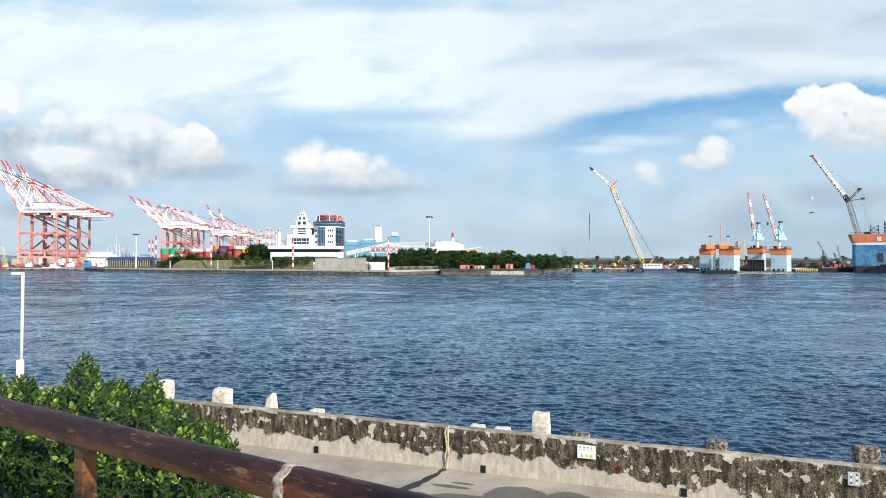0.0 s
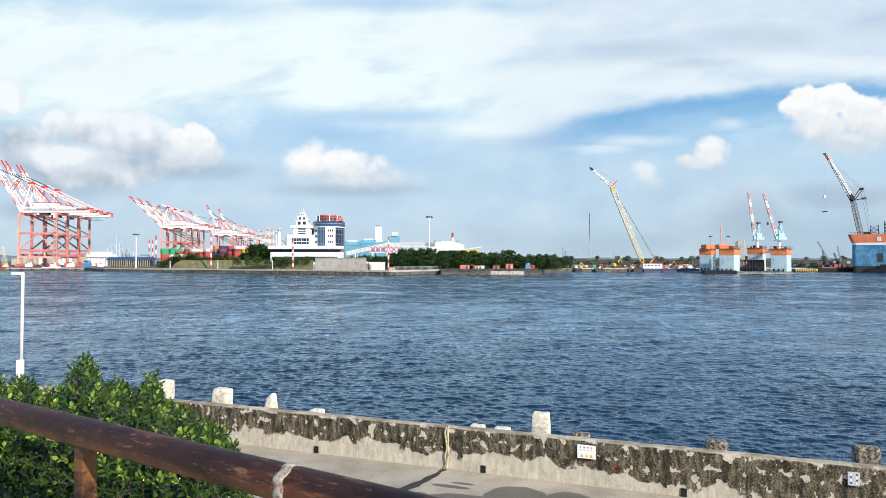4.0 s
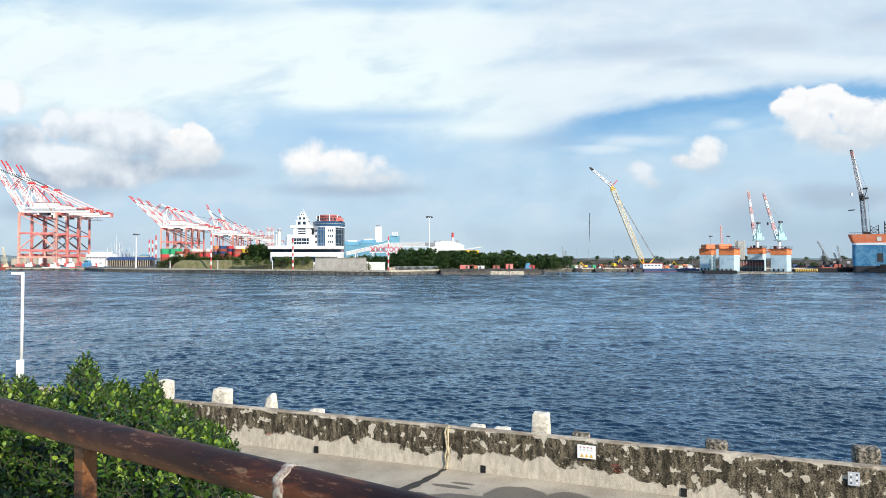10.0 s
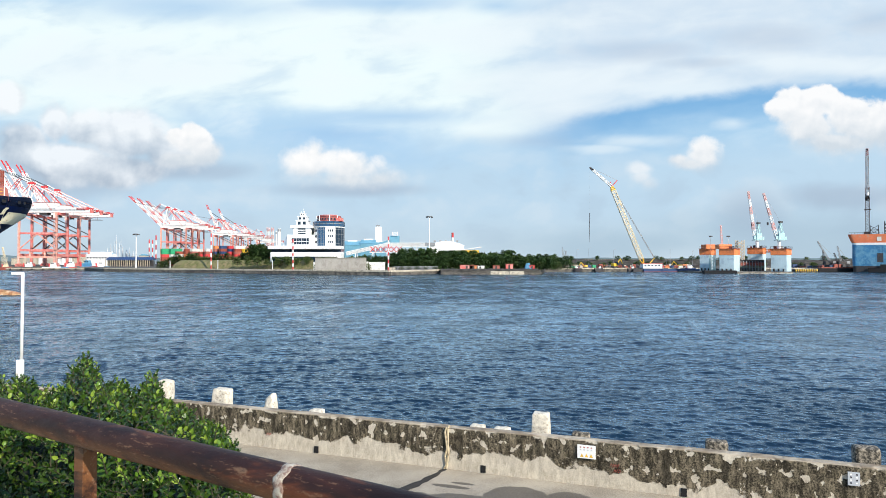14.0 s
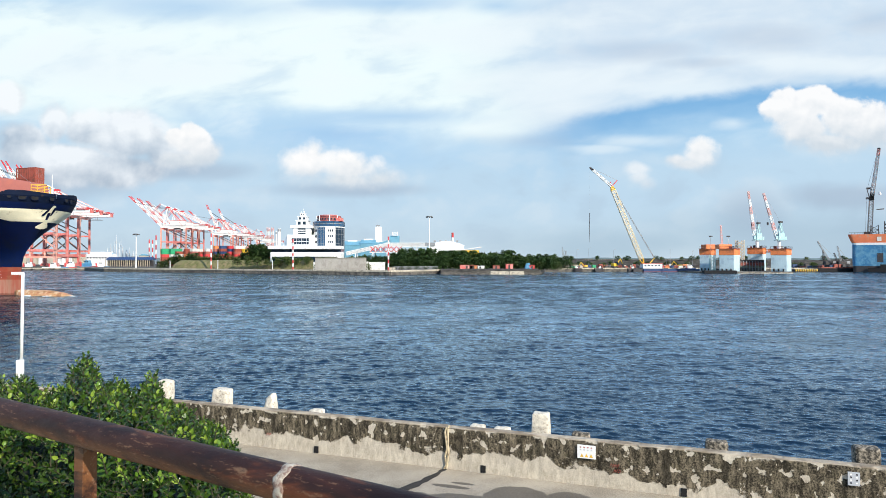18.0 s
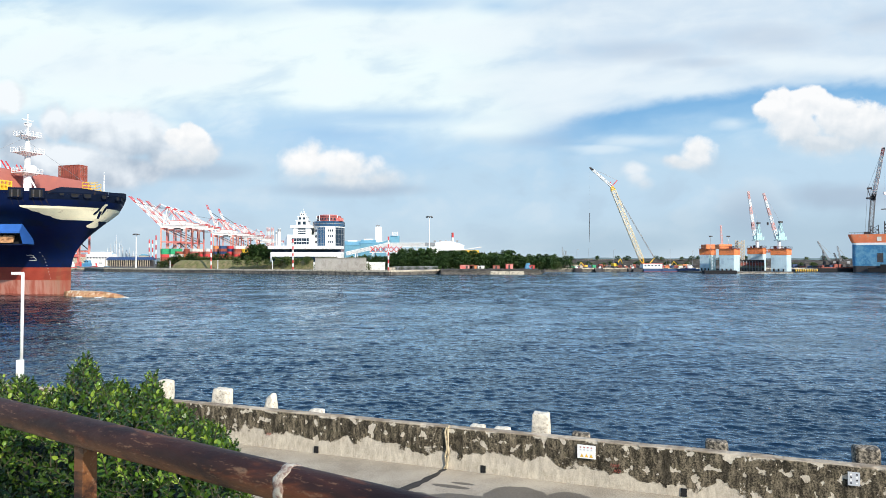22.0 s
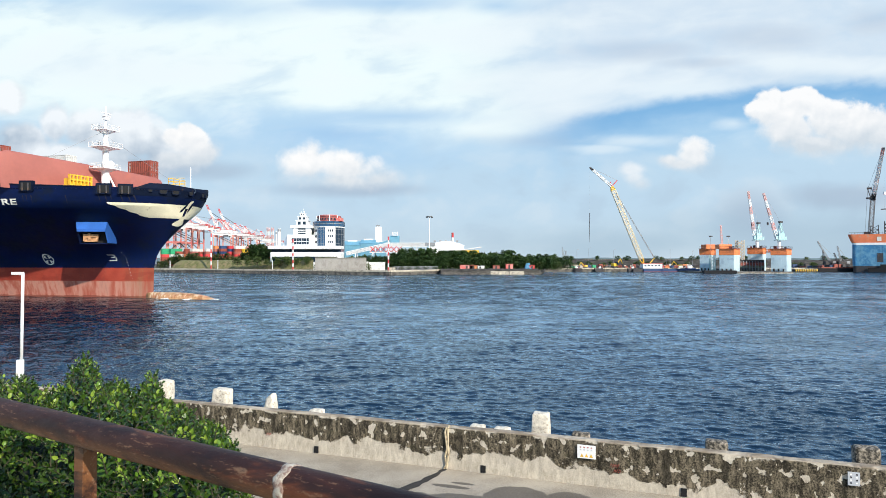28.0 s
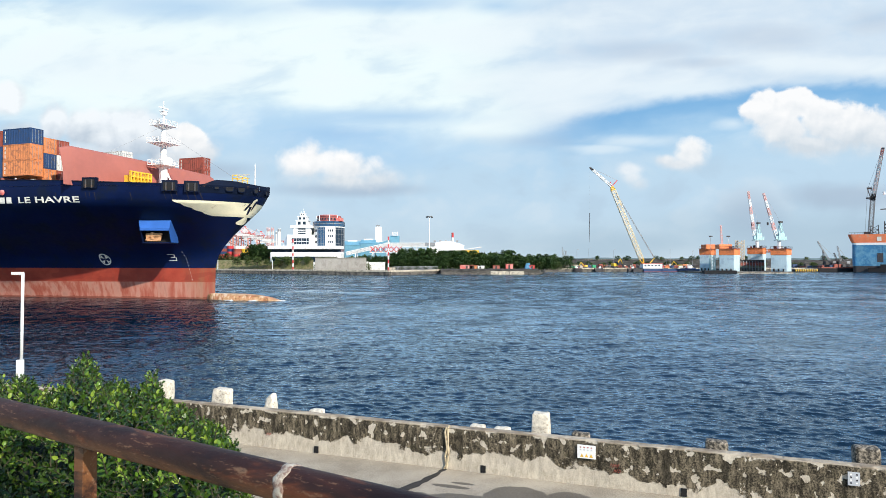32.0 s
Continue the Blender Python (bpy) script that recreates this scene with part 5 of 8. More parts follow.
def ship_at(t):
    d = t - 32.0
    run = 3.46 * d + 0.0078 * d * d
    a = radians(19.0)
    return pose(-41.0 + run * math.cos(a), 122.7 - run * math.sin(a), 0, 0, 0, HEADING)


# ---- near things: railing, hedge, concrete posts, lamp post, signs ----
RAIL_A = Vector((-0.544, 1.91, 6.407))
RAIL_D = Vector((0.8368, -0.5475, 0)).normalized()
RAIL_N = Vector((0.5475, 0.8368, 0)).normalized()


def build_railing():
    r = thing("railing", "rusty dark brown steel pipe railing on the terrace", "railing")
    s = Shape()
    s.tube(RAIL_A + RAIL_D * -9, RAIL_A + RAIL_D * 4.5, 0.050, 32, caps=False)
    part("top_rail", s, RUST, r, "thick rusted pipe rail", smooth=True)
    s = Shape()
    k = RAIL_A + RAIL_D * 0.07
    rows = []
    for d, rad in ((-0.018, 0.0503), (-0.014, 0.0530), (0.0, 0.0545), (0.012, 0.0528), (0.018, 0.0503)):
        rows.append([k + RAIL_D * (d + 0.10 + 0.006 * math.sin(i * 1.7)) + RAIL_N * math.cos(2 * math.pi * i / 24) * rad + Vector((0, 0, 1)) * math.sin(2 * math.pi * i / 24) * rad for i in range(24)])
    s.ring(rows)
    part("weld_collar", s, PLASTER, r, "pale chipped paint on the pipe joint", smooth=True)
    for d in (-0.855, -2.9, -4.9, 1.2, 3.2):
        p = RAIL_A + RAIL_D * d
        s = Shape()
        for w0, w1, n0, n1 in ((-0.026, 0.028, -0.006, 0.0), (0.022, 0.028, 0.0, 0.045)):
            q = [p + RAIL_D * w0 + RAIL_N * n0, p + RAIL_D * w1 + RAIL_N * n0, p + RAIL_D * w1 + RAIL_N * n1, p + RAIL_D * w0 + RAIL_N * n1]
            s.ring([[v - Vector((0, 0, 1.01)) for v in q], [v - Vector((0, 0, 0.04)) for v in q]])
        part("post", s, RUST, r, "rusted angle-iron post")
    return r


def leaf(shape, at, way, up, size):
    """One pointed oval leaf, folded along its rib."""
    side = way.cross(up)
    if side.length < 1e-4:
        side = way.orthogonal()
    side.normalize()
    up = side.cross(way).normalized()
    w = size * 0.29
    a, m1, m2, tip = at, at + way * size * 0.35 - up * size * 0.03, at + way * size * 0.72 - up * size * 0.05, at + way * size - up * size * 0.12
    l1, r1 = m1 + side * w + up * w * 0.35, m1 - side * w + up * w * 0.35
    l2, r2 = m2 + side * w * 0.85 + up * w * 0.3, m2 - side * w * 0.85 + up * w * 0.3
    shape.add([a, m1, m2, tip, l1, l2, r1, r2], [(0, 1, 4), (1, 2, 5, 4), (2, 3, 5), (0, 6, 1), (1, 6, 7, 2), (2, 7, 3)])


HEDGE_TOP = [(-6.5, 6.29), (-3.3, 6.26), (-2.95, 6.29), (-2.84, 6.22), (-2.76, 6.29), (-2.62, 6.17), (-2.50, 6.17), (-2.43, 6.30), (-2.36, 6.39), (-2.29, 6.30), (-2.22, 6.17), (-2.08, 6.18), (-2.02, 6.09),
             (-1.95, 6.19), (-1.90, 6.25), (-1.84, 6.10), (-1.78, 6.02), (-1.68, 6.01), (-1.6, 5.92), (-1.5, 5.91), (-1.42, 5.83), (-1.36, 5.79), (-1.27, 5.47)]


def build_hedge():
    hedge = thing("hedge", "dense glossy green clipped hedge behind the railing", "hedge")
    rnd = random.Random(11)
    old, young, twigs = Shape(), Shape(), Shape()
    xs, zs = [a for a, _ in HEDGE_TOP], [b for _, b in HEDGE_TOP]

    def inside_top(p):
        # height of the clipped, uneven top over a place in the hedge
        u = p.x / p.y * 4.5
        return 7.0 + (float(np.interp(u, xs, zs)) - 7.0) * p.y / 4.5 - 0.03

    def shoot(p, out, length, fresh):
        tip = p + out * length * 0.4
        base = tip - out * length
        twigs.tube(base, tip, 0.0035, 4, 0.002)
        n = rnd.randint(9, 14)
        e = out.orthogonal().normalized()
        f = out.cross(e)
        for i in range(n):
            t = i / (n - 1)
            ang = i * 2.4 + rnd.uniform(-0.4, 0.4)
            spread = 1.15 - 0.75 * t
            way = (e * math.cos(ang) * spread + f * math.sin(ang) * spread + out * (0.35 + 0.6 * t)).normalized()
            leaf(young if fresh and t > 0.45 else old, base.lerp(tip, t), way, out, rnd.uniform(0.028, 0.045) * (1 - 0.25 * t))

    count = 0
    while count < 3700:
        front = count % 3 == 0
        a, d = rnd.uniform(-3.9, 0.45), (rnd.uniform(0.16, 0.42) if front else rnd.uniform(0.25, 2.35))
        p = RAIL_A + RAIL_D * a + RAIL_N * d
        u = p.x / p.y * 4.5
        if u > -1.25 or p.x < -4.6 or p.y < 2.3:
            continue
        top = inside_top(p)
        dome = 1 - 0.35 * max(0, (0.55 - d) / 0.35) ** 2 - 0.15 * max(0, (d - 1.9) / 0.45) ** 2
        top = 5.4 + (top - 5.4) * dome - abs(rnd.gauss(0, 0.035)) - (1.75 - d) * 0.10 * (d < 1.75) + 0.05
        depth = rnd.random() * max(0.05, top - 5.3) if front else rnd.random() ** 2.0 * 0.6
        p.z = top - depth
        if p.z < 5.25:
            continue
        count += 1
        if front:
            out = (RAIL_N * -rnd.uniform(0.5, 1.1) + RAIL_D * rnd.gauss(0, 0.4) + Vector((0, 0, rnd.uniform(0.3, 1.0)))).normalized()
        else:
            out = Vector((rnd.gauss(0.05, 0.40), rnd.gauss(-0.28, 0.36), rnd.uniform(0.6, 1.3))).normalized()
        shoot(p, out, rnd.uniform(0.06, 0.15), rnd.random() < 0.24 and (front or depth < 0.2))
    tagged(part("foliage", old, LEAF, hedge, "dark glossy oval leaves", smooth=True), kind="stuff")
    tagged(part("young_foliage", young, LEAF_YOUNG, hedge, "light yellow-green young leaves", smooth=True), kind="stuff")
    tagged(part("twig_growth", twigs, TWIG, hedge), kind="stuff")
    # near-black core standing in for the shade inside the hedge, then its stems
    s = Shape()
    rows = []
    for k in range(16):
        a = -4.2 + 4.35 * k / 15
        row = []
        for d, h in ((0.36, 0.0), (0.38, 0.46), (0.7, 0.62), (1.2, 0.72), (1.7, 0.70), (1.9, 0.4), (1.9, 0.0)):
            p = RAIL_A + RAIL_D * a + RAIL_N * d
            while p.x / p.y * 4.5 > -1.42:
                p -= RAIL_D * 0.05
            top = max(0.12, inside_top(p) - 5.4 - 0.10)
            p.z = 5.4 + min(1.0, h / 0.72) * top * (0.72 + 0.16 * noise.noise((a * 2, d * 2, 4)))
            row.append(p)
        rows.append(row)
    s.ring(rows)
    part("inner_growth", rough(s, 0.07, 5.0, 2), CORE, hedge, "near-black core in place of the shade between the leaves", smooth=True)
    for k in range(14):
        st = Shape()
        p = RAIL_A + RAIL_D * (-4.0 + 0.3 * k) + RAIL_N * rnd.uniform(0.6, 1.4)
        p.z = 5.38
        st.tube(p, p + Vector((rnd.uniform(-0.1, 0.1), rnd.uniform(-0.1, 0.1), 0.45)), 0.02, 6, 0.012)
        part("stem", st, TWIG, hedge)
    return hedge


def build_posts():
    # along the wall, depth behind it, width, thickness, top above the apron, taper, lean
    rows = [
        ((-8.23), 0.37, 0.34, 1.31, 0.88, 2.0, "upright pale concrete post behind the sea wall"),
        ((-6.40), 0.52, 0.36, 1.21, 0.86, 4.0, "squat pale concrete post with a rounded top"),
        ((-4.84), 0.50, 0.34, 1.21, 0.62, -3.0, "broken concrete post with a jagged top"),
        ((-3.51), 0.36, 0.30, 0.90, 0.9, 0.0, "low stump of a concrete post"),
        ((0.61), 0.36, 0.30, 0.88, 0.9, 0.0, "low stump of a concrete post"),
        ((1.17), 0.40, 0.30, 0.87, 0.9, 0.0, "low stump of a concrete post"),
        ((2.02), 0.46, 0.36, 1.26, 0.72, 1.0, "tapered pale concrete post with a chipped face"),
        ((2.89), 0.46, 0.30, 0.92, 0.8, 0.0, "rough rounded stump of a concrete post"),
        ((5.53), 0.43, 0.32, 1.0, 0.95, 0.0, "short stained concrete post behind the sea wall"),
        ((8.06), 0.42, 0.34, 1.13, 1.0, 0.0, "square dark-stained concrete post behind the sea wall"),
    ]
    for i, (t, w, d, top, taper, lean, label) in enumerate(rows):
        s = Shape()
        s.block(0, 0, 0.0, w, d, top, taper)
        if i == 2:
            s.v[4] = (s.v[4][0] + 0.10, s.v[4][1], top - 0.16)
            s.v[5] = (s.v[5][0] - 0.02, s.v[5][1], top - 0.03)
            s.v[7] = (s.v[7][0] + 0.05, s.v[7][1], top - 0.10)
        s = rough(rounded(s, 0.05 if i != 6 else 0.03, 2), 0.018, 7.0, 3, i * 3.1)
        ob = solid("concrete_post", s, CONC_STAIN if i >= 7 else CONC_OLD, label, "post", group="posts along the sea wall", smooth=True)
        ob.matrix_basis = WALL_AT @ pose(t, 0.55, 0, 0, lean, 0)


def build_lamp_post():
    p = thing("lamp_post", "slim white lamp post with a short arm, on the sea wall", "lamp post")
    p.matrix_basis = WALL_AT @ pose(-13.18, 0.12, 0.90, 0, 0, 21.3)
    s = Shape()
    s.tube((0.03, 0, 0.55), (0.05, 0, 3.25), 0.042, 12)
    part("pole", s, WHITE_NEAR, p, smooth=True)
    s = rounded(Shape().box(-0.085, -0.08, 0.0, 0.075, 0.08, 0.74), 0.02)
    part("base_box", s, WHITE_NEAR, p, "white box at the foot of the pole")
    s = rounded(Shape().box(-0.26, -0.06, 3.20, 0.06, 0.06, 3.28), 0.015)
    part("lamp_head", s, WHITE_NEAR, p, "small flat white lamp head")


def build_signs():
    b = thing("warning_sign", "white warning sign with rows of marks and yellow triangles", "sign")
    b.matrix_basis = WALL_AT @ pose(3.10, -0.03, 0, 0, 0, 0)
    s = rounded(Shape().box(-0.182, -0.012, 0.545, 0.182, -0.003, 0.815), 0.003, 1)
    part("plate", s, SIGN_WHITE, b)
    for i in range(4):
        for j in range(2):
            k = Shape().box(-0.13 + 0.072 * i, -0.016, 0.757 - 0.050 * j, -0.10 + 0.072 * i, -0.0125, 0.777 - 0.050 * j)
            part("mark", k, SIGN_GREY if j else MARK_RED, b)
    for i in range(3):
        k = Shape().add([(-0.125 + 0.092 * i, -0.0145, 0.575), (-0.055 + 0.092 * i, -0.0145, 0.575), (-0.09 + 0.092 * i, -0.0145, 0.645)], [(0, 1, 2)])
        part("warning_triangle", k, YELLOW, b)
    b = thing("notice_plate", "small grey notice plate with unreadable rows", "sign")
    b.matrix_basis = WALL_AT @ pose(7.76, -0.03, 0, 0, 0, 0)
    s = rounded(Shape().box(-0.095, -0.012, 0.56, 0.095, -0.003, 0.80), 0.003, 1)
    part("plate", s, SIGN_GREY, b)
    for i in range(2):
        for j in range(4):
            k = Shape().box(-0.06 + 0.09 * i, -0.016, 0.595 + 0.05 * j, -0.03 + 0.09 * i, -0.0125, 0.62 + 0.05 * j)
            part("mark", k, SIGN_WHITE if (i + j) % 2 else INK, b)
    for j, (t, z, n) in enumerate(((3.63, 0.36, 3), (3.56, 0.46, 4), (-4.56, 0.33, 3))):
        s = Shape()
        for i in range(n):
            s.beam((t + 0.045 * i, -0.03, z - 0.035), (t + 0.045 * i + 0.03, -0.03, z + 0.035), 0.005)
            s.beam((t + 0.045 * i + 0.03, -0.03, z + 0.035), (t + 0.045 * i + 0.045, -0.03, z - 0.02), 0.004)
        ob = solid("spray_mark", s, MARK_RED, "small red painted survey mark on the wall", "paint mark")
        ob.matrix_basis = WALL_AT


build_railing()
build_hedge()
build_posts()
build_lamp_post()
build_signs()


# ---- container terminal: gantry cranes, yard stacks ----
def gantry_crane(raised):
    """Ship-to-shore crane: the boom is raised over the water towards -x, rails run along y."""
    c = thing("gantry_crane", "red and white ship-to-shore gantry crane with raised boom", "gantry crane", group="gantry cranes along the terminal")
    gx, gy, top = 15.0, 8.5, 44.0
    for x in (-gx, gx):
        for y in (-gy, gy):
            s = Shape().box(x - 0.7, y - 0.7, 1.6, x + 0.7, y + 0.7, top)
            # near legs paler, far legs redder: the girders' shade put into the paint
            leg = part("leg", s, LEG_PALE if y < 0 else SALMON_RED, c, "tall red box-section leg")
            b = Shape()
            for k in (-2.4, 2.4):
                b.box(x - 0.7, y + k - 1.8, 0.0, x + 0.7, y + k + 1.8, 1.4)
            b.box(x - 0.8, y - 3.2, 1.3, x + 0.8, y + 3.2, 2.4)
            part("bogie", b, SALMON_RED, leg)
    for x in (-gx, gx):
        s = Shape().box(x - 0.7, -gy, 8.0, x + 0.7, gy, 10.4)
        part("sill_beam", s, SALMON_RED, c)
        s = Shape().box(x - 0.7, -gy, top - 2.2, x + 0.7, gy, top)
        part("cross_girder", s, SALMON_RED, c)
    for x in (-6.0, 6.0):
        part("portal_post", Shape().box(x - 0.5, -gy - 0.4, 8.2, x + 0.5, -gy + 0.4, 12.2), LEG_PALE, c)
    part("lower_portal", Shape().box(-gx, -gy - 0.5, 6.8, gx, -gy + 0.5, 8.2), LEG_PALE, c)
    for y in (-gy, gy):
        s = Shape().box(-gx, y - 0.6, 12.2, gx, y + 0.6, 14.0)
        part("portal_beam", s, SALMON_RED, c)
        s = Shape().box(-gx, y - 0.5, 26.2, gx, y + 0.5, 27.6)
        part("tie_beam", s, SALMON_RED, c)
        for a, b in (((-gx, y, 42.5), (gx, y, 28)), ((-gx, y, 14), (0, y, 26.5)), ((0, y, 26.5), (gx, y, 14))):
            # far braces are dark to play the shade inside the frame
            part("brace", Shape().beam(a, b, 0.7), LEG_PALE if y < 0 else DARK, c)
    # girder and back reach
    for y in (-3.2, 3.2):
        s = Shape().box(-gx - 2, y - 0.7, top, gx + 24, y + 0.7, top + 2.6)
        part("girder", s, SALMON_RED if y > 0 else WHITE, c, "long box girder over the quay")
    for x in (gx + 2, gx + 8, gx + 15):
        part("girder_tie", Shape().box(x - 0.4, -3.2, top + 0.3, x + 0.4, 3.2, top + 1.9), RED, c)
    # boom in red and white lengths
    hinge, ang, n = Vector((-gx - 2, 0, top + 1.3)), radians(raised), 9
    d = Vector((-math.cos(ang), 0, math.sin(ang)))
    for y in (-3.0, 3.0):
        for k in range(n):
            a, b = hinge + d * (54 * k / n) + Vector((0, y, 0)), hinge + d * (54 * (k + 1) / n) + Vector((0, y, 0))
            part("boom_section", Shape().tube(a, b, 0.95 - 0.04 * k, 4), RED if k in (1, 4, 7, 8) else (PINK if k in (2, 5) else WHITE), c, "painted boom length")
    for k in range(1, 9):
        a = hinge + d * (6 * k)
        part("boom_tie", Shape().beam(a + Vector((0, -3, 0)), a + Vector((0, 3, 0)), 0.5), WHITE, c)
    for y in (-3.0, 3.0):
        part("boom_truss", Shape().lattice(hinge + d * 2 + Vector((0, y, 2.0)), hinge + d * 44 + Vector((0, y, 1.6)), 1.6, 16, 0.22, 0.16, 1.0), WHITE, c, "white lattice along the boom")
    part("cable_festoon", Shape().lattice((-gx, -4.6, top + 3.4), (gx + 22, -4.6, top + 3.4), 1.3, 22, 0.2, 0.14), WHITE, c)
    # apex frame and stays
    apex = Vector((-gx + 5, 0, top + 24))
    for y in (-4.5, 4.5):
        part("apex_leg", Shape().beam((-gx, y, top), apex + Vector((0, y * 0.35, 0)), 0.9), WHITE, c)
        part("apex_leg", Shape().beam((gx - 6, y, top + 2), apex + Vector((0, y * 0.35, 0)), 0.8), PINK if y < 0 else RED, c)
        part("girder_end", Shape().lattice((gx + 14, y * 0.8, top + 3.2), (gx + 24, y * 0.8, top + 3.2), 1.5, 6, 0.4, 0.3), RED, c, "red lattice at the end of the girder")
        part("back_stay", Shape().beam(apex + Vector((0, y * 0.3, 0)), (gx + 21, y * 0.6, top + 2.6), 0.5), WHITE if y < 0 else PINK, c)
        f1, f2 = hinge + d * 20 + Vector((0, y * 0.6, 0)), hinge + d * 42 + Vector((0, y * 0.6, 0))
        mid = apex + Vector((-9, y * 0.3, 5))
        part("fore_stay", Shape().beam(apex + Vector((0, y * 0.3, 0)), f2, 0.35), DARK, c)
        part("fore_stay", Shape().beam(apex + Vector((0, y * 0.3, 0)), mid, 0.4), WHITE, c)
        part("fore_stay", Shape().beam(mid, f1, 0.4), RED, c)
    part("apex_head", Shape().box(apex.x - 1.6, -2.4, apex.z - 0.6, apex.x + 1.6, 2.4, apex.z + 1.2), RED, c)
    h = Shape().box(-6, -4.2, top + 2.8, 11, 4.2, top + 8.2)
    house = part("machinery_house", h, WHITE, c, "white machinery house on the girder")
    part("house_roof", Shape().box(-6.4, -4.6, top + 8.2, 11.4, 4.6, top + 8.7), SALMON_RED, house)
    part("trolley", Shape().box(-2, -3.0, top - 2.0, 4, 3.0, top - 0.1), DARK, c)
    cab = Shape().box(gx - 6, -2.6, top - 4.6, gx - 3, 0.4, top - 1.8)
    part("cab", cab, WHITE, c, "glazed operator cab")
    s = Shape()
    for k in range(9):
        s.box(gx - 0.5 - 0.2, -gy - 2.3, 10 + 3.6 * k, gx + 1.6, -gy - 0.9, 10.3 + 3.6 * k)
    s.beam((gx - 0.6, -gy - 2.2, 2), (gx - 0.6, -gy - 2.2, top), 0.3)
    s.beam((gx + 1.5, -gy - 2.2, 2), (gx + 1.5, -gy - 2.2, top), 0.3)
    part("stair_tower", s, LEG_PALE, c)
    s = Shape()
    for k in range(5):
        s.beam((gx + 5 + 2 * k, -3, top - 2.6), (gx + 5 + 2 * k, -3, top), 0.25)
    s.box(gx + 4, -3.4, top - 2.8, gx + 15, 3.4, top - 2.5)
    part("hanging_walkway", s, STEEL, c)
    return c


crane0 = gantry_crane(58)
crane0.matrix_basis = pose(-327.95, 560, LAND_Z)
for x_, y_ in ((-334.12, 588), (-338.81, 616)):
    copy_thing(crane0, pose(x_, y_, LAND_Z))
crane1 = gantry_crane(43)
crane1.matrix_basis = pose(-320.60, 820, LAND_Z)
for x_, y_ in ((-324.64, 852), (-328.04, 884), (-339.56, 1062), (-364.37, 1290), (-390.14, 1500)):
    copy_thing(crane1, pose(x_, y_, LAND_Z))


crane2 = gantry_crane(66)
crane2.matrix_basis = pose(-341.97, 1098, LAND_Z)
copy_thing(crane2, pose(-349.92, 1180, LAND_Z))


def yard_box(material, label):
    c = thing("yard_container", label, "container", group="containers stacked in the yard")
    l, w, h = 12.19, 2.44, 2.59
    s = Shape()
    n = 22
    for side in (-1, 1):
        row = [(-l / 2 + 0.1 + (l - 0.2) * k / (2 * n), side * (w / 2 - 0.02 - (0.06 if (k // 2) % 2 else 0))) for k in range(2 * n + 1)]
        s.ring([[(x, y, 0.1) for x, y in row], [(x, y, h - 0.1) for x, y in row]], closed=False)
    s.box(-l / 2, -w / 2 + 0.08, 0.08, l / 2, w / 2 - 0.08, h - 0.02)
    part("body", s, material, c)
    f = Shape()
    for x in (-l / 2, l / 2 - 0.2):
        for y in (-w / 2, w / 2 - 0.2):
            f.box(x, y, 0, x + 0.2, y + 0.2, h)
    for z in (0, h - 0.16):
        for y in (-w / 2, w / 2 - 0.16):
            f.box(-l / 2 + 0.2, y, z, l / 2 - 0.2, y + 0.16, z + 0.16)
    part("corner_frame", f, material, c)
    return c


YARD = [yard_box(RED, "red steel container in a yard stack"), yard_box(BOX_BROWN, "brown steel container in a yard stack"), yard_box(BOX_BLUE, "dark blue steel container in a yard stack"),
        yard_box(BOX_ORANGE, "orange steel container in a yard stack"), yard_box(BOX_WHITE, "off-white steel container in a yard stack"), yard_box(BOX_GREEN, "green steel container in a yard stack"),
        yard_box(BOX_YELLOW, "yellow steel container in a yard stack"), yard_box(SALMON, "salmon steel container in a yard stack")]


def build_yard():
    rnd = random.Random(5)
    used = set()
    for col in range(13):
        x = -250.62 + col * 6.6 * 0.98
        tall = (6, 6, 5, 6, 6, 5, 6, 7, 7, 7, 7, 6, 6)[col]
        for tier in range(tall):
            if col < 2 and tier > 3:
                k = 5 if tier < 6 else 4
            elif col > 10 and tier > 3:
                k = 6
            else:
                k = rnd.choice((0, 0, 1, 1, 3, 7, 7, 2 if col > 5 else 0, 2 if col > 7 else 1, 4))
            m = pose(x + rnd.uniform(-0.1, 0.1), 620 + 3 * (col % 2) + 0.4 * col, LAND_Z + 2.6 * tier, 0, 0, 58)
            if k in used:
                copy_thing(YARD[k], m)
            else:
                used.add(k)
                YARD[k].matrix_basis = m
    # a second block nearer the tower
    for col in range(5):
        for tier in range(5 if col else 4):
            copy_thing(YARD[(0, 7, 5, 1, 4)[(col * 2 + tier) % 5] if tier > 2 else 0], pose(-154.00 + col * 6.8, 562, LAND_Z + 2.6 * tier, 0, 0, 58))


build_yard()


# ---- the far quay: control tower, banks, trees, sheds ----
def tower_wall(s, r, a0, a1, z0, z1, out=0.0, n=8):
    """A curved strip of wall round the tower, angles in degrees from the viewer's side, to the right."""
    pts = [(math.sin(radians(a0 + (a1 - a0) * k / n)), -math.cos(radians(a0 + (a1 - a0) * k / n))) for k in range(n + 1)]
    loop = [(x * (r + out), y * (r + out)) for x, y in pts] + [(x * (r - 0.3), y * (r - 0.3)) for x, y in pts[::-1]]
    return s.prism(loop, z0, z1)


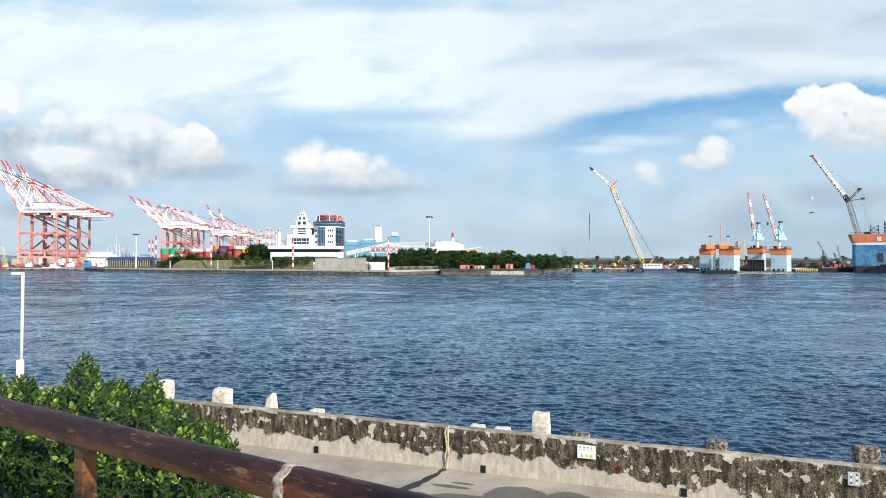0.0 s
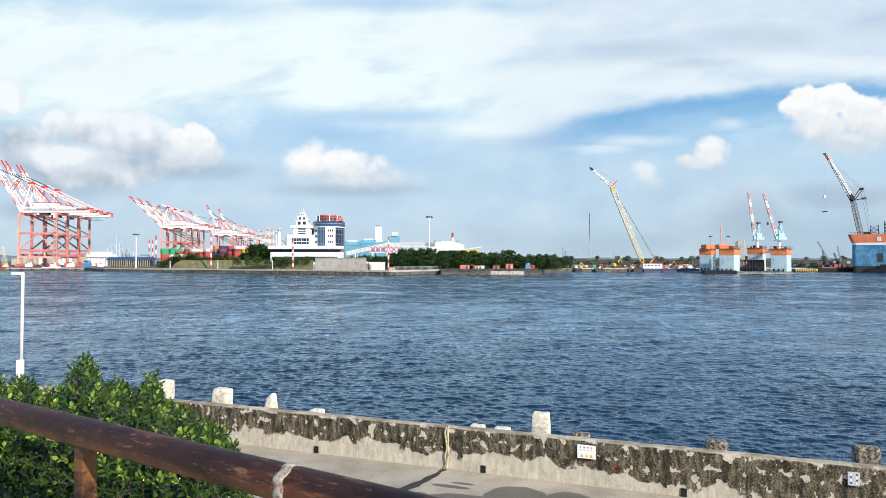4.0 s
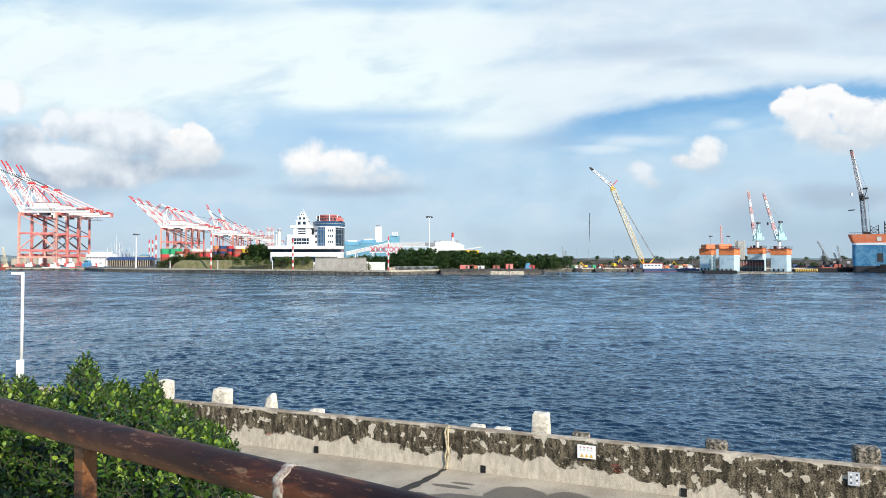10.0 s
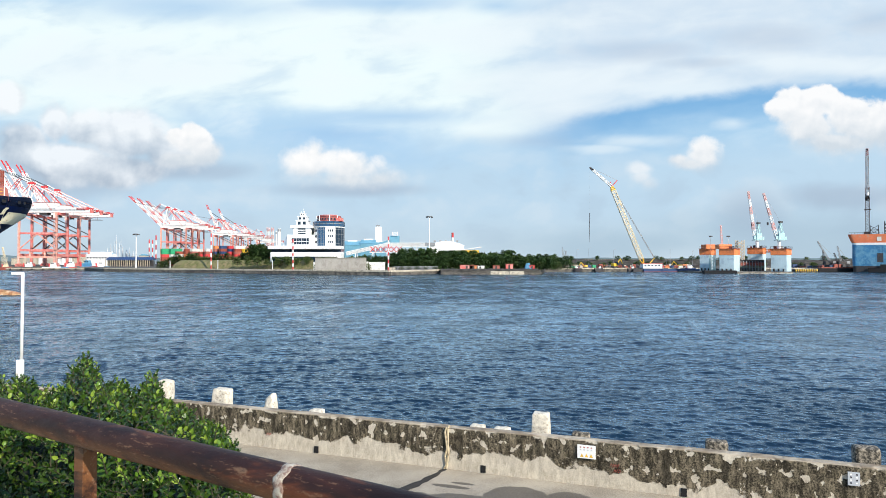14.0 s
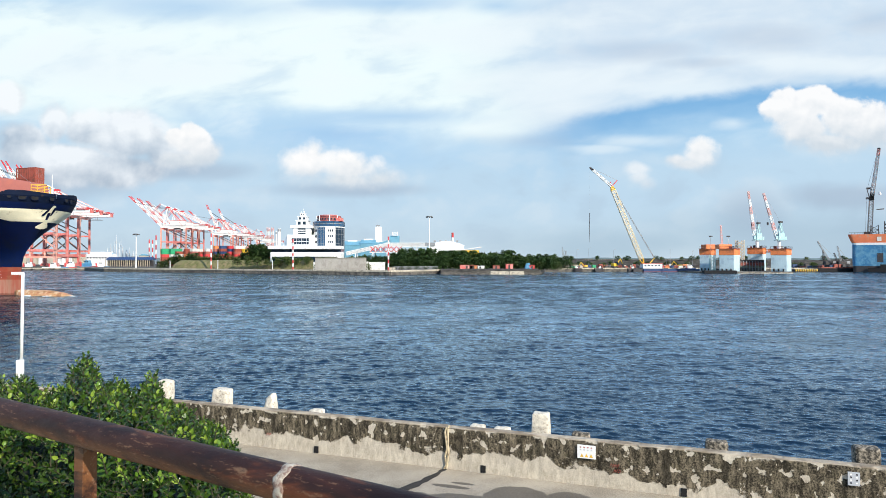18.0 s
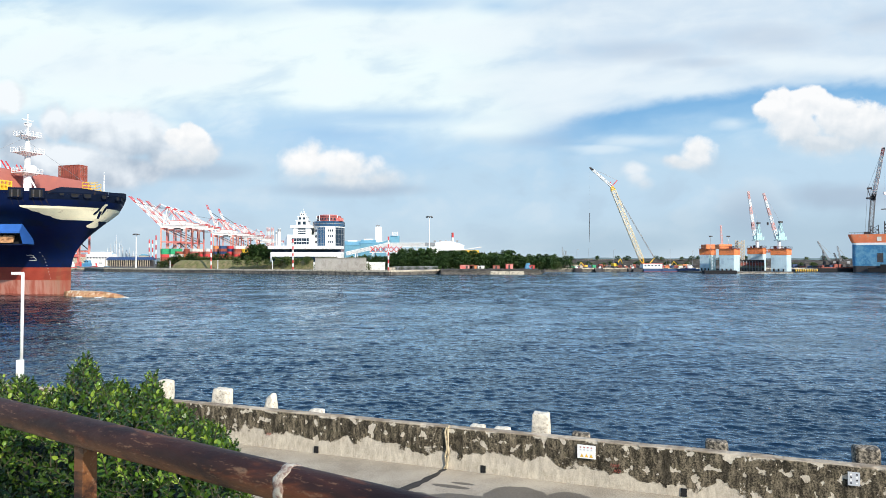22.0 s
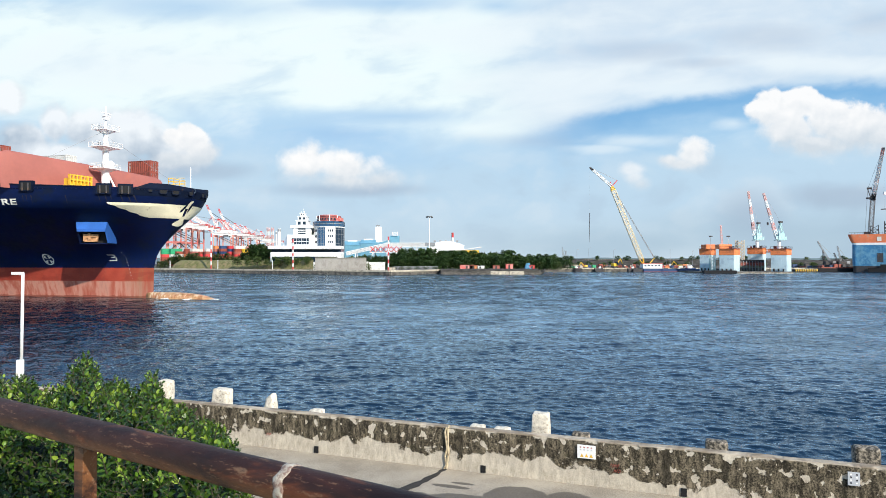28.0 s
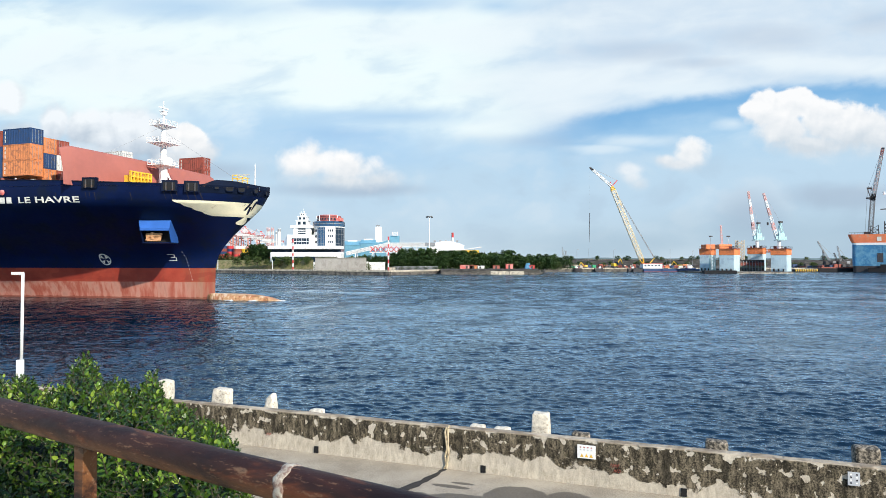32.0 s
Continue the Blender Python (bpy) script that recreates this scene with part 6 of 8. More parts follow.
def build_tower():
    t = thing("harbour_control_tower", "white harbour building with round glass tower and stepped wing", "building", -63.92, 382, LAND_Z - 2.9, 0)
    r = 8.55
    part("drum_wall", Shape().lathe([(r, 0), (r, 26.4)], 48), WHITE, t, "white round tower wall", smooth=False)
    for a0, a1, m in ((-36, -4, GLASS_BLUE), (34, 104, GLASS), (-100, -64, GLASS)):
        s = tower_wall(Shape(), r, a0, a1, 4.0, 26.0, 0.15, 10)
        g = part("curtain_wall", s, m, t, "vertical strip of blue glass")
        for k in range(1, 9):
            part("glazing_bar", tower_wall(Shape(), r, a0 + 0.5, a1 - 0.5, 4 + 2.6 * k, 4.10 + 2.6 * k, 0.20, 8), STEEL, g)
        for k in range(1, 5):
            a = a0 + (a1 - a0) * k / 5
            part("glazing_bar", tower_wall(Shape(), r, a - 0.4, a + 0.4, 4.0, 26.0, 0.20, 1), STEEL, g)
    for lev in range(3):
        z = 17.3 + 3.15 * lev
        for a in (-58, -51, -44, 6, 13, 20):
            part("window", tower_wall(Shape(), r, a, a + 4.6, z, z + 1.3, 0.08, 2), GLASS, t, "small square dark window")
    part("string_course", Shape().lathe([(r, 26.0), (r + 0.25, 26.05), (r + 0.25, 26.5), (r, 26.55)], 40), WHITE, t)
    s = Shape().lathe([(r + 0.1, 26.5), (r + 0.25, 26.7), (r + 0.25, 29.2), (r - 0.3, 29.5), (7.0, 29.6)], 40)
    ring = part("lookout_ring", s, GLASS_BLUE, t, "dark blue glazed lookout floor")
    for k in range(28):
        a = 360 / 28 * k
        part("mullion", Shape().block((r + 0.25) * math.sin(radians(a)), -(r + 0.25) * math.cos(radians(a)), 26.7, 0.14, 0.14, 2.5), DARK, ring)
    part("sill_band", Shape().lathe([(r + 0.2, 28.0), (r + 0.32, 28.05), (r + 0.32, 28.25), (r + 0.2, 28.3)], 40), STEEL, ring)
    s = Shape().lathe([(6.7, 29.5), (6.7, 32.0), (6.9, 32.1), (6.9, 32.5), (6.3, 32.7)], 36)
    crown = part("red_crown", s, BRICK_RED, t, "red-brown ribbed crown of the tower")
    for a in (-62, -38, 12, 52):
        part("rib", Shape().block(6.9 * math.sin(radians(a)), -6.9 * math.cos(radians(a)), 29.5, 0.5, 0.5, 3.2), WHITE, crown)
    for k in range(12):
        a = radians(-80 + 14.5 * k)
        part("crown_window", Shape().block(6.72 * math.sin(a), -6.72 * math.cos(a), 30.3, 0.9, 0.12, 1.0, 1.0, a), GLASS, crown)
    part("roof_annex", rounded(Shape().box(4.6, -5.8, 29.5, 8.2, 0, 31.4), 0.15, 1), SALMON_RED, t)
    part("roof_drum", Shape().lathe([(5.2, 32.6), (5.2, 33.1), (4.9, 33.2)], 24), SALMON_RED, t)
    # stepped wing
    ox = -78.06 - -63.92
    steps = [(0.0, 14.9, 0, 21.9, 13.5), (0.4, 9.6, 21.9, 25.6, 10), (0.2, 12.3, 25.6, 27.1, 11), (0.0, 6.4, 27.1, 30.0, 6.4), (-0.1, 4.7, 30.0, 32.4, 4.7), (-0.1, 2.6, 32.4, 34.2, 2.6)]
    for dx, w, z0, z1, d in steps:
        part("wing_block", rounded(Shape().box(ox + dx - w / 2, -d / 2 - 2, z0 + 0.005, ox + dx + w / 2, d / 2, z1), 0.12, 1), WHITE, t, "white stepped block")
        if w < 7:
            part("ledge", Shape().box(ox + dx - w / 2 - 0.25, -d / 2 - 2.25, z1 - 0.3, ox + dx + w / 2 + 0.25, d / 2 + 0.25, z1 + 0.02), WHITE, t)
            for k in (-1, 1):
                part("window", Shape().box(ox + dx + k * w * 0.22 - w * 0.13, -d / 2 - 2.05, z0 + 0.5, ox + dx + k * w * 0.22 + w * 0.13, -d / 2 - 1.9, z1 - 0.7), GLASS, t, "dark opening in the spire")
    for k in range(7):
        part("window", Shape().box(ox - 4.8 + 1.37 * k, -8.82, 16.6, ox - 4.8 + 1.37 * k + 1.2, -8.7, 20.0), GLASS, t, "tall dark window of the stair hall")
    part("window_sill", Shape().box(ox - 5.1, -9.0, 18.1, ox + 5.1, -8.83, 18.4), WHITE, t)
    for z in (22.4, 23.6, 24.8):
        part("window", Shape().box(ox - 1.9, -7.08, z, ox + 2.5, -6.95, z + 0.6), GLASS, t, "narrow dark window band")
    part("shoulder", Shape().add([(ox - 10.4, -6, 15), (ox - 7.4, -6, 15), (ox - 7.4, -6, 21.6), (ox - 8.0, -6, 21.6), (ox - 10.4, 2, 15), (ox - 7.4, 2, 15), (ox - 7.4, 2, 21.6), (ox - 8.0, 2, 21.6)],
                                 [(0, 1, 2, 3), (5, 4, 7, 6), (0, 3, 7, 4), (3, 2, 6, 7), (1, 5, 6, 2)]), WHITE, t, "sloping white shoulder of the wing")
    part("link_block", rounded(Shape().box(ox + 7.4, -5, 0, ox + 9.2, 3, 22.8), 0.1, 1), WHITE, t)
    for k in range(3):
        part("antenna", Shape().beam((ox - 0.9 + 0.8 * k, -1, 34.0), (ox - 0.9 + 0.8 * k, -1, 35.4 + 1.3 * (k % 2)), 0.18), WHITE, t)
    # long podium with ribbon windows
    x0, x1 = -94.50 - -63.92, -55.17 - -63.92
    part("podium", rounded(Shape().box(x0 + 1, -13, 0, x1, -2, 12.35), 0.3, 1), WHITE, t, "white low podium")
    part("podium_roof", rounded(Shape().box(x0, -15.0, 13.9, x1, -1.5, 15.7), 0.3, 1), WHITE, t, "broad flat overhanging roof")
    for k in range(18):
        x = x0 + 2 + (x1 - x0 - 3) * k / 18
        part("window", Shape().box(x, -12.7, 12.3, x + (x1 - x0 - 3) / 18 - 0.25, -12.0, 13.95), GLASS, t, "ribbon window")
    part("window_backing", Shape().box(x0 + 1.6, -12.0, 12.2, x1 - 0.3, -2.2, 14.0), GLASS, t)
    part("ground_floor_glass", Shape().box(x0 + 2, -13.3, 7.0, x1 - 2, -13.05, 9.9), GLASS, t)
    return t


build_tower()


def tree_kind(seed, height, spread, material=None, name="tree", label="dense dark green broadleaf tree"):
    """Tapered trunk, limbs and a ragged crown of leaf sprays; origin at the root."""
    material = material or TREE
    rnd = random.Random(seed)
    t = thing(name, label, name, group="trees along the far quay")
    s = Shape()
    s.tube((0, 0, 0), (0.1, 0, height * 0.4), 0.22, 7, 0.13)
    tips = []
    for k in range(6):
        a = k * 1.05 + rnd.random()
        p = Vector((math.cos(a) * spread * 0.5, math.sin(a) * spread * 0.5, height * rnd.uniform(0.5, 0.8)))
        s.tube((0.1, 0, height * rnd.uniform(0.22, 0.4)), p, 0.10, 5, 0.03)
        tips.append(p)
    part("trunk", s, TWIG, t)
    c = Shape()
    puffs = [(p.x, p.y, p.z, rnd.uniform(0.34, 0.46) * spread) for p in tips] + [(p.x * 1.2, p.y * 1.2, height * 0.28, 0.42 * spread) for p in tips[:4]] + [(0, 0, height * 0.72, spread * 0.45), (rnd.uniform(-0.3, 0.3) * spread, 0, height * 0.85, spread * 0.26), (rnd.uniform(-0.6, 0.6) * spread, -0.3 * spread, height * 0.4, spread * 0.4)]
    for px, py, pz, r in puffs:
        for k in range(70):
            d = Vector((rnd.gauss(0, 1), rnd.gauss(0, 1), rnd.gauss(0, 0.8))).normalized()
            q = Vector((px, py, pz)) + d * r * rnd.uniform(0.6, 1.08)
            if q.z > height or q.z < 0.1 * height:
                continue
            e = (d + Vector((rnd.gauss(0, 0.5), rnd.gauss(0, 0.5), rnd.gauss(0.2, 0.5)))).normalized()
            leaf(c, q, e, Vector((0, 0, 1)), rnd.uniform(0.55, 1.15) * height / 10 + 0.15)
    part("crown", c, material, t, smooth=True)
    return t


def palm_kind(seed, height):
    """A short palm: ringed trunk and drooping feathered fronds."""
    rnd = random.Random(seed)
    t = thing("palm", "small green palm tree on the bank by the white building", "palm", group="palms on the bank")
    s = Shape()
    s.tube((0, 0, -3.0), (0.05, 0, height * 0.6), 0.24, 7, 0.16)
    part("trunk", s, TWIG, t)
    for k in range(13):
        a = k * 2.4 + rnd.uniform(-0.2, 0.2)
        rise = rnd.uniform(0.2, 1.0)
        f = Shape()
        last = Vector((0.05, 0, height * 0.6))
        for j in range(1, 6):
            q = j / 5
            p = Vector((math.cos(a) * 1.7 * q, math.sin(a) * 1.7 * q, height * 0.6 + (rise * 1.9 * q - 1.5 * q * q)))
            d = p - last
            f.tube(last, p, 0.035, 4, 0.025)
            for side in (-1, 1):
                w = Vector((-math.sin(a), math.cos(a), -0.35)) * side
                leaf(f, last.lerp(p, 0.5), (w + d.normalized() * 0.8).normalized(), Vector((0, 0, 1)), 0.75)
            last = p
        part("frond", f, SHRUB if k % 3 else TREE, t)
    return t


def plant(kinds, x, y, z, rnd, k=1.0):
    o = rnd.choice(kinds)
    m = pose(x, y, z, 0, 0, rnd.uniform(0, 360))
    if o.get("planted"):
        o = copy_thing(o, m)
        return o
    o["planted"] = 1
    o.matrix_basis = m
    return o


def build_trees():
    rnd = random.Random(21)
    big = [tree_kind(1, 11.6, 5.0), tree_kind(2, 10.6, 4.6), tree_kind(3, 9.4, 4.4)]
    mid = [tree_kind(4, 8.4, 4.0), tree_kind(5, 7.4, 3.8), tree_kind(6, 6.6, 3.4)]
    low = [tree_kind(7, 4.6, 2.6, SHRUB, "shrub", "rounded grey-green shrub on the bank"), tree_kind(8, 3.4, 2.2, SHRUB, "shrub", "low olive-green shrub on the bank")]
    for k in range(46):
        x = 698 + 300 * k / 45 + rnd.uniform(-4, 4)
        kinds = big if x < 800 else (big[1:] + mid[:1] if x < 905 else mid)
        plant(kinds, (0.00 + (x - 784) / 1207.25) * 372, 366 + rnd.uniform(0, 14), LAND_Z - 0.05, rnd)
    for k in range(34):
        x = 694 + 296 * k / 33 + rnd.uniform(-4, 4)
        plant(mid if x < 900 else low + mid[2:], (x - 784) / 1207.25 * 361, 357 + rnd.uniform(0, 5), LAND_Z - 0.05, rnd)
    # in front of the white building and on the bank
    for k in range(9):
        x = 566 + 74 * k / 8
        plant(low, (x - 784) / 1207.25 * 352, 350 + rnd.uniform(0, 4) + (10 if x < 560 else 0), LAND_Z + (1.2 if x > 560 else 2.0), rnd)
    for x, y in ((458, 386), (466, 386), (474, 384), (452, 388), (445, 390), (462, 392)):
        plant(big[1:], (x - 784) / 1207.25 * y, y, 5.6, rnd)
    for k in range(26):
        x = 284 + 190 * k / 25 + rnd.uniform(-2, 2)
        y = 430 - (x - 284) * 0.22
        plant(low + mid[2:], (x - 784) / 1207.25 * y, y, 4.6 if x > 300 else LAND_Z, rnd)
    for k in range(14):
        x = 420 + 230 * k / 13
        y = 372 - (x - 420) * 0.14
        plant(low, (x - 784) / 1207.25 * y, y, 4.2 if x < 550 else LAND_Z, rnd)
    for k in range(13):
        plant(mid, -54.0 + 2.5 * k + rnd.uniform(-0.8, 0.8), 392 + rnd.uniform(0, 10), LAND_Z - 0.05, rnd)
    palms = [palm_kind(31, 4.4), palm_kind(32, 5.2), palm_kind(33, 3.8)]
    for x in (487, 496, 501, 507, 513, 520, 527, 531, 538, 544, 549, 568, 575, 581, 590, 598, 605, 612, 618, 625, 632, 640, 647):
        y = 366 - (x - 487) * 0.10
        plant(palms, (x - 784) / 1207.25 * y, y, 5.3 if x < 556 else 5.0, rnd)


build_trees()


def build_quay_things():
    # grey retaining wall and white gate wall behind the quay
    w = thing("retaining_wall", "plain grey stone-faced retaining wall by the quay", "wall", -50.96, 338, LAND_Z, -14)
    for k in range(9):
        part("panel", rounded(Shape().box(-13.4 + 2.98 * k + 0.02, 0, 0, -13.4 + 2.98 * (k + 1) - 0.02, 0.8, 6.0), 0.03, 1), GREY_WALL, w)
    part("wall_cap", Shape().box(-13.6, -0.15, 6.0, 13.6, 0.95, 6.3), CONC, w)
    g = thing("gate_wall", "white painted wall with a low wing beside the gate", "wall", -32.86, 342, LAND_Z)
    part("main_panel", rounded(Shape().box(-4.4, 0, 0, 3.8, 0.7, 4.1), 0.05, 1), BOX_WHITE, g)
    part("side_panel", rounded(Shape().box(-5.2, -3, 0, -4.6, 0.6, 4.4), 0.05, 1), BOX_WHITE, g)
    part("low_panel", Shape().box(5.1, 0, 0, 9.0, 0.6, 1.4), CONC, g)
    f = thing("quay_fence", "grey steel picket fence along the quay", "fence", -24.33, 330, LAND_Z + 0.3, 24)
    for k in range(40):
        part("picket", Shape().box(0.6 * k, 0, 0, 0.6 * k + 0.14, 0.1, 1.8), STEEL, f)
    part("fence_rail", Shape().box(0, 0.1, 1.45, 24, 0.2, 1.6), STEEL, f)
    # striped range poles
    for px, py0, y in ((-0.22, 424, 350), (-0.08, 419, 322), (-0.34, 413, 384)):
        p = thing("striped_pole", "red and white banded navigation pole on the quay", "marker pole", px * y, y, LAND_Z, group="striped poles on the quay")
        top = 7.0 + (461 - py0) / 1207.25 * y - LAND_Z
        n = 9
        for k in range(n):
            part("band", Shape().tube((0, 0, top * k / n), (0, 0, top * (k + 1) / n), 0.34, 8), RED if k % 2 == 0 else WHITE, p)
    for px, y, h in ((-0.25, 362, 4.8), (-0.16, 340, 5.0), (-0.40, 400, 4.5), (-0.33, 382, 5.0)):
        p = thing("white_post", "short white post at the quay edge", "post", px * y, y, LAND_Z, group="white posts on the quay")
        part("shaft", Shape().tube((0, 0, 0), (0, 0, h), 0.22, 8), WHITE, p)
        part("cap", Shape().dome(0, 0, h, 0.3, 0.3, 0.2, 8, 4), WHITE, p)
    # high mast lights
    for px, y, py in ((-0.02, 420, 383), (-0.45, 460, 414)):
        top = 7.0 + (461 - py) / 1207.25 * y - LAND_Z
        p = thing("high_mast_light", "tall white mast with a crown of floodlights", "light mast", px * y, y, LAND_Z, group="mast lights")
        part("mast", Shape().tube((0, 0, 0), (0, 0, top), 0.45, 10, 0.22), WHITE, p)
        part("head_frame", Shape().lathe([(0.4, top - 0.5), (1.9, top - 0.2), (1.9, top + 0.1), (0.4, top + 0.2)], 12), STEEL, p)
        for k in range(8):
            a = k * math.pi / 4
            part("floodlight", Shape().block(1.9 * math.cos(a), 1.9 * math.sin(a), top - 0.9, 0.7, 0.5, 0.6, 1.0, a), DARK, p)
    # white tank hall with a shallow roof
    y = 440
    h = thing("storage_hall", "white storage hall with a shallow curved roof", "hall", 1.46, y, LAND_Z)
    x0, x1 = -10.5, 11.8
    top = 7.0 + (461 - 433) / 1207.25 * y - LAND_Z
    part("hall_wall", rounded(Shape().box(x0, -8, 0, x1, 8, top - 1), 0.2, 1), WHITE, h)
    s = Shape()
    s.ring([[(x0 - 0.4 + (x1 - x0 + 0.8) * k / 12, yy, top - 1 + 4.4 * math.sin(math.pi * (0.12 + 0.76 * k / 12)) - 1.4) for k in range(13)] for yy in (-8.4, 8.4)], closed=False)
    s.ring([[(x0 - 0.4 + (x1 - x0 + 0.8) * k / 12, -8.4, z if z else top - 1 + 4.4 * math.sin(math.pi * (0.12 + 0.76 * k / 12)) - 1.4) for k in range(13)] for z in (top - 1, 0)], closed=False)
    part("hall_roof", s, WHITE, h)
    for k in range(5):
        part("roof_vent", Shape().box(x0 + 3 + 3.6 * k, -3, top + 1.4, x0 + 4.4 + 3.6 * k, 0, top + 2.6), STEEL, h)
    part("side_annex", Shape().box(x0 - 2.5, -9, top - 0.8, x0 + 4, -2, top + 1.0), STEEL, h)
    c = thing("chimney", "slender red and white banded chimney", "chimney", 7.32, 520, LAND_Z, group="chimneys")
    ht = 7.0 + (461 - 412) / 1207.25 * 520 - LAND_Z
    for k in range(7):
        part("band", Shape().tube((0, 0, ht * k / 7), (0, 0, ht * (k + 1) / 7), 1.2 - 0.05 * k, 12), RED if k % 2 == 0 else WHITE, c)
    # yellow store and its pale roof
    s = thing("yellow_store", "low yellow store with a pale pitched roof", "shed", 17.45, 430, LAND_Z)
    part("store_wall", Shape().box(-5, -4, 0, 5, 4, 11.3), YELLOW, s)
    part("store_roof", Shape().add([(-5.5, -4.5, 11.3), (6.5, -4.5, 13.0), (6.5, 4.5, 13.0), (-5.5, 4.5, 11.3), (-5.5, -4.5, 11.7), (6.5, -4.5, 13.5), (6.5, 4.5, 13.5), (-5.5, 4.5, 11.7)],
                                   [(0, 1, 2, 3), (4, 5, 6, 7), (0, 1, 5, 4), (1, 2, 6, 5), (2, 3, 7, 6), (3, 0, 4, 7)]), WHITE, s)
    # blue domed stores and the sloping conveyor
    for x, w, h in ((-74.2, 13.4, 20.6), (-61.2, 11.6, 21.8), (-51.0, 7.0, 19.8)):
        d = thing("blue_store", "pale blue sheet-metal store behind the conveyor", "store", x, 560, LAND_Z, group="blue stores")
        part("wall", Shape().box(-w / 2, -7, 0, w / 2, 7, h - 3.2), ROOF_BLUE, d)
        for k in range(int(w / 1.5)):
            part("wall_rib", Shape().box(-w / 2 + 0.4 + 1.5 * k, -7.12, 0, -w / 2 + 0.6 + 1.5 * k, -7.003, h - 3.3), ROOF_BLUE, d)
        part("roof", Shape().add([(-w / 2 - 0.3, -7.4, h - 3.2), (w / 2 + 0.3, -7.4, h - 3.2), (w / 2 + 0.3, 0, h), (-w / 2 - 0.3, 0, h), (w / 2 + 0.3, 7.4, h - 3.2), (-w / 2 - 0.3, 7.4, h - 3.2)],
                                 [(0, 1, 2, 3), (3, 2, 4, 5), (1, 4, 2), (0, 3, 5), (0, 5, 4, 1)]), ROOF_BLUE, d, "pale blue pitched roof")
        part("roof_vent", Shape().box(-w * 0.3, -0.6, h - 0.3, w * 0.3, 0.6, h + 0.9), BOX_WHITE, d)
    y = 470
    v = thing("conveyor", "white and red steel truss conveyor climbing to the stores", "conveyor", 0, y, LAND_Z)
    a, b, c = Vector((-66.5, 0, 9.6)), Vector((-39.3, 0, 15.6)), Vector((-11.3, 0, 15.7))
    part("gallery", Shape().lattice(a, b, 2.2, 12, 0.4, 0.25), WHITE, v)
    part("gallery", Shape().lattice(b, c, 2.2, 14, 0.4, 0.25), WHITE, v)
    part("gallery_floor", Shape().tube(a, b, 0.9, 4), WHITE, v)
    part("gallery_floor", Shape().tube(b, c, 0.9, 4), WHITE, v)
    part("gallery_roof", Shape().box(-39.3, -1.4, 16.9, -11.3, 1.4, 17.15), WHITE, v)
    part("lower_chord", Shape().beam((-50.5, -1.5, 10.4), (-27.0, -1.5, 10.9), 0.5), WHITE, v)
    for k in range(7):
        x = -50.0 + 3.6 * k
        part("truss_post", Shape().beam((x, -1.5, 10.4), (x, -1.5, 14.6), 0.45), WHITE, v)
        if k < 6:
            part("truss_brace", Shape().beam((x, -1.5, 10.6), (x + 3.6, -1.5, 14.4), 0.5), RED, v)
            part("truss_brace", Shape().beam((x + 3.6, -1.5, 10.6), (x, -1.5, 14.4), 0.5), RED, v)
    for x in (-60, -48.5, -38, -27.5, -18):
        part("trestle_leg", Shape().beam((x - 1.2, -1, 0), (x, -1, 10.5 if x < -25 else 14.5), 0.5), WHITE, v)
        part("trestle_leg", Shape().beam((x + 1.8, 1, 0), (x + 0.6, 1, 10.5 if x < -25 else 14.5), 0.5), WHITE, v)
    part("chute", Shape().beam((-44.0, -2.6, 5.0), (-27.5, -2.6, 12.0), 1.1), WHITE, v)
    part("blue_gallery", Shape().tube((-65.7, 14, 11.6), (-35.7, 14, 19.4), 1.0, 4), ROOF_BLUE, v)
    part("transfer_house", rounded(Shape().box(-37.6, 11, 15.0, -31.0, 17, 22.4), 0.2, 1), ROOF_BLUE, v)
    part("transfer_frame", Shape().lattice((-34.0, 12, 22.4), (-34.0, 12, 25.0), 3.6, 2, 0.3, 0.2), WHITE, v)
    s = thing("silo_tower", "plain white square silo tower", "silo", -56.66, 600, LAND_Z)
    part("shaft", rounded(Shape().box(-2.8, -2.8, 0, 2.8, 2.8, 34.5), 0.2, 1), WHITE, s)
    part("head_house", Shape().box(-2.2, -2.2, 34.5, 1.2, 2.2, 36), STEEL, s)
    for px, py, y, w in ((478, 403, 700, 1.7), (494, 405, 700, 1.6), (489, 410, 760, 0.9)):
        c = thing("chimney", "tall pale power station chimney", "chimney", (px - 784) / 1207.25 * y, y, LAND_Z, group="chimneys")
        ht = 7.0 + (461 - py) / 1207.25 * y - LAND_Z
        if px == 478:
            for k in range(10):
                for dx in (-2.2, 2.2):
                    part("lattice_band", Shape().lattice((dx, 0, ht * k / 10), (dx, 0, ht * (k + 1) / 10), 2.2, 3, 0.3, 0.2), PINK if k % 2 else WHITE, c)
            continue
        part("stack", Shape().tube((0, 0, 0), (0, 0, ht), w * 1.2, 12, w), WHITE, c)
        part("top_band", Shape().tube((0, 0, ht - 3), (0, 0, ht - 0.5), w * 1.06, 12, w * 1.04), STEEL, c)


build_quay_things()


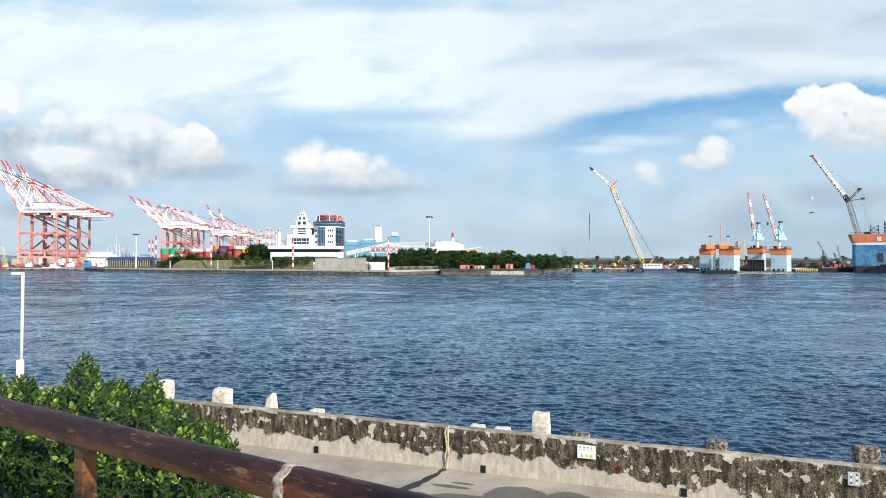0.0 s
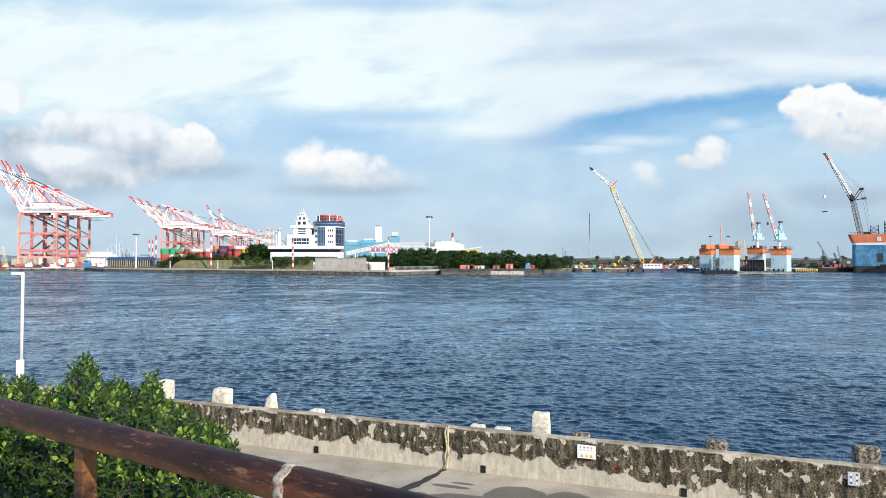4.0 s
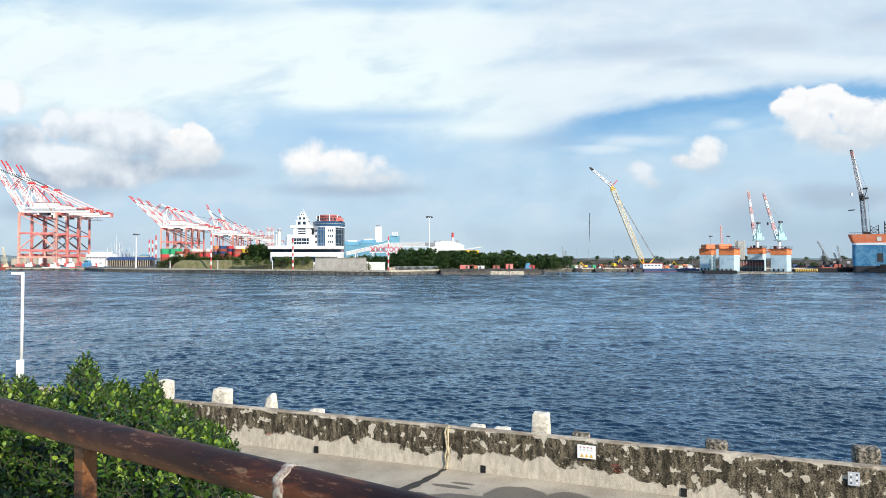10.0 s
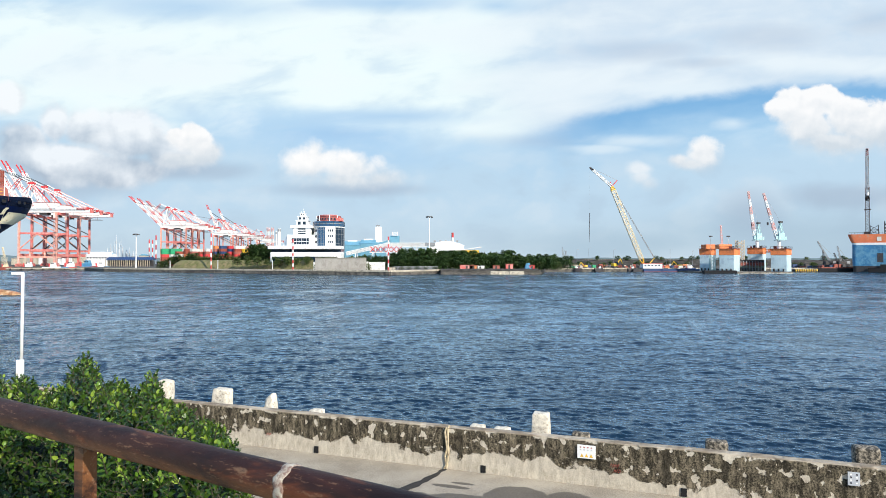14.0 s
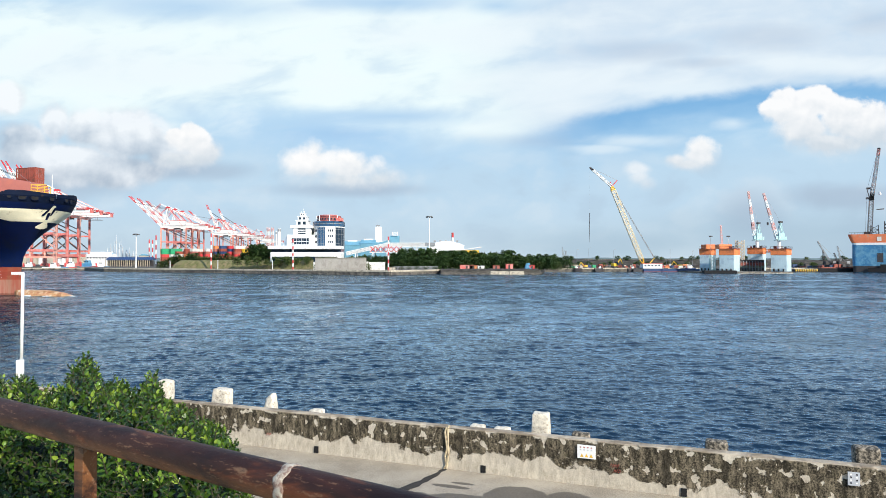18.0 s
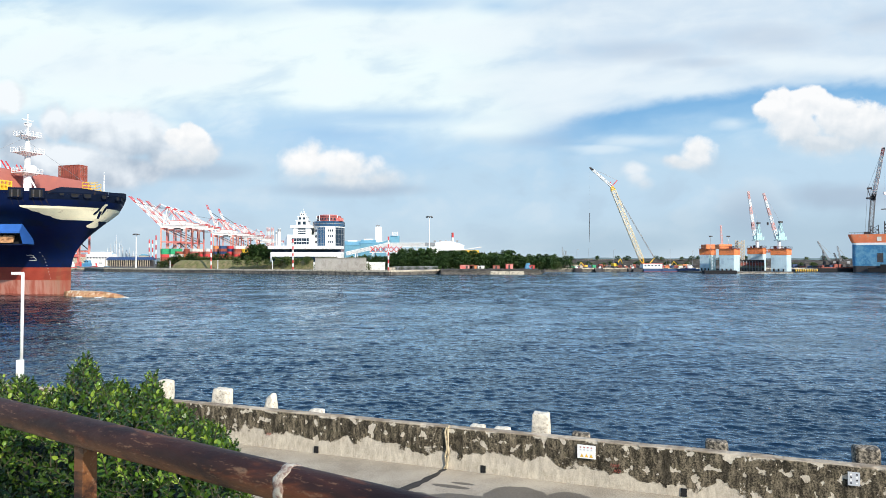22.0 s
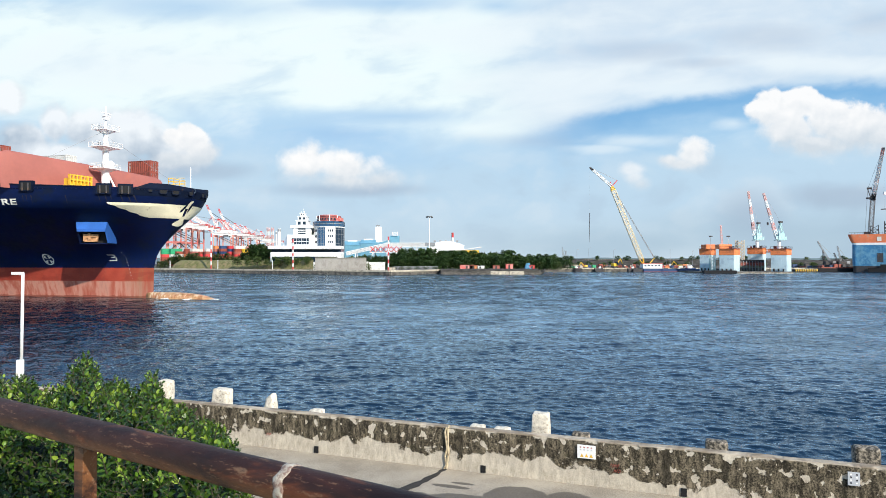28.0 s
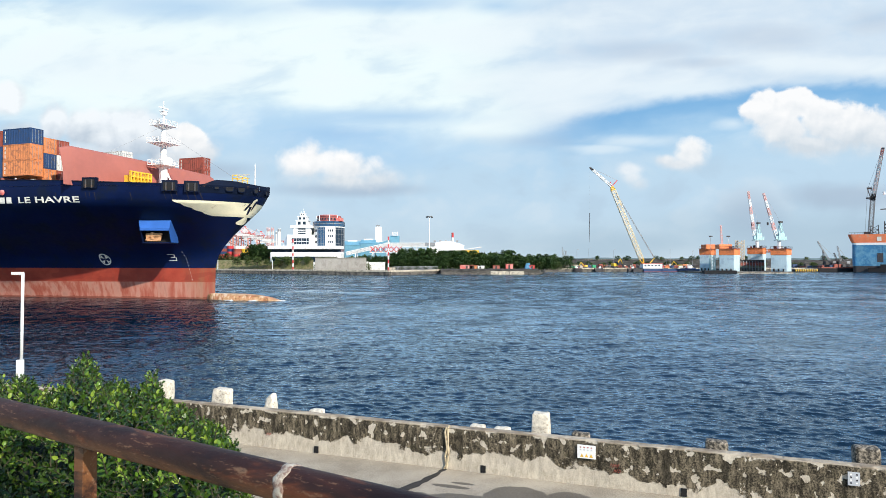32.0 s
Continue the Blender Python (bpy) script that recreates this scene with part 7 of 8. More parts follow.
# ---- the basin on the left: pontoon, small craft, works ----
def small_craft(x, y, length, hull_mat, house_mat, label, rz=0.0, house=0.3, mast=True):
    """A small harbour vessel: shaped hull, wheelhouse with windows, funnel and mast."""
    b = thing("harbour_boat", label, "boat", x, y, 0, rz, group="small craft at the far quay")
    l, w = length, length * 0.27
    rows = []
    for z, k in ((-0.5, 0.86), (0.6, 0.95), (1.6, 1.0), (2.1, 1.02)):
        row = []
        for a in range(14):
            t = a / 13
            hw = w / 2 * (1 - max(0, (t - 0.6) / 0.4) ** 2) * k
            row.append((-l / 2 * k + l * k * t, -hw, z + (0.8 * max(0, t - 0.6) if z > 1 else 0)))
        for a in range(12, -1, -1):
            t = a / 13
            hw = w / 2 * (1 - max(0, (t - 0.6) / 0.4) ** 2) * k
            row.append((-l / 2 * k + l * k * t, hw, z + (0.8 * max(0, t - 0.6) if z > 1 else 0)))
        rows.append(row)
    part("hull", Shape().ring(rows), hull_mat, b)
    h = part("wheelhouse", rounded(Shape().block(l * 0.08, 0, 2.0, l * house, w * 0.7, l * 0.14, 0.92), 0.08, 1), house_mat, b)
    part("wheelhouse_top", Shape().block(l * 0.12, 0, 2.0 + l * 0.14, l * house * 0.6, w * 0.55, l * 0.11, 0.9), house_mat, b)
    for k in range(3):
        part("window", Shape().block(l * (0.02 + 0.06 * k), -w * 0.27, 2.3 + l * 0.16, l * 0.04, 0.15, l * 0.05), GLASS, h)
    part("funnel", Shape().tube((-l * 0.14, 0, 2), (-l * 0.16, 0, 2 + l * 0.2), l * 0.035, 8), RED, b)
    if mast:
        part("mast", Shape().beam((l * 0.08, 0, 2), (l * 0.06, 0, 2 + l * 0.46), 0.18), STEEL, b)
    return b


def build_left():
    # long dark pontoon
    p = thing("pontoon", "long low dark pontoon with a pale deck edge", "pontoon", -271.96, 480, 0, 6)
    part("float", rounded(Shape().box(-32, -3, -0.6, 32, 3, 1.2), 0.1, 1), CONC_DARK, p)
    part("deck_edge", Shape().box(-32.2, -3.2, 1.2, 32.2, 3.2, 1.75), CONC, p)
    for k in range(9):
        part("fender", Shape().tube((-29 + 7.2 * k, -3.3, 0.2), (-29 + 7.2 * k, -3.3, 1.3), 0.45, 8), BLACK, p)
    small_craft(-304.83, 500, 15, DARK, WHITE, "white harbour tug with black hull", 10)
    small_craft(-289.47, 505, 13, WHITE, WHITE, "small white pilot boat at the pontoon", 0)
    small_craft(-278.56, 508, 16, SHIP_BLUE, WHITE, "blue-hulled workboat with white wheelhouse", 5)
    small_craft(-265.73, 506, 20, RED, SHIP_BLUE, "red and blue tug moored at the pontoon", 0)
    small_craft(-257.86, 512, 14, SHIP_BLUE, WHITE, "small blue launch by the pontoon", 12)
    small_craft(-320.11, 498, 11, BOX_BROWN, CRANE_PALE, "brown crane boat with a faded yellow wheelhouse", 0)
    g = thing("pontoon_crane", "small faded yellow lattice derrick by the water", "crane", -334.25, 520, LAND_Z)
    part("tower", Shape().lattice((0, 0, 0), (0, 0, 7.5), 2.4, 4, 0.22, 0.12), CRANE_PALE, g)
    part("jib", Shape().lattice((0, 0, 7.5), (-1.5, 0, 15), 1.2, 5, 0.18, 0.1, 0.5), CRANE_PALE, g)
    # white works building and long blue sheds
    b = thing("works_building", "white flat-roofed works building", "building", -300.19, 600, LAND_Z)
    part("wall", rounded(Shape().box(-10, -8, 0, 10, 8, 10.2), 0.15, 1), WHITE, b)
    part("upper_wall", Shape().box(-8, -5, 10.2, 6, 6, 12.4), WHITE, b)
    for k in range(7):
        part("window", Shape().box(-8.8 + 2.6 * k, -8.1, 6.6, -7.4 + 2.6 * k, -7.9, 8.0), GLASS, b)
    for px, w, y in ((214, 22, 560), (250, 22, 555)):
        s = thing("long_shed", "long low shed with a blue roof and pale columns", "shed", (px - 784) / 1207.25 * y, y, LAND_Z, 0, group="long sheds")
        hw = w / 1207.25 * y
        part("roof", Shape().add([(-hw, -6, 5.2), (hw, -6, 5.2), (hw, 0, 7.6), (-hw, 0, 7.6), (hw, 6, 5.2), (-hw, 6, 5.2)], [(0, 1, 2, 3), (3, 2, 4, 5), (1, 4, 2), (0, 3, 5)]), BOX_BLUE, s, "dark blue sheet roof")
        part("back_wall", Shape().box(-hw, -1, 0, hw, 0, 5.1), DARK, s)
        for k in range(14):
            part("column", Shape().box(-hw + 2 * hw * k / 14, -5.6, 0, -hw + 2 * hw * k / 14 + 0.3, -5.0, 5.1), CONC, s)
    # refinery columns
    rnd = random.Random(9)
    for px, py, w in ((196, 432, 0.7), (202, 427, 0.45), (206, 417, 0.6), (211, 430, 0.9), (217, 437, 1.0), (224, 443, 1.6), (199, 444, 2.0), (190, 440, 0.5), (229, 439, 0.5), (236, 445, 0.8), (242, 444, 0.4), (214, 424, 0.35)):
        y = 900 + rnd.uniform(0, 60)
        h = 7.0 + (461 - py) / 1207.25 * y - LAND_Z
        c = thing("process_column", "grey refinery column with walkways", "process column", (px - 784) / 1207.25 * y, y, LAND_Z, group="refinery columns")
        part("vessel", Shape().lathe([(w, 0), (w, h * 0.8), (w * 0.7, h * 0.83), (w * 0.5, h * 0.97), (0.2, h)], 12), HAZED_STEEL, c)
        for k in range(3):
            part("walkway", Shape().lathe([(w, h * (0.3 + 0.22 * k)), (w + 0.7, h * (0.3 + 0.22 * k)), (w + 0.7, h * (0.3 + 0.22 * k) + 0.5), (w, h * (0.3 + 0.22 * k) + 0.4)], 10), HAZED_STEEL, c)
    for px, py in ((264, 424), (270, 425), (276, 417)):
        y = 950
        h = 7.0 + (461 - py) / 1207.25 * y - LAND_Z
        c = thing("chimney", "red and white banded refinery chimney", "chimney", (px - 784) / 1207.25 * y, y, LAND_Z, group="chimneys")
        for k in range(6):
            part("band", Shape().tube((0, 0, h * k / 6), (0, 0, h * (k + 1) / 6), 0.85, 10), RED if k % 2 else WHITE, c)
    for k in range(16):
        px = 30 + 15 * k + rnd.uniform(-4, 4)
        y = 700 + rnd.uniform(0, 120)
        w, h = rnd.uniform(5, 11), rnd.uniform(6, 13)
        s = thing("yard_shed", "low grey industrial shed on the terminal", "shed", (px - 784) / 1207.25 * y, y, LAND_Z, 0, group="sheds on the terminal")
        part("wall", rounded(Shape().block(0, 0, 0, w, 8, h), 0.1, 1), rnd.choice((WHITE, CONC, STEEL, TAN)), s)
        part("roof", Shape().add([(-w / 2 - 0.3, -4.3, h), (w / 2 + 0.3, -4.3, h), (w / 2 + 0.3, 4.3, h), (-w / 2 - 0.3, 4.3, h), (0, -4.3, h + 1.4), (0, 4.3, h + 1.4)], [(0, 1, 4), (2, 3, 5), (0, 4, 5, 3), (1, 2, 5, 4)]), rnd.choice((STEEL, ROOF_BLUE, SALMON)), s)


build_left()


# ---- right: crane barge, floating dock, blue vessel, yards ----
def build_crane_barge():
    y = 418
    b = thing("crane_barge", "barge carrying a tall yellow lattice boom crane", "crane barge", 123.61, y, 0)
    k = y / 1207.25
    part("barge_hull", rounded(Shape().box(-3, -8, -1, 37, 6, 1.7), 0.25, 1), BOX_BLUE, b, "blue barge hull low in the water")
    part("rust_strake", Shape().box(-3.1, -8.1, -0.4, 37.1, 6.1, 0.25), BOX_BROWN, b)
    part("stern_float", rounded(Shape().box(-9, -7, -1, -3.2, 5, 1.7), 0.2, 1), DARK, b)
    h = part("deck_house", rounded(Shape().box(-2, -3, 1.9, 9.8, 3, 4.9), 0.15, 1), WHITE, b, "white crane house")
    part("house_roof", Shape().box(-2.3, -3.3, 4.9, 10.1, 3.3, 5.15), SALMON_RED, h)
    for i in range(5):
        part("window", Shape().box(-1 + 2.1 * i, -3.1, 3.4, 0.0 + 2.1 * i, -2.9, 4.2), GLASS, h)
    foot, knee, tip = Vector((-1.0, 0, 5)), Vector((-58 * k, 0, 7 + 131 * k)), Vector((-97 * k, 0, 7 + 165 * k))
    part("main_boom", Shape().lattice(foot, foot.lerp(knee, 0.06), 0.9, 1, 0.35, 0.2, 2.4), YELLOW, b)
    part("main_boom", Shape().lattice(foot.lerp(knee, 0.06), foot.lerp(knee, 0.95), 2.4, 26, 0.26, 0.15), CRANE_PALE, b, "faded yellow lattice boom")
    part("boom_head", Shape().lattice(foot.lerp(knee, 0.95), knee, 2.4, 2, 0.4, 0.25, 1.0), YELLOW, b)
    part("fly_jib", Shape().lattice(knee, knee.lerp(tip, 0.85), 1.3, 12, 0.26, 0.16, 1.0), WHITE, b, "white lattice fly jib")
    part("jib_point", Shape().lattice(knee.lerp(tip, 0.85), tip, 1.0, 3, 0.3, 0.18, 0.6), DARK, b)
    st = Vector((-48 * k, 0, 7 + 142 * k))
    part("jib_strut", Shape().beam(knee, st, 0.5), RED, b)
    part("jib_strut", Shape().beam(knee, knee + Vector((-0.8, 0, 2.8)), 0.4), RED, b)
    mast = Vector((17 * k, 0, 7 + 4 * k))
    part("gantry_mast", Shape().beam((3, 0, 5), mast, 0.5), YELLOW, b)
    for yy in (-0.8, 0.8):
        part("pendant", Shape().tube(foot.lerp(knee, 0.92) + Vector((1.0, yy, 0)), mast + Vector((0, yy, 0)), 0.16, 5), STEEL, b)
        part("pendant", Shape().tube(st + Vector((0, yy * 0.5, 0)), tip + Vector((0, yy * 0.5, 0)), 0.08, 4), STEEL, b)
    part("hoist_wire", Shape().tube(tip, (tip.x, 0, 7 + 84 * k), 0.015, 4), STEEL, b)
    part("hook_block", Shape().tube((tip.x, 0, 7 + 84 * k), (tip.x - 0.4, 0, 7 + 33 * k), 0.22, 6, 0.12), DARK, b)


def build_wing(parent, x, y, w, d, h, turn=-35.0):
    """One wing wall of the dock, its near left corner at x, y, turned about it."""
    def put(name, s, m, under, label=""):
        return part(name, s.turned(turn, x, y), m, under, label)

    k0 = 0.75
    body = put("wing_wall", rounded(Shape().box(x, y, 0.8, x + w, y + d, h * k0), 0.12, 1), DOCK_BLUE, parent, "pale blue dock wing wall")
    n = max(3, int(w / 2.0))
    for k in range(1, n):
        put("plate_seam", Shape().box(x + w * k / n - 0.05, y - 0.06, 1.2, x + w * k / n + 0.05, y - 0.003, h * k0 - 0.1), DOCK_BLUE, body)
    put("orange_band", rounded(Shape().box(x - 0.15, y - 0.15, h * k0 + 0.004, x + w + 0.15, y + d + 0.15, h), 0.1, 1), ORANGE, parent, "orange band round the top of the wing")
    put("top_deck", Shape().box(x - 0.6, y - 0.6, h, x + w + 0.6, y + d + 0.6, h + 0.22), BOX_BROWN, parent)
    r = Shape()
    m = int(w / 1.4)
    for k in range(m + 1):
        r.beam((x + w * k / m, y - 0.5, h + 0.2), (x + w * k / m, y - 0.5, h + 1.3), 0.10)
        r.beam((x + w + 0.5, y + d * k / m, h + 0.2), (x + w + 0.5, y + d * k / m, h + 1.3), 0.10)
    r.beam((x, y - 0.5, h + 1.3), (x + w, y - 0.5, h + 1.3), 0.12)
    r.beam((x + w + 0.5, y, h + 1.3), (x + w + 0.5, y + d, h + 1.3), 0.12)
    put("guard_rail", r, DARK, parent)
    f = Shape()
    for k in range(3):
        f.tube((x + w * (0.2 + 0.3 * k), y - 0.3, 1.0), (x + w * (0.2 + 0.3 * k), y - 0.3, 2.4), 0.4, 8)
    put("tyre_fender", f, BLACK, parent)
    rnd = random.Random(int(x * 10))
    for k in range(4):
        put("deck_gear", rounded(Shape().block(x + w * (0.15 + 0.22 * k), y + d * 0.4, h + 0.22, rnd.uniform(0.6, 1.5), 1.2, rnd.uniform(0.6, 1.6)), 0.08, 1), rnd.choice((DARK, BOX_BROWN, STEEL)), parent)


def dock_crane(x, y, z, lean, height, label):
    """Level-luffing dock crane: pedestal, pale green house and A-frame, red and white jib."""
    c = thing("dock_crane", label, "crane", x, y, z, group="cranes on the floating dock")
    part("pedestal", Shape().tube((0, 0, 0), (0, 0, 4.5), 0.9, 12, 0.8), WHITE, c)
    part("slew_deck", Shape().box(-2.2, -1.8, 4.5, 2.6, 1.8, 5.0), CRANE_GREEN, c)
    part("house", rounded(Shape().box(-0.8, -1.5, 5.0, 2.4, 1.5, 8.6), 0.1, 1), CRANE_GREEN, c, "pale green machinery house")
    part("cab", rounded(Shape().box(-2.3, -1.2, 5.2, -0.9, 0.2, 7.0), 0.1, 1), CRANE_GREEN, c)
    for yy in (-1.2, 1.2):
        part("frame_leg", Shape().beam((-0.6, yy, 8.4), (0.8, yy * 0.5, 14.5), 0.45), CRANE_GREEN, c)
        part("frame_leg", Shape().beam((2.8, yy, 5.0), (0.8, yy * 0.5, 14.5), 0.4), CRANE_GREEN, c)
    part("frame_head", Shape().box(0.0, -0.9, 14.2, 1.7, 0.9, 15.2), DARK, c)
    part("counterweight", rounded(Shape().box(2.4, -1.2, 4.6, 3.8, 1.2, 6.6), 0.1, 1), CRANE_GREEN, c)
    tip = Vector((lean, 0, height))
    foot = Vector((-1.4, 0, 6.5))
    for k in range(6):
        a, b = foot.lerp(tip, k / 6), foot.lerp(tip, (k + 1) / 6)
        part("jib_section", Shape().lattice(a, b, 1.5 - 0.12 * k, 3, 0.22, 0.12, 1.5 - 0.12 * (k + 1)), PINK if k in (1, 3, 5) else WHITE, c)
    part("luffing_wire", Shape().tube((0.8, 0, 14.8), tip, 0.06, 4), STEEL, c)
    part("hook_block", Shape().tube((lean + 2.2, 0, 13.0), (lean + 2.2, 0, 14.6), 0.5, 8), DARK, c)
    part("hoist_wire", Shape().tube((lean + 2.2, 0, 14.6), tip, 0.02, 4), STEEL, c)


def build_floating_dock():
    y = 366
    d = thing("floating_dock", "pale blue floating dry dock with orange-topped wing walls", "floating dock", 0, 0, 0)
    part("pontoon_deck", rounded(Shape().box(140.06, y, -1.5, 187.96, y + 40, 0.85), 0.15, 1), CONC_DARK, d, "low dark pontoon of the dock")
    part("pontoon_apron", rounded(Shape().box(157.65, y - 1.5, -1.5, 187.66, y - 0.05, 0.35), 0.1, 1), CONC, d)
    part("dark_float", rounded(Shape().box(138.23, y - 5, -1, 155.62, y - 1.6, 1.6), 0.15, 1), BLACK, d)
    build_wing(d, 149.67, 398, 6.2, 12, 13.6)
    build_wing(d, 151.49, 374, 7.6, 14, 13.2)
    build_wing(d, 179.48, 402, 8.2, 10, 14.2)
    build_wing(d, 179.68, 374, 7.9, 16, 13.2)
    part("stair", Shape().lattice((153.95, 390, 1), (153.95, 390, 10), 2.4, 5, 0.3, 0.2), CRANE_GREEN, d)
    part("house_top", rounded(Shape().box(152.08, 394, 13.4, 157.31, 402, 16.2), 0.1, 1), ORANGE, d)
    part("house_top", rounded(Shape().box(152.30, 376, 13.4, 159.46, 382, 15.8), 0.1, 1), ORANGE, d)
    part("link_bridge", Shape().lattice((187.95, 396, 12.4), (182.56, 376, 12.4), 1.6, 5, 0.25, 0.15), ORANGE, d)
    for z0, z1, out, m, lab in ((0.86, 2.6, 0.0, CONC_DARK, ""), (2.605, 4.0, 0.05, DOCKED_GREEN, "olive-green lower strake of the docked hull"), (4.005, 5.7, 0.10, BOX_BROWN, "red-brown upper strake of the docked hull"), (5.705, 7.3, -0.1, DARK, "")):
        part("docked_hull", rounded(Shape().box(162.5, 389.5 - out, z0, 183.5, 396, z1), 0.06, 1), m, d, lab)
    for k in range(12):
        part("shore_prop", Shape().beam((163.2 + 1.65 * k, 388.6, 0.86), (163.2 + 1.65 * k, 389.2, 6.6), 0.22), STEEL, d)
    part("stair_tower", Shape().lattice((173.19, 398, 0.8), (173.19, 398, 18.6), 3.6, 10, 0.4, 0.3), TAN, d)
    part("folded_crane", Shape().lattice((155.49, 380, 15.8), (154.86, 380, 26.5), 0.9, 7, 0.14, 0.07, 0.5), PINK, d)
    for px in (1258, 1289):
        part("lamp_mast", Shape().beam((0.00 + (px - 784) / 1207.25 * 378, 378, 13), ((px - 784) / 1207.25 * 378, 378, 20.2), 0.2), STEEL, d)
        part("lamp_head", Shape().block((px - 784) / 1207.25 * 378, 378, 20.0, 1.8, 0.8, 0.6), DARK, d)
    dock_crane(185.14, 402, 14.2, -5.0, 33.5, "pale green dock crane with red and white jib")
    dock_crane(185.31, 376, 13.4, -8.4, 30.6, "pale green dock crane leaning its striped jib")


def build_blue_vessel():
    v = thing("blue_dock_vessel", "large blue vessel with orange and white sheer band", "ship", 243.48, 406, 0, -32)
    n, l, d = 20, 90.0, 26.0
    prof = [(-1.5, 0.6), (0, 0.4), (6, 0.0), (16.5, 0.0), (17.5, -0.3), (20.5, -1.6), (22.4, -2.2)]

    def shell(z0, z1):
        rows = []
        for i in range(5):
            z = z0 + (z1 - z0) * i / 4
            f = float(np.interp(z, [a for a, _ in prof], [b for _, b in prof]))
            r = 2.0
            rows.append([(f + r * (1 - math.cos(t)), -0.3 * f * 0 + r * (1 - math.sin(t)), z) for t in [math.pi / 2 * k / 5 for k in range(6)]][::-1]
                        + [(f, d, z), (l, d, z), (l, 0, z)])
        return Shape().ring(rows)

    part("black_bottom", shell(-1.5, 3.6), DARK, v, "black weed-stained bottom")
    hull = part("blue_side", shell(3.61, 16.3), SHIP_BLUE, v, "sea-blue plating, faded in patches")
    part("white_line", shell(16.31, 17.3), WHITE, v)
    part("white_line", Shape().box(1.9, -0.06, 16.0, 90, -0.004, 17.35), WHITE, v)
    band = part("orange_band", shell(17.31, 22.4), BAND_ORANGE, v, "orange flared sheer band")
    for x, w in ((12.6, 2.2), (18.0, 2.6), (23.4, 2.4), (29, 2.4)):
        part("name_bar", Shape().box(x, -0.42 + 0.3, 18.3, x + w, -0.05, 20.8), LETTER, band)
    for k in range(6):
        part("rub_plate", Shape().box(4.5 + 3.6 * k, -0.10, 6.0, 4.6 + 3.6 * k, -0.004, 16.0), SHIP_BLUE, hull)
    part("dark_patch", rounded(Shape().box(12.6, -0.16, 6.0, 15.6, -0.003, 11.2), 0.03, 1), DARK, hull)
    s = Shape()
    s.box(8, -3.2, -0.8, 60, -0.3, 2.6)
    s.box(14, -3.0, 2.6, 50, -0.5, 4.6)
    part("mooring_float", s, BLACK, v)
    r = Shape()
    for k in range(24):
        r.beam((-1.5 + 1.4 * k, 0.4, 22.4), (-1.5 + 1.4 * k, 0.4, 23.5), 0.12)
    r.beam((-1.5, 0.4, 23.5), (32, 0.4, 23.5), 0.12)
    part("guard_rail", r, DARK, v)
    part("deck_house_frame", Shape().lattice((11.4, 5, 22.4), (11.4, 5, 27.6), 4.2, 2, 0.4, 0.25), DARK, v)
    part("deck_winch", rounded(Shape().box(6, 3, 22.4, 9.5, 6, 24.0), 0.1, 1), DARK, v)
    part("deck_frame", Shape().lattice((18, 6, 22.4), (18, 6, 30.0), 3.0, 4, 0.4, 0.25), DARK, v)


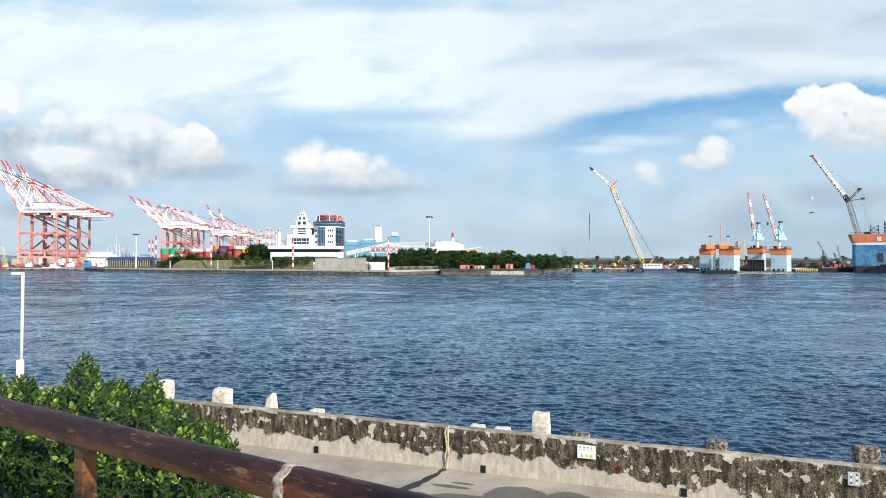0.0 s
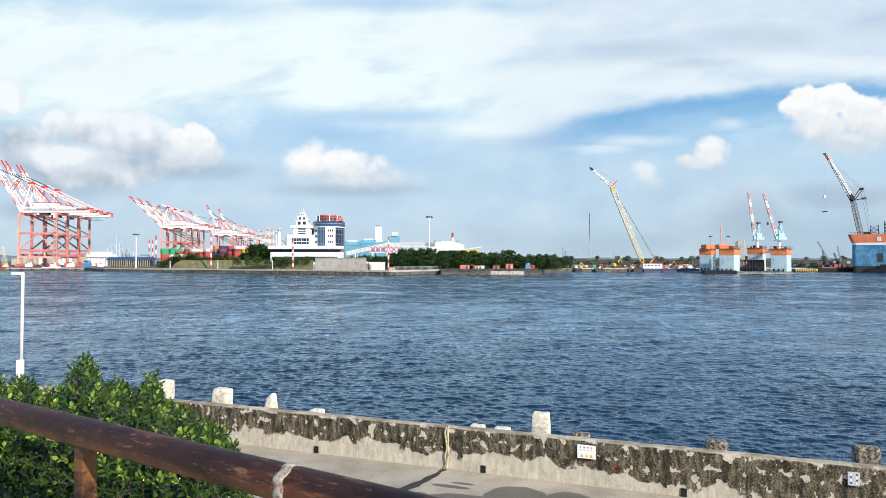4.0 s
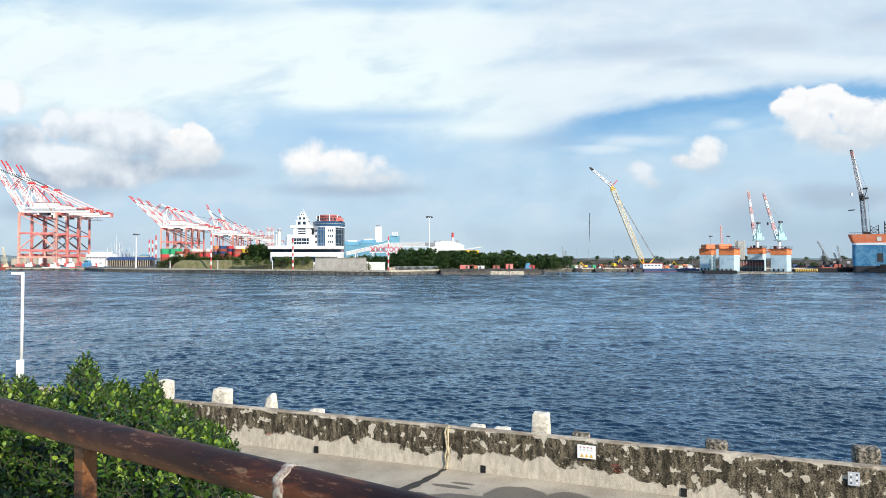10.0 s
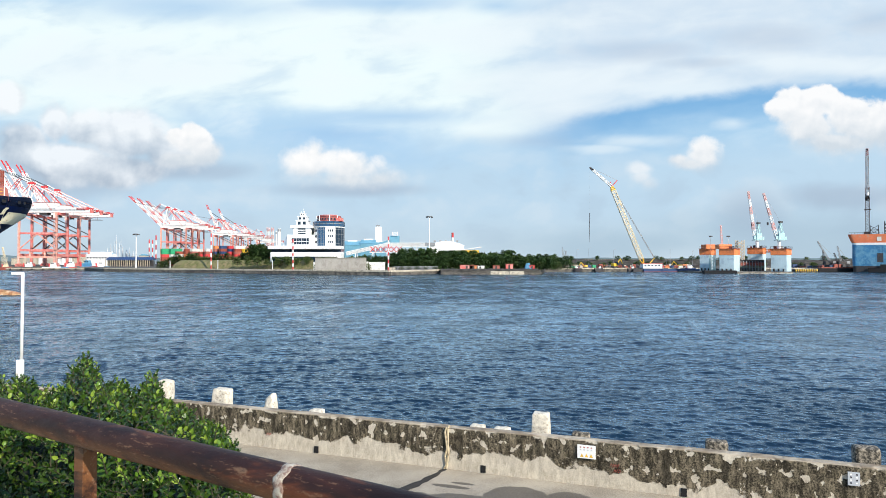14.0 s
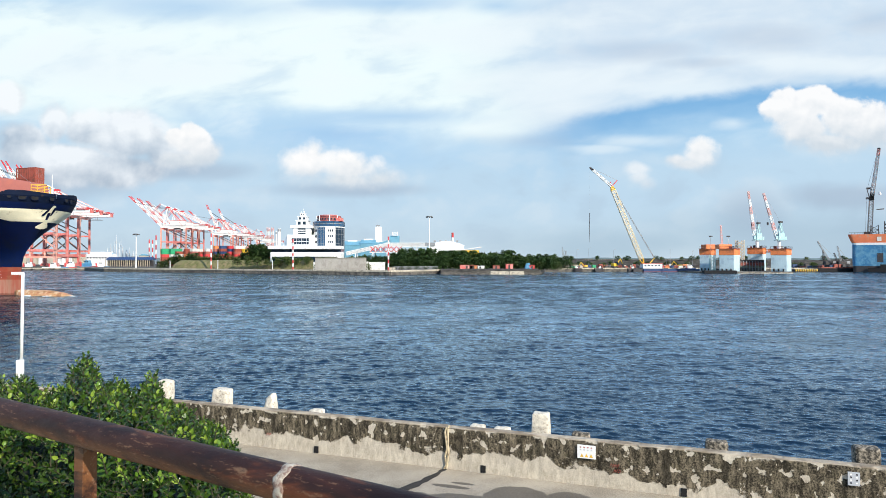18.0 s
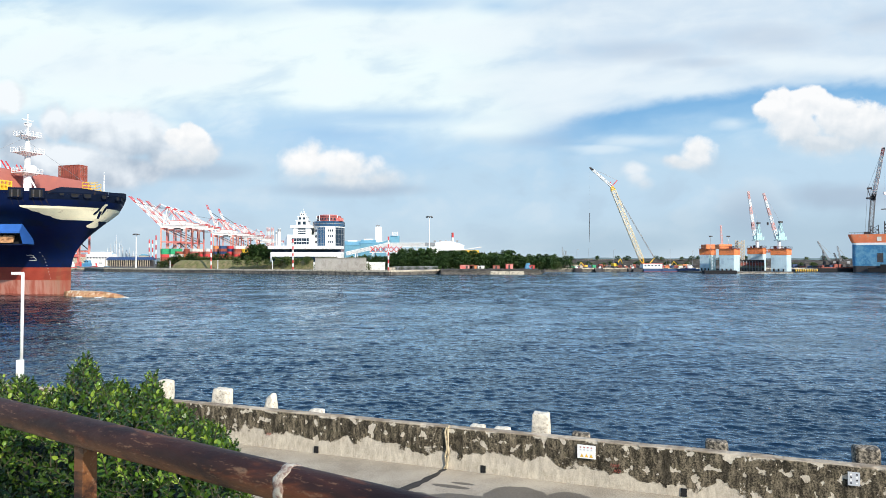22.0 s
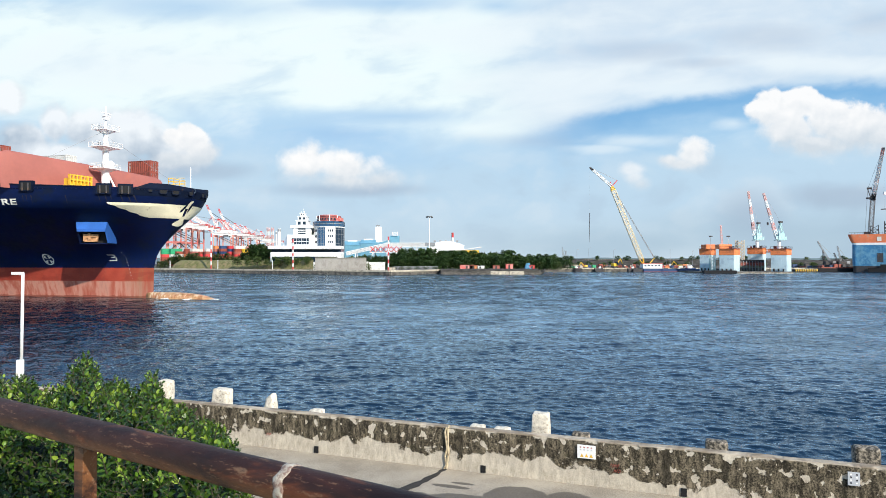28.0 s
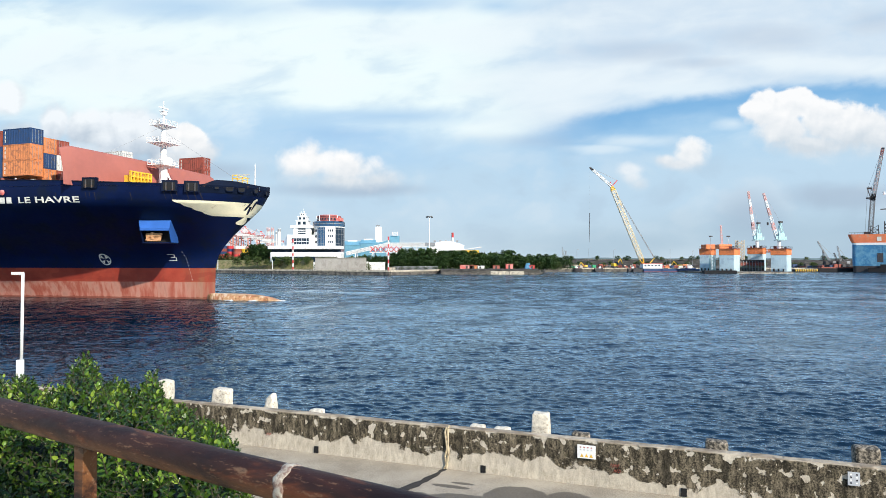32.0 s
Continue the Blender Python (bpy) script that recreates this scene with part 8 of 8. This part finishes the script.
def build_slewing_crane():
    """Luffing tower crane; at rest its boom reaches towards -y. It slews about z."""
    c = thing("slewing_crane", "tall luffing crane with grey mast and white jib, slewing", "crane", 286.54, 460, LAND_Z)
    part("crawler", rounded(Shape().box(-4.5, -5, 0, -2.5, 5, 1.8), 0.3, 1), DARK, c)
    part("crawler", rounded(Shape().box(2.5, -5, 0, 4.5, 5, 1.8), 0.3, 1), DARK, c)
    part("car_body", rounded(Shape().box(-2.4, -3, 0.8, 2.4, 3, 2.4), 0.2, 1), DARK, c)
    part("house", rounded(Shape().box(-2.6, -2.5, 2.4, 2.6, 8.5, 5.6), 0.2, 1), RED, c)
    foot, knee, tip = Vector((0, -0.6, 3.0)), Vector((0, -15.0, 44.8)), Vector((0, -42.0, 74.3))
    part("main_boom", Shape().lattice(foot, knee, 2.6, 24, 0.34, 0.18, 2.2), STEEL, c, "grey lattice main boom")
    part("boom_head", Shape().lattice(knee, knee + (knee - foot).normalized() * 2.4, 2.2, 2, 0.5, 0.3, 1.4), DARK, c)
    segs = [(0, 0.14, DARK), (0.14, 0.88, WHITE), (0.88, 1.0, PINK)]
    for a, b, m in segs:
        part("luffing_jib", Shape().lattice(knee.lerp(tip, a), knee.lerp(tip, b), 2.0 - a * 0.8, max(3, int(24 * (b - a))), 0.36, 0.24, 2.0 - b * 0.8), m, c, "white and red lattice jib")
    part("jib_nose", Shape().beam(tip, tip + Vector((0, -2.2, -0.4)), 0.9), DARK, c)
    s1, s2 = Vector((0, -6.0, 53.0)), Vector((0, -3.6, 46.6))
    for x in (-0.9, 0.9):
        o = Vector((x, 0, 0))
        part("jib_strut", Shape().beam(knee + o, s1 + o * 1.3, 0.42), DARK, c)
        part("jib_strut", Shape().beam(knee + o, s2 + o * 1.3, 0.42), DARK, c)
        part("pendant", Shape().tube(s1 + o, knee.lerp(tip, 0.85) + o, 0.07, 4), STEEL, c)
        part("pendant", Shape().tube(s2 + o, Vector((x, 7.5, 8)), 0.10, 4), STEEL, c)
        part("pendant", Shape().tube(s1 + o, s2 + o, 0.10, 4), STEEL, c)
    part("strut_sheave", Shape().tube(s1 + Vector((-1.4, 0, 0)), s1 + Vector((1.4, 0, 0)), 0.7, 8), DARK, c)
    part("strut_sheave", Shape().tube(s2 + Vector((-1.4, 0, 0)), s2 + Vector((1.4, 0, 0)), 0.7, 8), DARK, c)
    hz = 46.6
    part("hoist_wire", Shape().tube(tip + Vector((0, -1.5, 0)), (0, -43.5, hz), 0.012, 4), STEEL, c)
    part("hook_block", Shape().tube((0, -43.5, hz - 1.2), (0, -43.5, hz + 0.6), 0.75, 8), WHITE, c)
    part("sling", Shape().tube((0, -43.5, hz - 1.2), (0, -43.5, 37.0), 0.02, 4), STEEL, c)
    part("lifted_beam", Shape().beam((-1.9, -43.5, 36.4), (1.9, -43.5, 36.6), 0.6), DARK, c, "steel beam hanging level from the hook")
    return c


def excavator(x, y, z, rz, k, mat, label):
    e = thing("excavator", label, "excavator", x, y, z, rz, group="machines on the right shore")
    for s in (-1, 1):
        part("track", rounded(Shape().box(-2.2 * k, s * 1.2 * k - 0.35 * k, 0, 2.2 * k, s * 1.2 * k + 0.35 * k, 1.0 * k), 0.25 * k, 2), DARK, e)
    part("house", rounded(Shape().box(-2.0 * k, -1.3 * k, 1.1 * k, 1.2 * k, 1.3 * k, 2.8 * k), 0.15 * k, 1), mat, e)
    part("cab", rounded(Shape().box(0.0, -1.3 * k, 1.6 * k, 1.6 * k, 0.0, 3.6 * k), 0.12 * k, 1), GLASS, e)
    part("boom", Shape().tube((1.2 * k, 0, 2 * k), (4.2 * k, 0, 5.4 * k), 0.36 * k, 4), mat, e)
    part("arm", Shape().tube((4.2 * k, 0, 5.4 * k), (6.0 * k, 0, 2.6 * k), 0.28 * k, 4), mat, e)
    part("bucket", rounded(Shape().block(6.0 * k, 0, 1.4 * k, 1.0 * k, 1.1 * k, 1.2 * k, 0.7), 0.1, 1), DARK, e)


def build_right_clutter():
    rnd = random.Random(31)
    # dark stone bank in front of the trees
    s = Shape()
    rows = []
    for k in range(41):
        x = -1.15 + (48.16 - -1.15) * k / 40
        rows.append([(x, 340.5 + yy, z + 0.35 * noise.noise((k * 0.7, yy, z)) * (z > 0)) for yy, z in ((-2.5, -0.6), (-1.2, 0.9), (1, 2.2), (6, 2.6), (12, 2.7), (16, 1.9))])
    s.ring(rows, closed=False)
    solid("stone_bank", s, SOIL, "dark earth and rubble bank at the water", "bank", kind="structure")
    for k in range(26):
        x = 0.28 + (46.34 - 0.28) * k / 25
        pale = 0.5 < k / 25 < 0.86
        b = rough(Shape().block(0, 0, -0.8, 1.9, 1.6, 2.4 if pale else 1.7, 0.85, rnd.uniform(-0.2, 0.2)), 0.22, 0.9, 2, k * 1.3)
        solid("shore_block", b, CONC if pale else CONC_DARK, "pale concrete block at the waterline" if pale else "dark weedy rock at the waterline", "block", x, 336.3, 0, group="blocks at the waterline")
    # containers, tank and machines before the trees
    for px, w, mat, lab, h in ((826, 7.0, SALMON_RED, "red site cabin in front of the trees", 1.9), (838, 4.4, BOX_ORANGE, "faded orange cabin beside the trees", 1.7), (850, 4.0, BOX_WHITE, "pale site cabin beside the trees", 1.4), (878, 3.4, SALMON, "small red skip on the bank", 1.6), (901, 3.8, SALMON_RED, "faded red steel cabin on the bank", 2.4),
                               (941, 2.6, RED, "red steel box beside the tank", 1.8), (972, 8.6, BOX_ORANGE, "long orange-yellow steel barge box", 1.7), (996, 2.4, BOX_BROWN, "brown machine box by the shore", 1.8), (1014, 2.2, BOX_GREEN, "green machine box by the shore", 1.5)):
        y = 352 if px < 950 else 424
        c = thing("site_cabin", lab, "cabin", (px - 784) / 1207.25 * y, y, LAND_Z + (0.6 if px < 950 else 0), 0, group="cabins on the shore")
        part("body", rounded(Shape().block(0, 0, 0, w, 2.6, h), 0.06, 1), mat, c)
        part("roof", Shape().block(0, 0, h, w + 0.2, 2.8, 0.18), WHITE if mat in (WHITE, BOX_WHITE) else BOX_BROWN, c)
        part("door", Shape().box(-0.5, -1.36, 0.1, 0.4, -1.305, h * 0.85), DARK, c)
    t = thing("tarpaulin_heap", "bright blue tarpaulin over a heap", "heap", 43.74, 352, LAND_Z + 0.4)
    part("cover", rough(Shape().block(0, 0, 0, 3.6, 3.0, 3.0, 0.5), 0.3, 0.8, 3), SHIP_BLUE, t, smooth=True)
    # machines and craft along the open shore
    excavator(108.28, 430, LAND_Z, 30, 1.1, YELLOW, "yellow excavator with raised boom")
    excavator(90.18, 432, LAND_Z, 190, 0.7, YELLOW, "yellow excavator working on the shore")
    excavator(152.35, 440, LAND_Z, 160, 0.8, YELLOW, "yellow excavator on the yard")
    small_craft(82.21, 417, 5, DARK, WHITE, "small dark workboat at the shore", 170, 0.35, False)
    small_craft(95.56, 418, 5.5, DARK, WHITE, "small dark launch at the shore", 10, 0.3, False)
    small_craft(114.54, 414, 6, DARK, BOX_WHITE, "small dark boat with a pale wheelhouse", 20)
    small_craft(138.38, 424, 10, DARK, ORANGE, "dark tug with an orange wheelhouse", 10)
    small_craft(150.99, 420, 9, BOX_BLUE, WHITE, "blue-hulled workboat beside the dock", 0)
    mats = (STEEL, BOX_BROWN, BOX_BLUE, BOX_BROWN, DARK, TAN, DARK, DARK, BOX_ORANGE, BOX_WHITE, BOX_GREEN, DARK)
    for k in range(48):
        px = 1004 + 236 * k / 47 + rnd.uniform(-3, 3)
        y = 428 + rnd.uniform(0, 30)
        w, h = rnd.uniform(1.6, 3.6), rnd.uniform(0.8, 2.4)
        m = rnd.choice(mats)
        c = thing("yard_crate", "stack of covered goods on the shore yard", "crate", (px - 784) / 1207.25 * y, y, LAND_Z, rnd.uniform(-20, 20), group="goods on the shore yard")
        part("load", rounded(Shape().block(0, 0, 0.25, w, 2.2, h, rnd.uniform(0.75, 1.0)), 0.12, 1), m, c)
        part("pallet", Shape().block(0, 0, 0, w + 0.2, 2.3, 0.24), TAN, c)
    # long low shed far behind, and dark ridge of stockpiles
    s = Shape()
    rows = []
    for k in range(61):
        x = 114.51 + (421.98 - 114.51) * k / 60
        h = 7.0 + 1.4 * noise.noise((k * 0.22, 0, 0))
        rows.append([(x, 630, LAND_Z - 0.1), (x, 640, h * 0.8), (x, 648, h + 0.6), (x, 660, h + 0.6), (x, 680, LAND_Z - 0.1)])
    s.ring(rows, closed=False)
    solid("stockpile_ridge", s, SOIL, "long low ridge of stockpiled earth behind the yard", "earth bank", kind="structure")
    w = thing("sea_wall_far", "long grey breakwater wall on the skyline", "breakwater", 257.94, 900, LAND_Z)
    for k in range(12):
        part("segment", Shape().box(-90 + 15 * k, 0, 0, -90 + 15 * k + 14.7, 4, 6.6 + 0.5 * math.sin(k * 2)), CONC_DARK, w)
    # pale rows of stacked pipes
    for k in range(9):
        x = 87.21 + 9.5 * k
        c = thing("pipe_stack", "rows of grey pipes stacked on the yard", "pipes", x, 470, LAND_Z, 0, group="pipe stacks")
        for i in range(4):
            part("pipe", Shape().tube((-4.4, i * 0.9, 0.5), (4.4, i * 0.9, 0.5), 0.45, 8), (STEEL, TAN, CONC)[k % 3], c)
        for i in range(3):
            part("pipe", Shape().tube((-4.4, 0.45 + i * 0.9, 1.28), (4.4, 0.45 + i * 0.9, 1.28), 0.45, 8), (STEEL, TAN, CONC)[k % 3], c)
    # scrub along the ridge and low growth in the yard
    tufts = [tree_kind(61, 3.2, 2.6, SHRUB, "shrub", "low olive-green shrub on the earth ridge"), tree_kind(62, 4.2, 3.2, TREE, "shrub", "dark green shrub on the earth ridge")]
    for k in range(52):
        px = 1006 + 560 * k / 51 + rnd.uniform(-6, 6)
        y = rnd.choice((645, 652, 500, 560))
        plant(tufts, (px - 784) / 1207.25 * y, y, 7.0 if y > 600 else LAND_Z, rnd)
    # heaps of spoil and scrap
    for k in range(36):
        px = 990 + 250 * k / 35 + rnd.uniform(-4, 4)
        y = 426 + rnd.uniform(0, 60)
        h = rnd.uniform(0.9, 2.6)
        b = rough(Shape().block(0, 0, -0.3, rnd.uniform(3, 7), 3.0, h, 0.45, rnd.uniform(-0.4, 0.4)), 0.4, 0.7, 2, k * 2.7)
        solid("spoil_heap", b, rnd.choice((SOIL, DARK, SOIL, CONC_DARK, TAN)), "rough heap of earth and scrap on the yard", "heap", (px - 784) / 1207.25 * y, y, LAND_Z, group="heaps on the shore yard")
    # thin lamp poles
    for px in (1021, 1042, 1086, 1186, 1225):
        p = thing("lamp_pole", "thin grey lamp pole on the yard", "lamp pole", (px - 784) / 1207.25 * 450, 450, LAND_Z, group="lamp poles")
        part("shaft", Shape().tube((0, 0, 0), (0, 0, 11 + (px % 5)), 0.12, 6, 0.07), STEEL, p)
        part("arm", Shape().beam((0, 0, 11 + (px % 5)), (1.4, 0, 11.3 + (px % 5)), 0.12), STEEL, p)
    # far lattice booms
    for px, py, bx, y, mat in ((995, 438, 1001, 520, STEEL), (1002, 444, 999, 520, STEEL), (1447, 427, 1474, 470, STEEL), (1482, 436, 1492, 480, STEEL), (1476, 448, 1486, 465, DARK), (1456, 444, 1462, 470, DARK)):
        c = thing("crawler_crane", "distant lattice-boom crawler crane at rest", "crane", (bx - 784) / 1207.25 * y, y, LAND_Z, group="crawler cranes far off")
        part("tracks_body", rounded(Shape().box(-3, -2.5, 0, 3, 2.5, 1.6), 0.2, 1), DARK, c)
        part("house", rounded(Shape().box(-1.5, -1.8, 1.6, 4, 1.8, 4.4), 0.2, 1), mat, c)
        tip = Vector(((px - bx) / 1207.25 * y, 0, 7.0 + (461 - py) / 1207.25 * y - LAND_Z))
        part("boom", Shape().lattice((-1, 0, 2.2), tip, 1.0, 14, 0.12, 0.06, 0.6), mat, c)
        part("pendant", Shape().tube(tip, (3.5, 0, 5), 0.08, 4), STEEL, c)
    # yellow-fendered float and dark barge between the docks
    f = thing("fender_float", "low dark float with yellow fenders", "float", 220.00, 415, 0)
    part("float_body", rounded(Shape().box(-7, -2, -0.6, 7, 2, 1.5), 0.1, 1), DARK, f)
    for k in range(10):
        part("fender", Shape().tube((-6.4 + 1.4 * k, -2.1, 0.3), (-6.4 + 1.4 * k, -2.1, 1.6), 0.4, 8), YELLOW, f)
    part("top_plank", Shape().box(-7.1, -2.1, 1.5, 7.1, 2.1, 1.9), TAN, f)
    f = thing("dark_barge", "long dark low barge by the blue vessel", "barge", 238.45, 416, 0)
    part("barge_body", rounded(Shape().box(-11, -3, -0.8, 11.5, 3, 2.2), 0.2, 1), BLACK, f)
    part("coaming", Shape().box(-9, -2.4, 2.2, 10, 2.4, 2.8), BOX_BROWN, f)
    for k in range(15):
        px = 1406 + 100 * k / 14
        y = 436 + rnd.uniform(0, 20)
        c = thing("yard_crate", "dark machinery and goods on the shore yard", "crate", (px - 784) / 1207.25 * y, y, LAND_Z, rnd.uniform(-20, 20), group="goods on the shore yard")
        part("load", rounded(Shape().block(0, 0, 0.25, rnd.uniform(2, 4.5), 2.2, rnd.uniform(1.0, 2.6), 0.85), 0.12, 1), rnd.choice((DARK, STEEL, DARK, BOX_BROWN, BOX_BLUE)), c)
        part("pallet", Shape().block(0, 0, 0, 3, 2.3, 0.24), TAN, c)


build_crane_barge()
build_floating_dock()
build_blue_vessel()
slewer = build_slewing_crane()
build_right_clutter()


# ---- drifting clouds, four kilometres off ----
def cloud(name, label, spots, box, seed, grey=0.45, far=4000.0, soft=0.35, thick=0.96):
    """A bank of cumulus: the spots give its heaps as slopes to the side and upwards."""
    u0, u1, v0, v1 = box
    m = bpy.data.materials.new("cloud_vapour")
    m.use_nodes = True
    g = Graph(m.node_tree)
    at = g.scaled(g.node("ShaderNodeTexCoord").outputs["Object"], (1 / far, 1 / far, 1 / far))
    sep = g.node("ShaderNodeSeparateXYZ", {0: at})
    uv = g.node("ShaderNodeCombineXYZ", {0: sep.outputs[0], 1: sep.outputs[2], 2: 0.0}).outputs[0]
    heap = g.blobs(uv, spots)
    q = g.vec("ADD", uv, (seed, seed * 0.7, 0))
    n1, n2 = g.noise(q, 24.0, 6.0, 0.52, 0.15), g.noise(q, 75.0, 4.0, 0.5)
    body = g.math("ADD", heap, g.math("ADD", g.math("MULTIPLY", g.math("SUBTRACT", n1, 0.5), 1.15), g.math("MULTIPLY", g.math("SUBTRACT", n2, 0.5), 0.30)))
    lift0 = g.step(sep.outputs[2], v0 + (v1 - v0) * 0.25, v0 + (v1 - v0) * 0.75)
    alpha = g.step(body, -0.05, g.math("MULTIPLY_ADD", lift0, -0.60, soft + 0.45))
    n3 = g.noise(g.vec("ADD", q, (-0.004, 0.010, 0)), 24.0, 6.0, 0.52, 0.15)
    lift = g.step(sep.outputs[2], v0 + (v1 - v0) * 0.28, v0 + (v1 - v0) * 0.72)
    tone = g.math("ADD", g.math("MULTIPLY_ADD", lift, 0.9, 0.05), g.math("MULTIPLY", g.math("SUBTRACT", n1, n3), 1.5), clamp=True)
    col = g.mix(tone, (0.55 + 0.2 * (1 - grey), 0.64 + 0.17 * (1 - grey), 0.73 + 0.13 * (1 - grey)), (1.0, 1.0, 1.0))
    em = g.node("ShaderNodeEmission", {0: col, 1: 1.0})
    tr = g.node("ShaderNodeBsdfTransparent")
    mx = g.node("ShaderNodeMixShader", {0: g.math("MULTIPLY", alpha, thick), 1: tr.outputs[0], 2: em.outputs[0]})
    g.node("ShaderNodeOutputMaterial", {0: mx.outputs[0]})
    s = Shape().add([(u0 * far, 0, v0 * far), (u1 * far, 0, v0 * far), (u1 * far, 0, v1 * far), (u0 * far, 0, v1 * far)], [(0, 1, 2, 3)])
    ob = solid(name, s, m, label, "cloud", 0, far, 7.0, kind="structure")
    return ob


CLOUDS = [
    (cloud("backdrop_cloud", "large bright cumulus cloud with grey base",
           [(0.5434, 0.2253, 0.040, 0.034), (0.5807, 0.2336, 0.040, 0.030), (0.6345, 0.2044, 0.065, 0.040), (0.5682, 0.1986, 0.055, 0.030), (0.6842, 0.1919, 0.075, 0.042), (0.6138, 0.1752, 0.085, 0.024)],
           (0.4606, 0.8084, 0.1087, 0.2921), 1.3), -80, -8),
    (cloud("backdrop_cloud", "small white cumulus cloud",
           [(0.3959, 0.1536, 0.034, 0.029), (0.3628, 0.1469, 0.026, 0.012), (0.3761, 0.1419, 0.040, 0.012)],
           (0.3032, 0.4688, 0.1004, 0.2044), 4.1, 0.4, 4030.0, 0.5, 0.97), -40, -1),
    (cloud("backdrop_cloud", "thin white cloud wisp",
           [(0.2990, 0.1353, 0.024, 0.014), (0.3139, 0.1137, 0.020, 0.015), (0.3032, 0.1236, 0.02, 0.014)],
           (0.2452, 0.3694, 0.0796, 0.1669), 7.7, 0.3, 4060.0, 0.8, 0.62), -30, -3),
    (cloud("backdrop_cloud", "flat white cumulus cloud over the tower",
           [(-0.1897, 0.1419, 0.054, 0.034), (-0.1342, 0.1336, 0.066, 0.030), (-0.0903, 0.1187, 0.055, 0.018), (-0.1441, 0.1187, 0.095, 0.018)],
           (-0.2684, -0.0116, 0.0755, 0.1877), 2.2, 0.35, 4090.0, 0.65, 1.0), -10, -2),
    (cloud("backdrop_cloud", "bright cumulus heap over the terminal",
           [(-0.3636, 0.1752, 0.032, 0.026), (-0.3413, 0.1536, 0.034, 0.022), (-0.3827, 0.1802, 0.02, 0.016), (-0.3719, 0.1469, 0.05, 0.014)],
           (-0.4506, -0.2684, 0.1004, 0.2253), 5.5, 0.5, 4120.0), -16, 0),
]


# ---- what moves ----
def motions():
    times = [0.0, 4.0, 8.0, 12.0, 16.0, 20.0, 24.0, 28.0, 32.0]
    walk(ship, [(t, ship_at(t)) for t in times])
    for box, place in CARGO:
        walk(box, [(t, ship_at(t) @ place) for t in times])
    # the slewing crane swings its jib round towards the channel and stops
    turns = [(0.0, -78.0), (3.0, -68.0), (6.0, -57.8), (9.0, -46.9), (11.0, -39.8), (14.0, -31.8), (17.0, -25.2), (18.5, -22.2), (20.0, -20.2), (22.0, -20.0), (25.0, -20.0), (32.0, -20.4)]
    walk(slewer, [(t, pose(286.54, 460, LAND_Z, 0, 0, a)) for t, a in turns])
    # clouds drift to the left with the wind
    for ob, dx, dy in CLOUDS:
        walk(ob, [(0.0, pose(0, ob.location.y, 7)), (32.0, pose(dx / 1207.25 * 4000, ob.location.y, 7 + dy / 1207.25 * 4000))])
    # the sheet of waves drifts slowly with the wind
    walk(water, [(0.0, pose(0, 0, 0)), (32.0, pose(-5.0, -2.0, 0))])


motions()
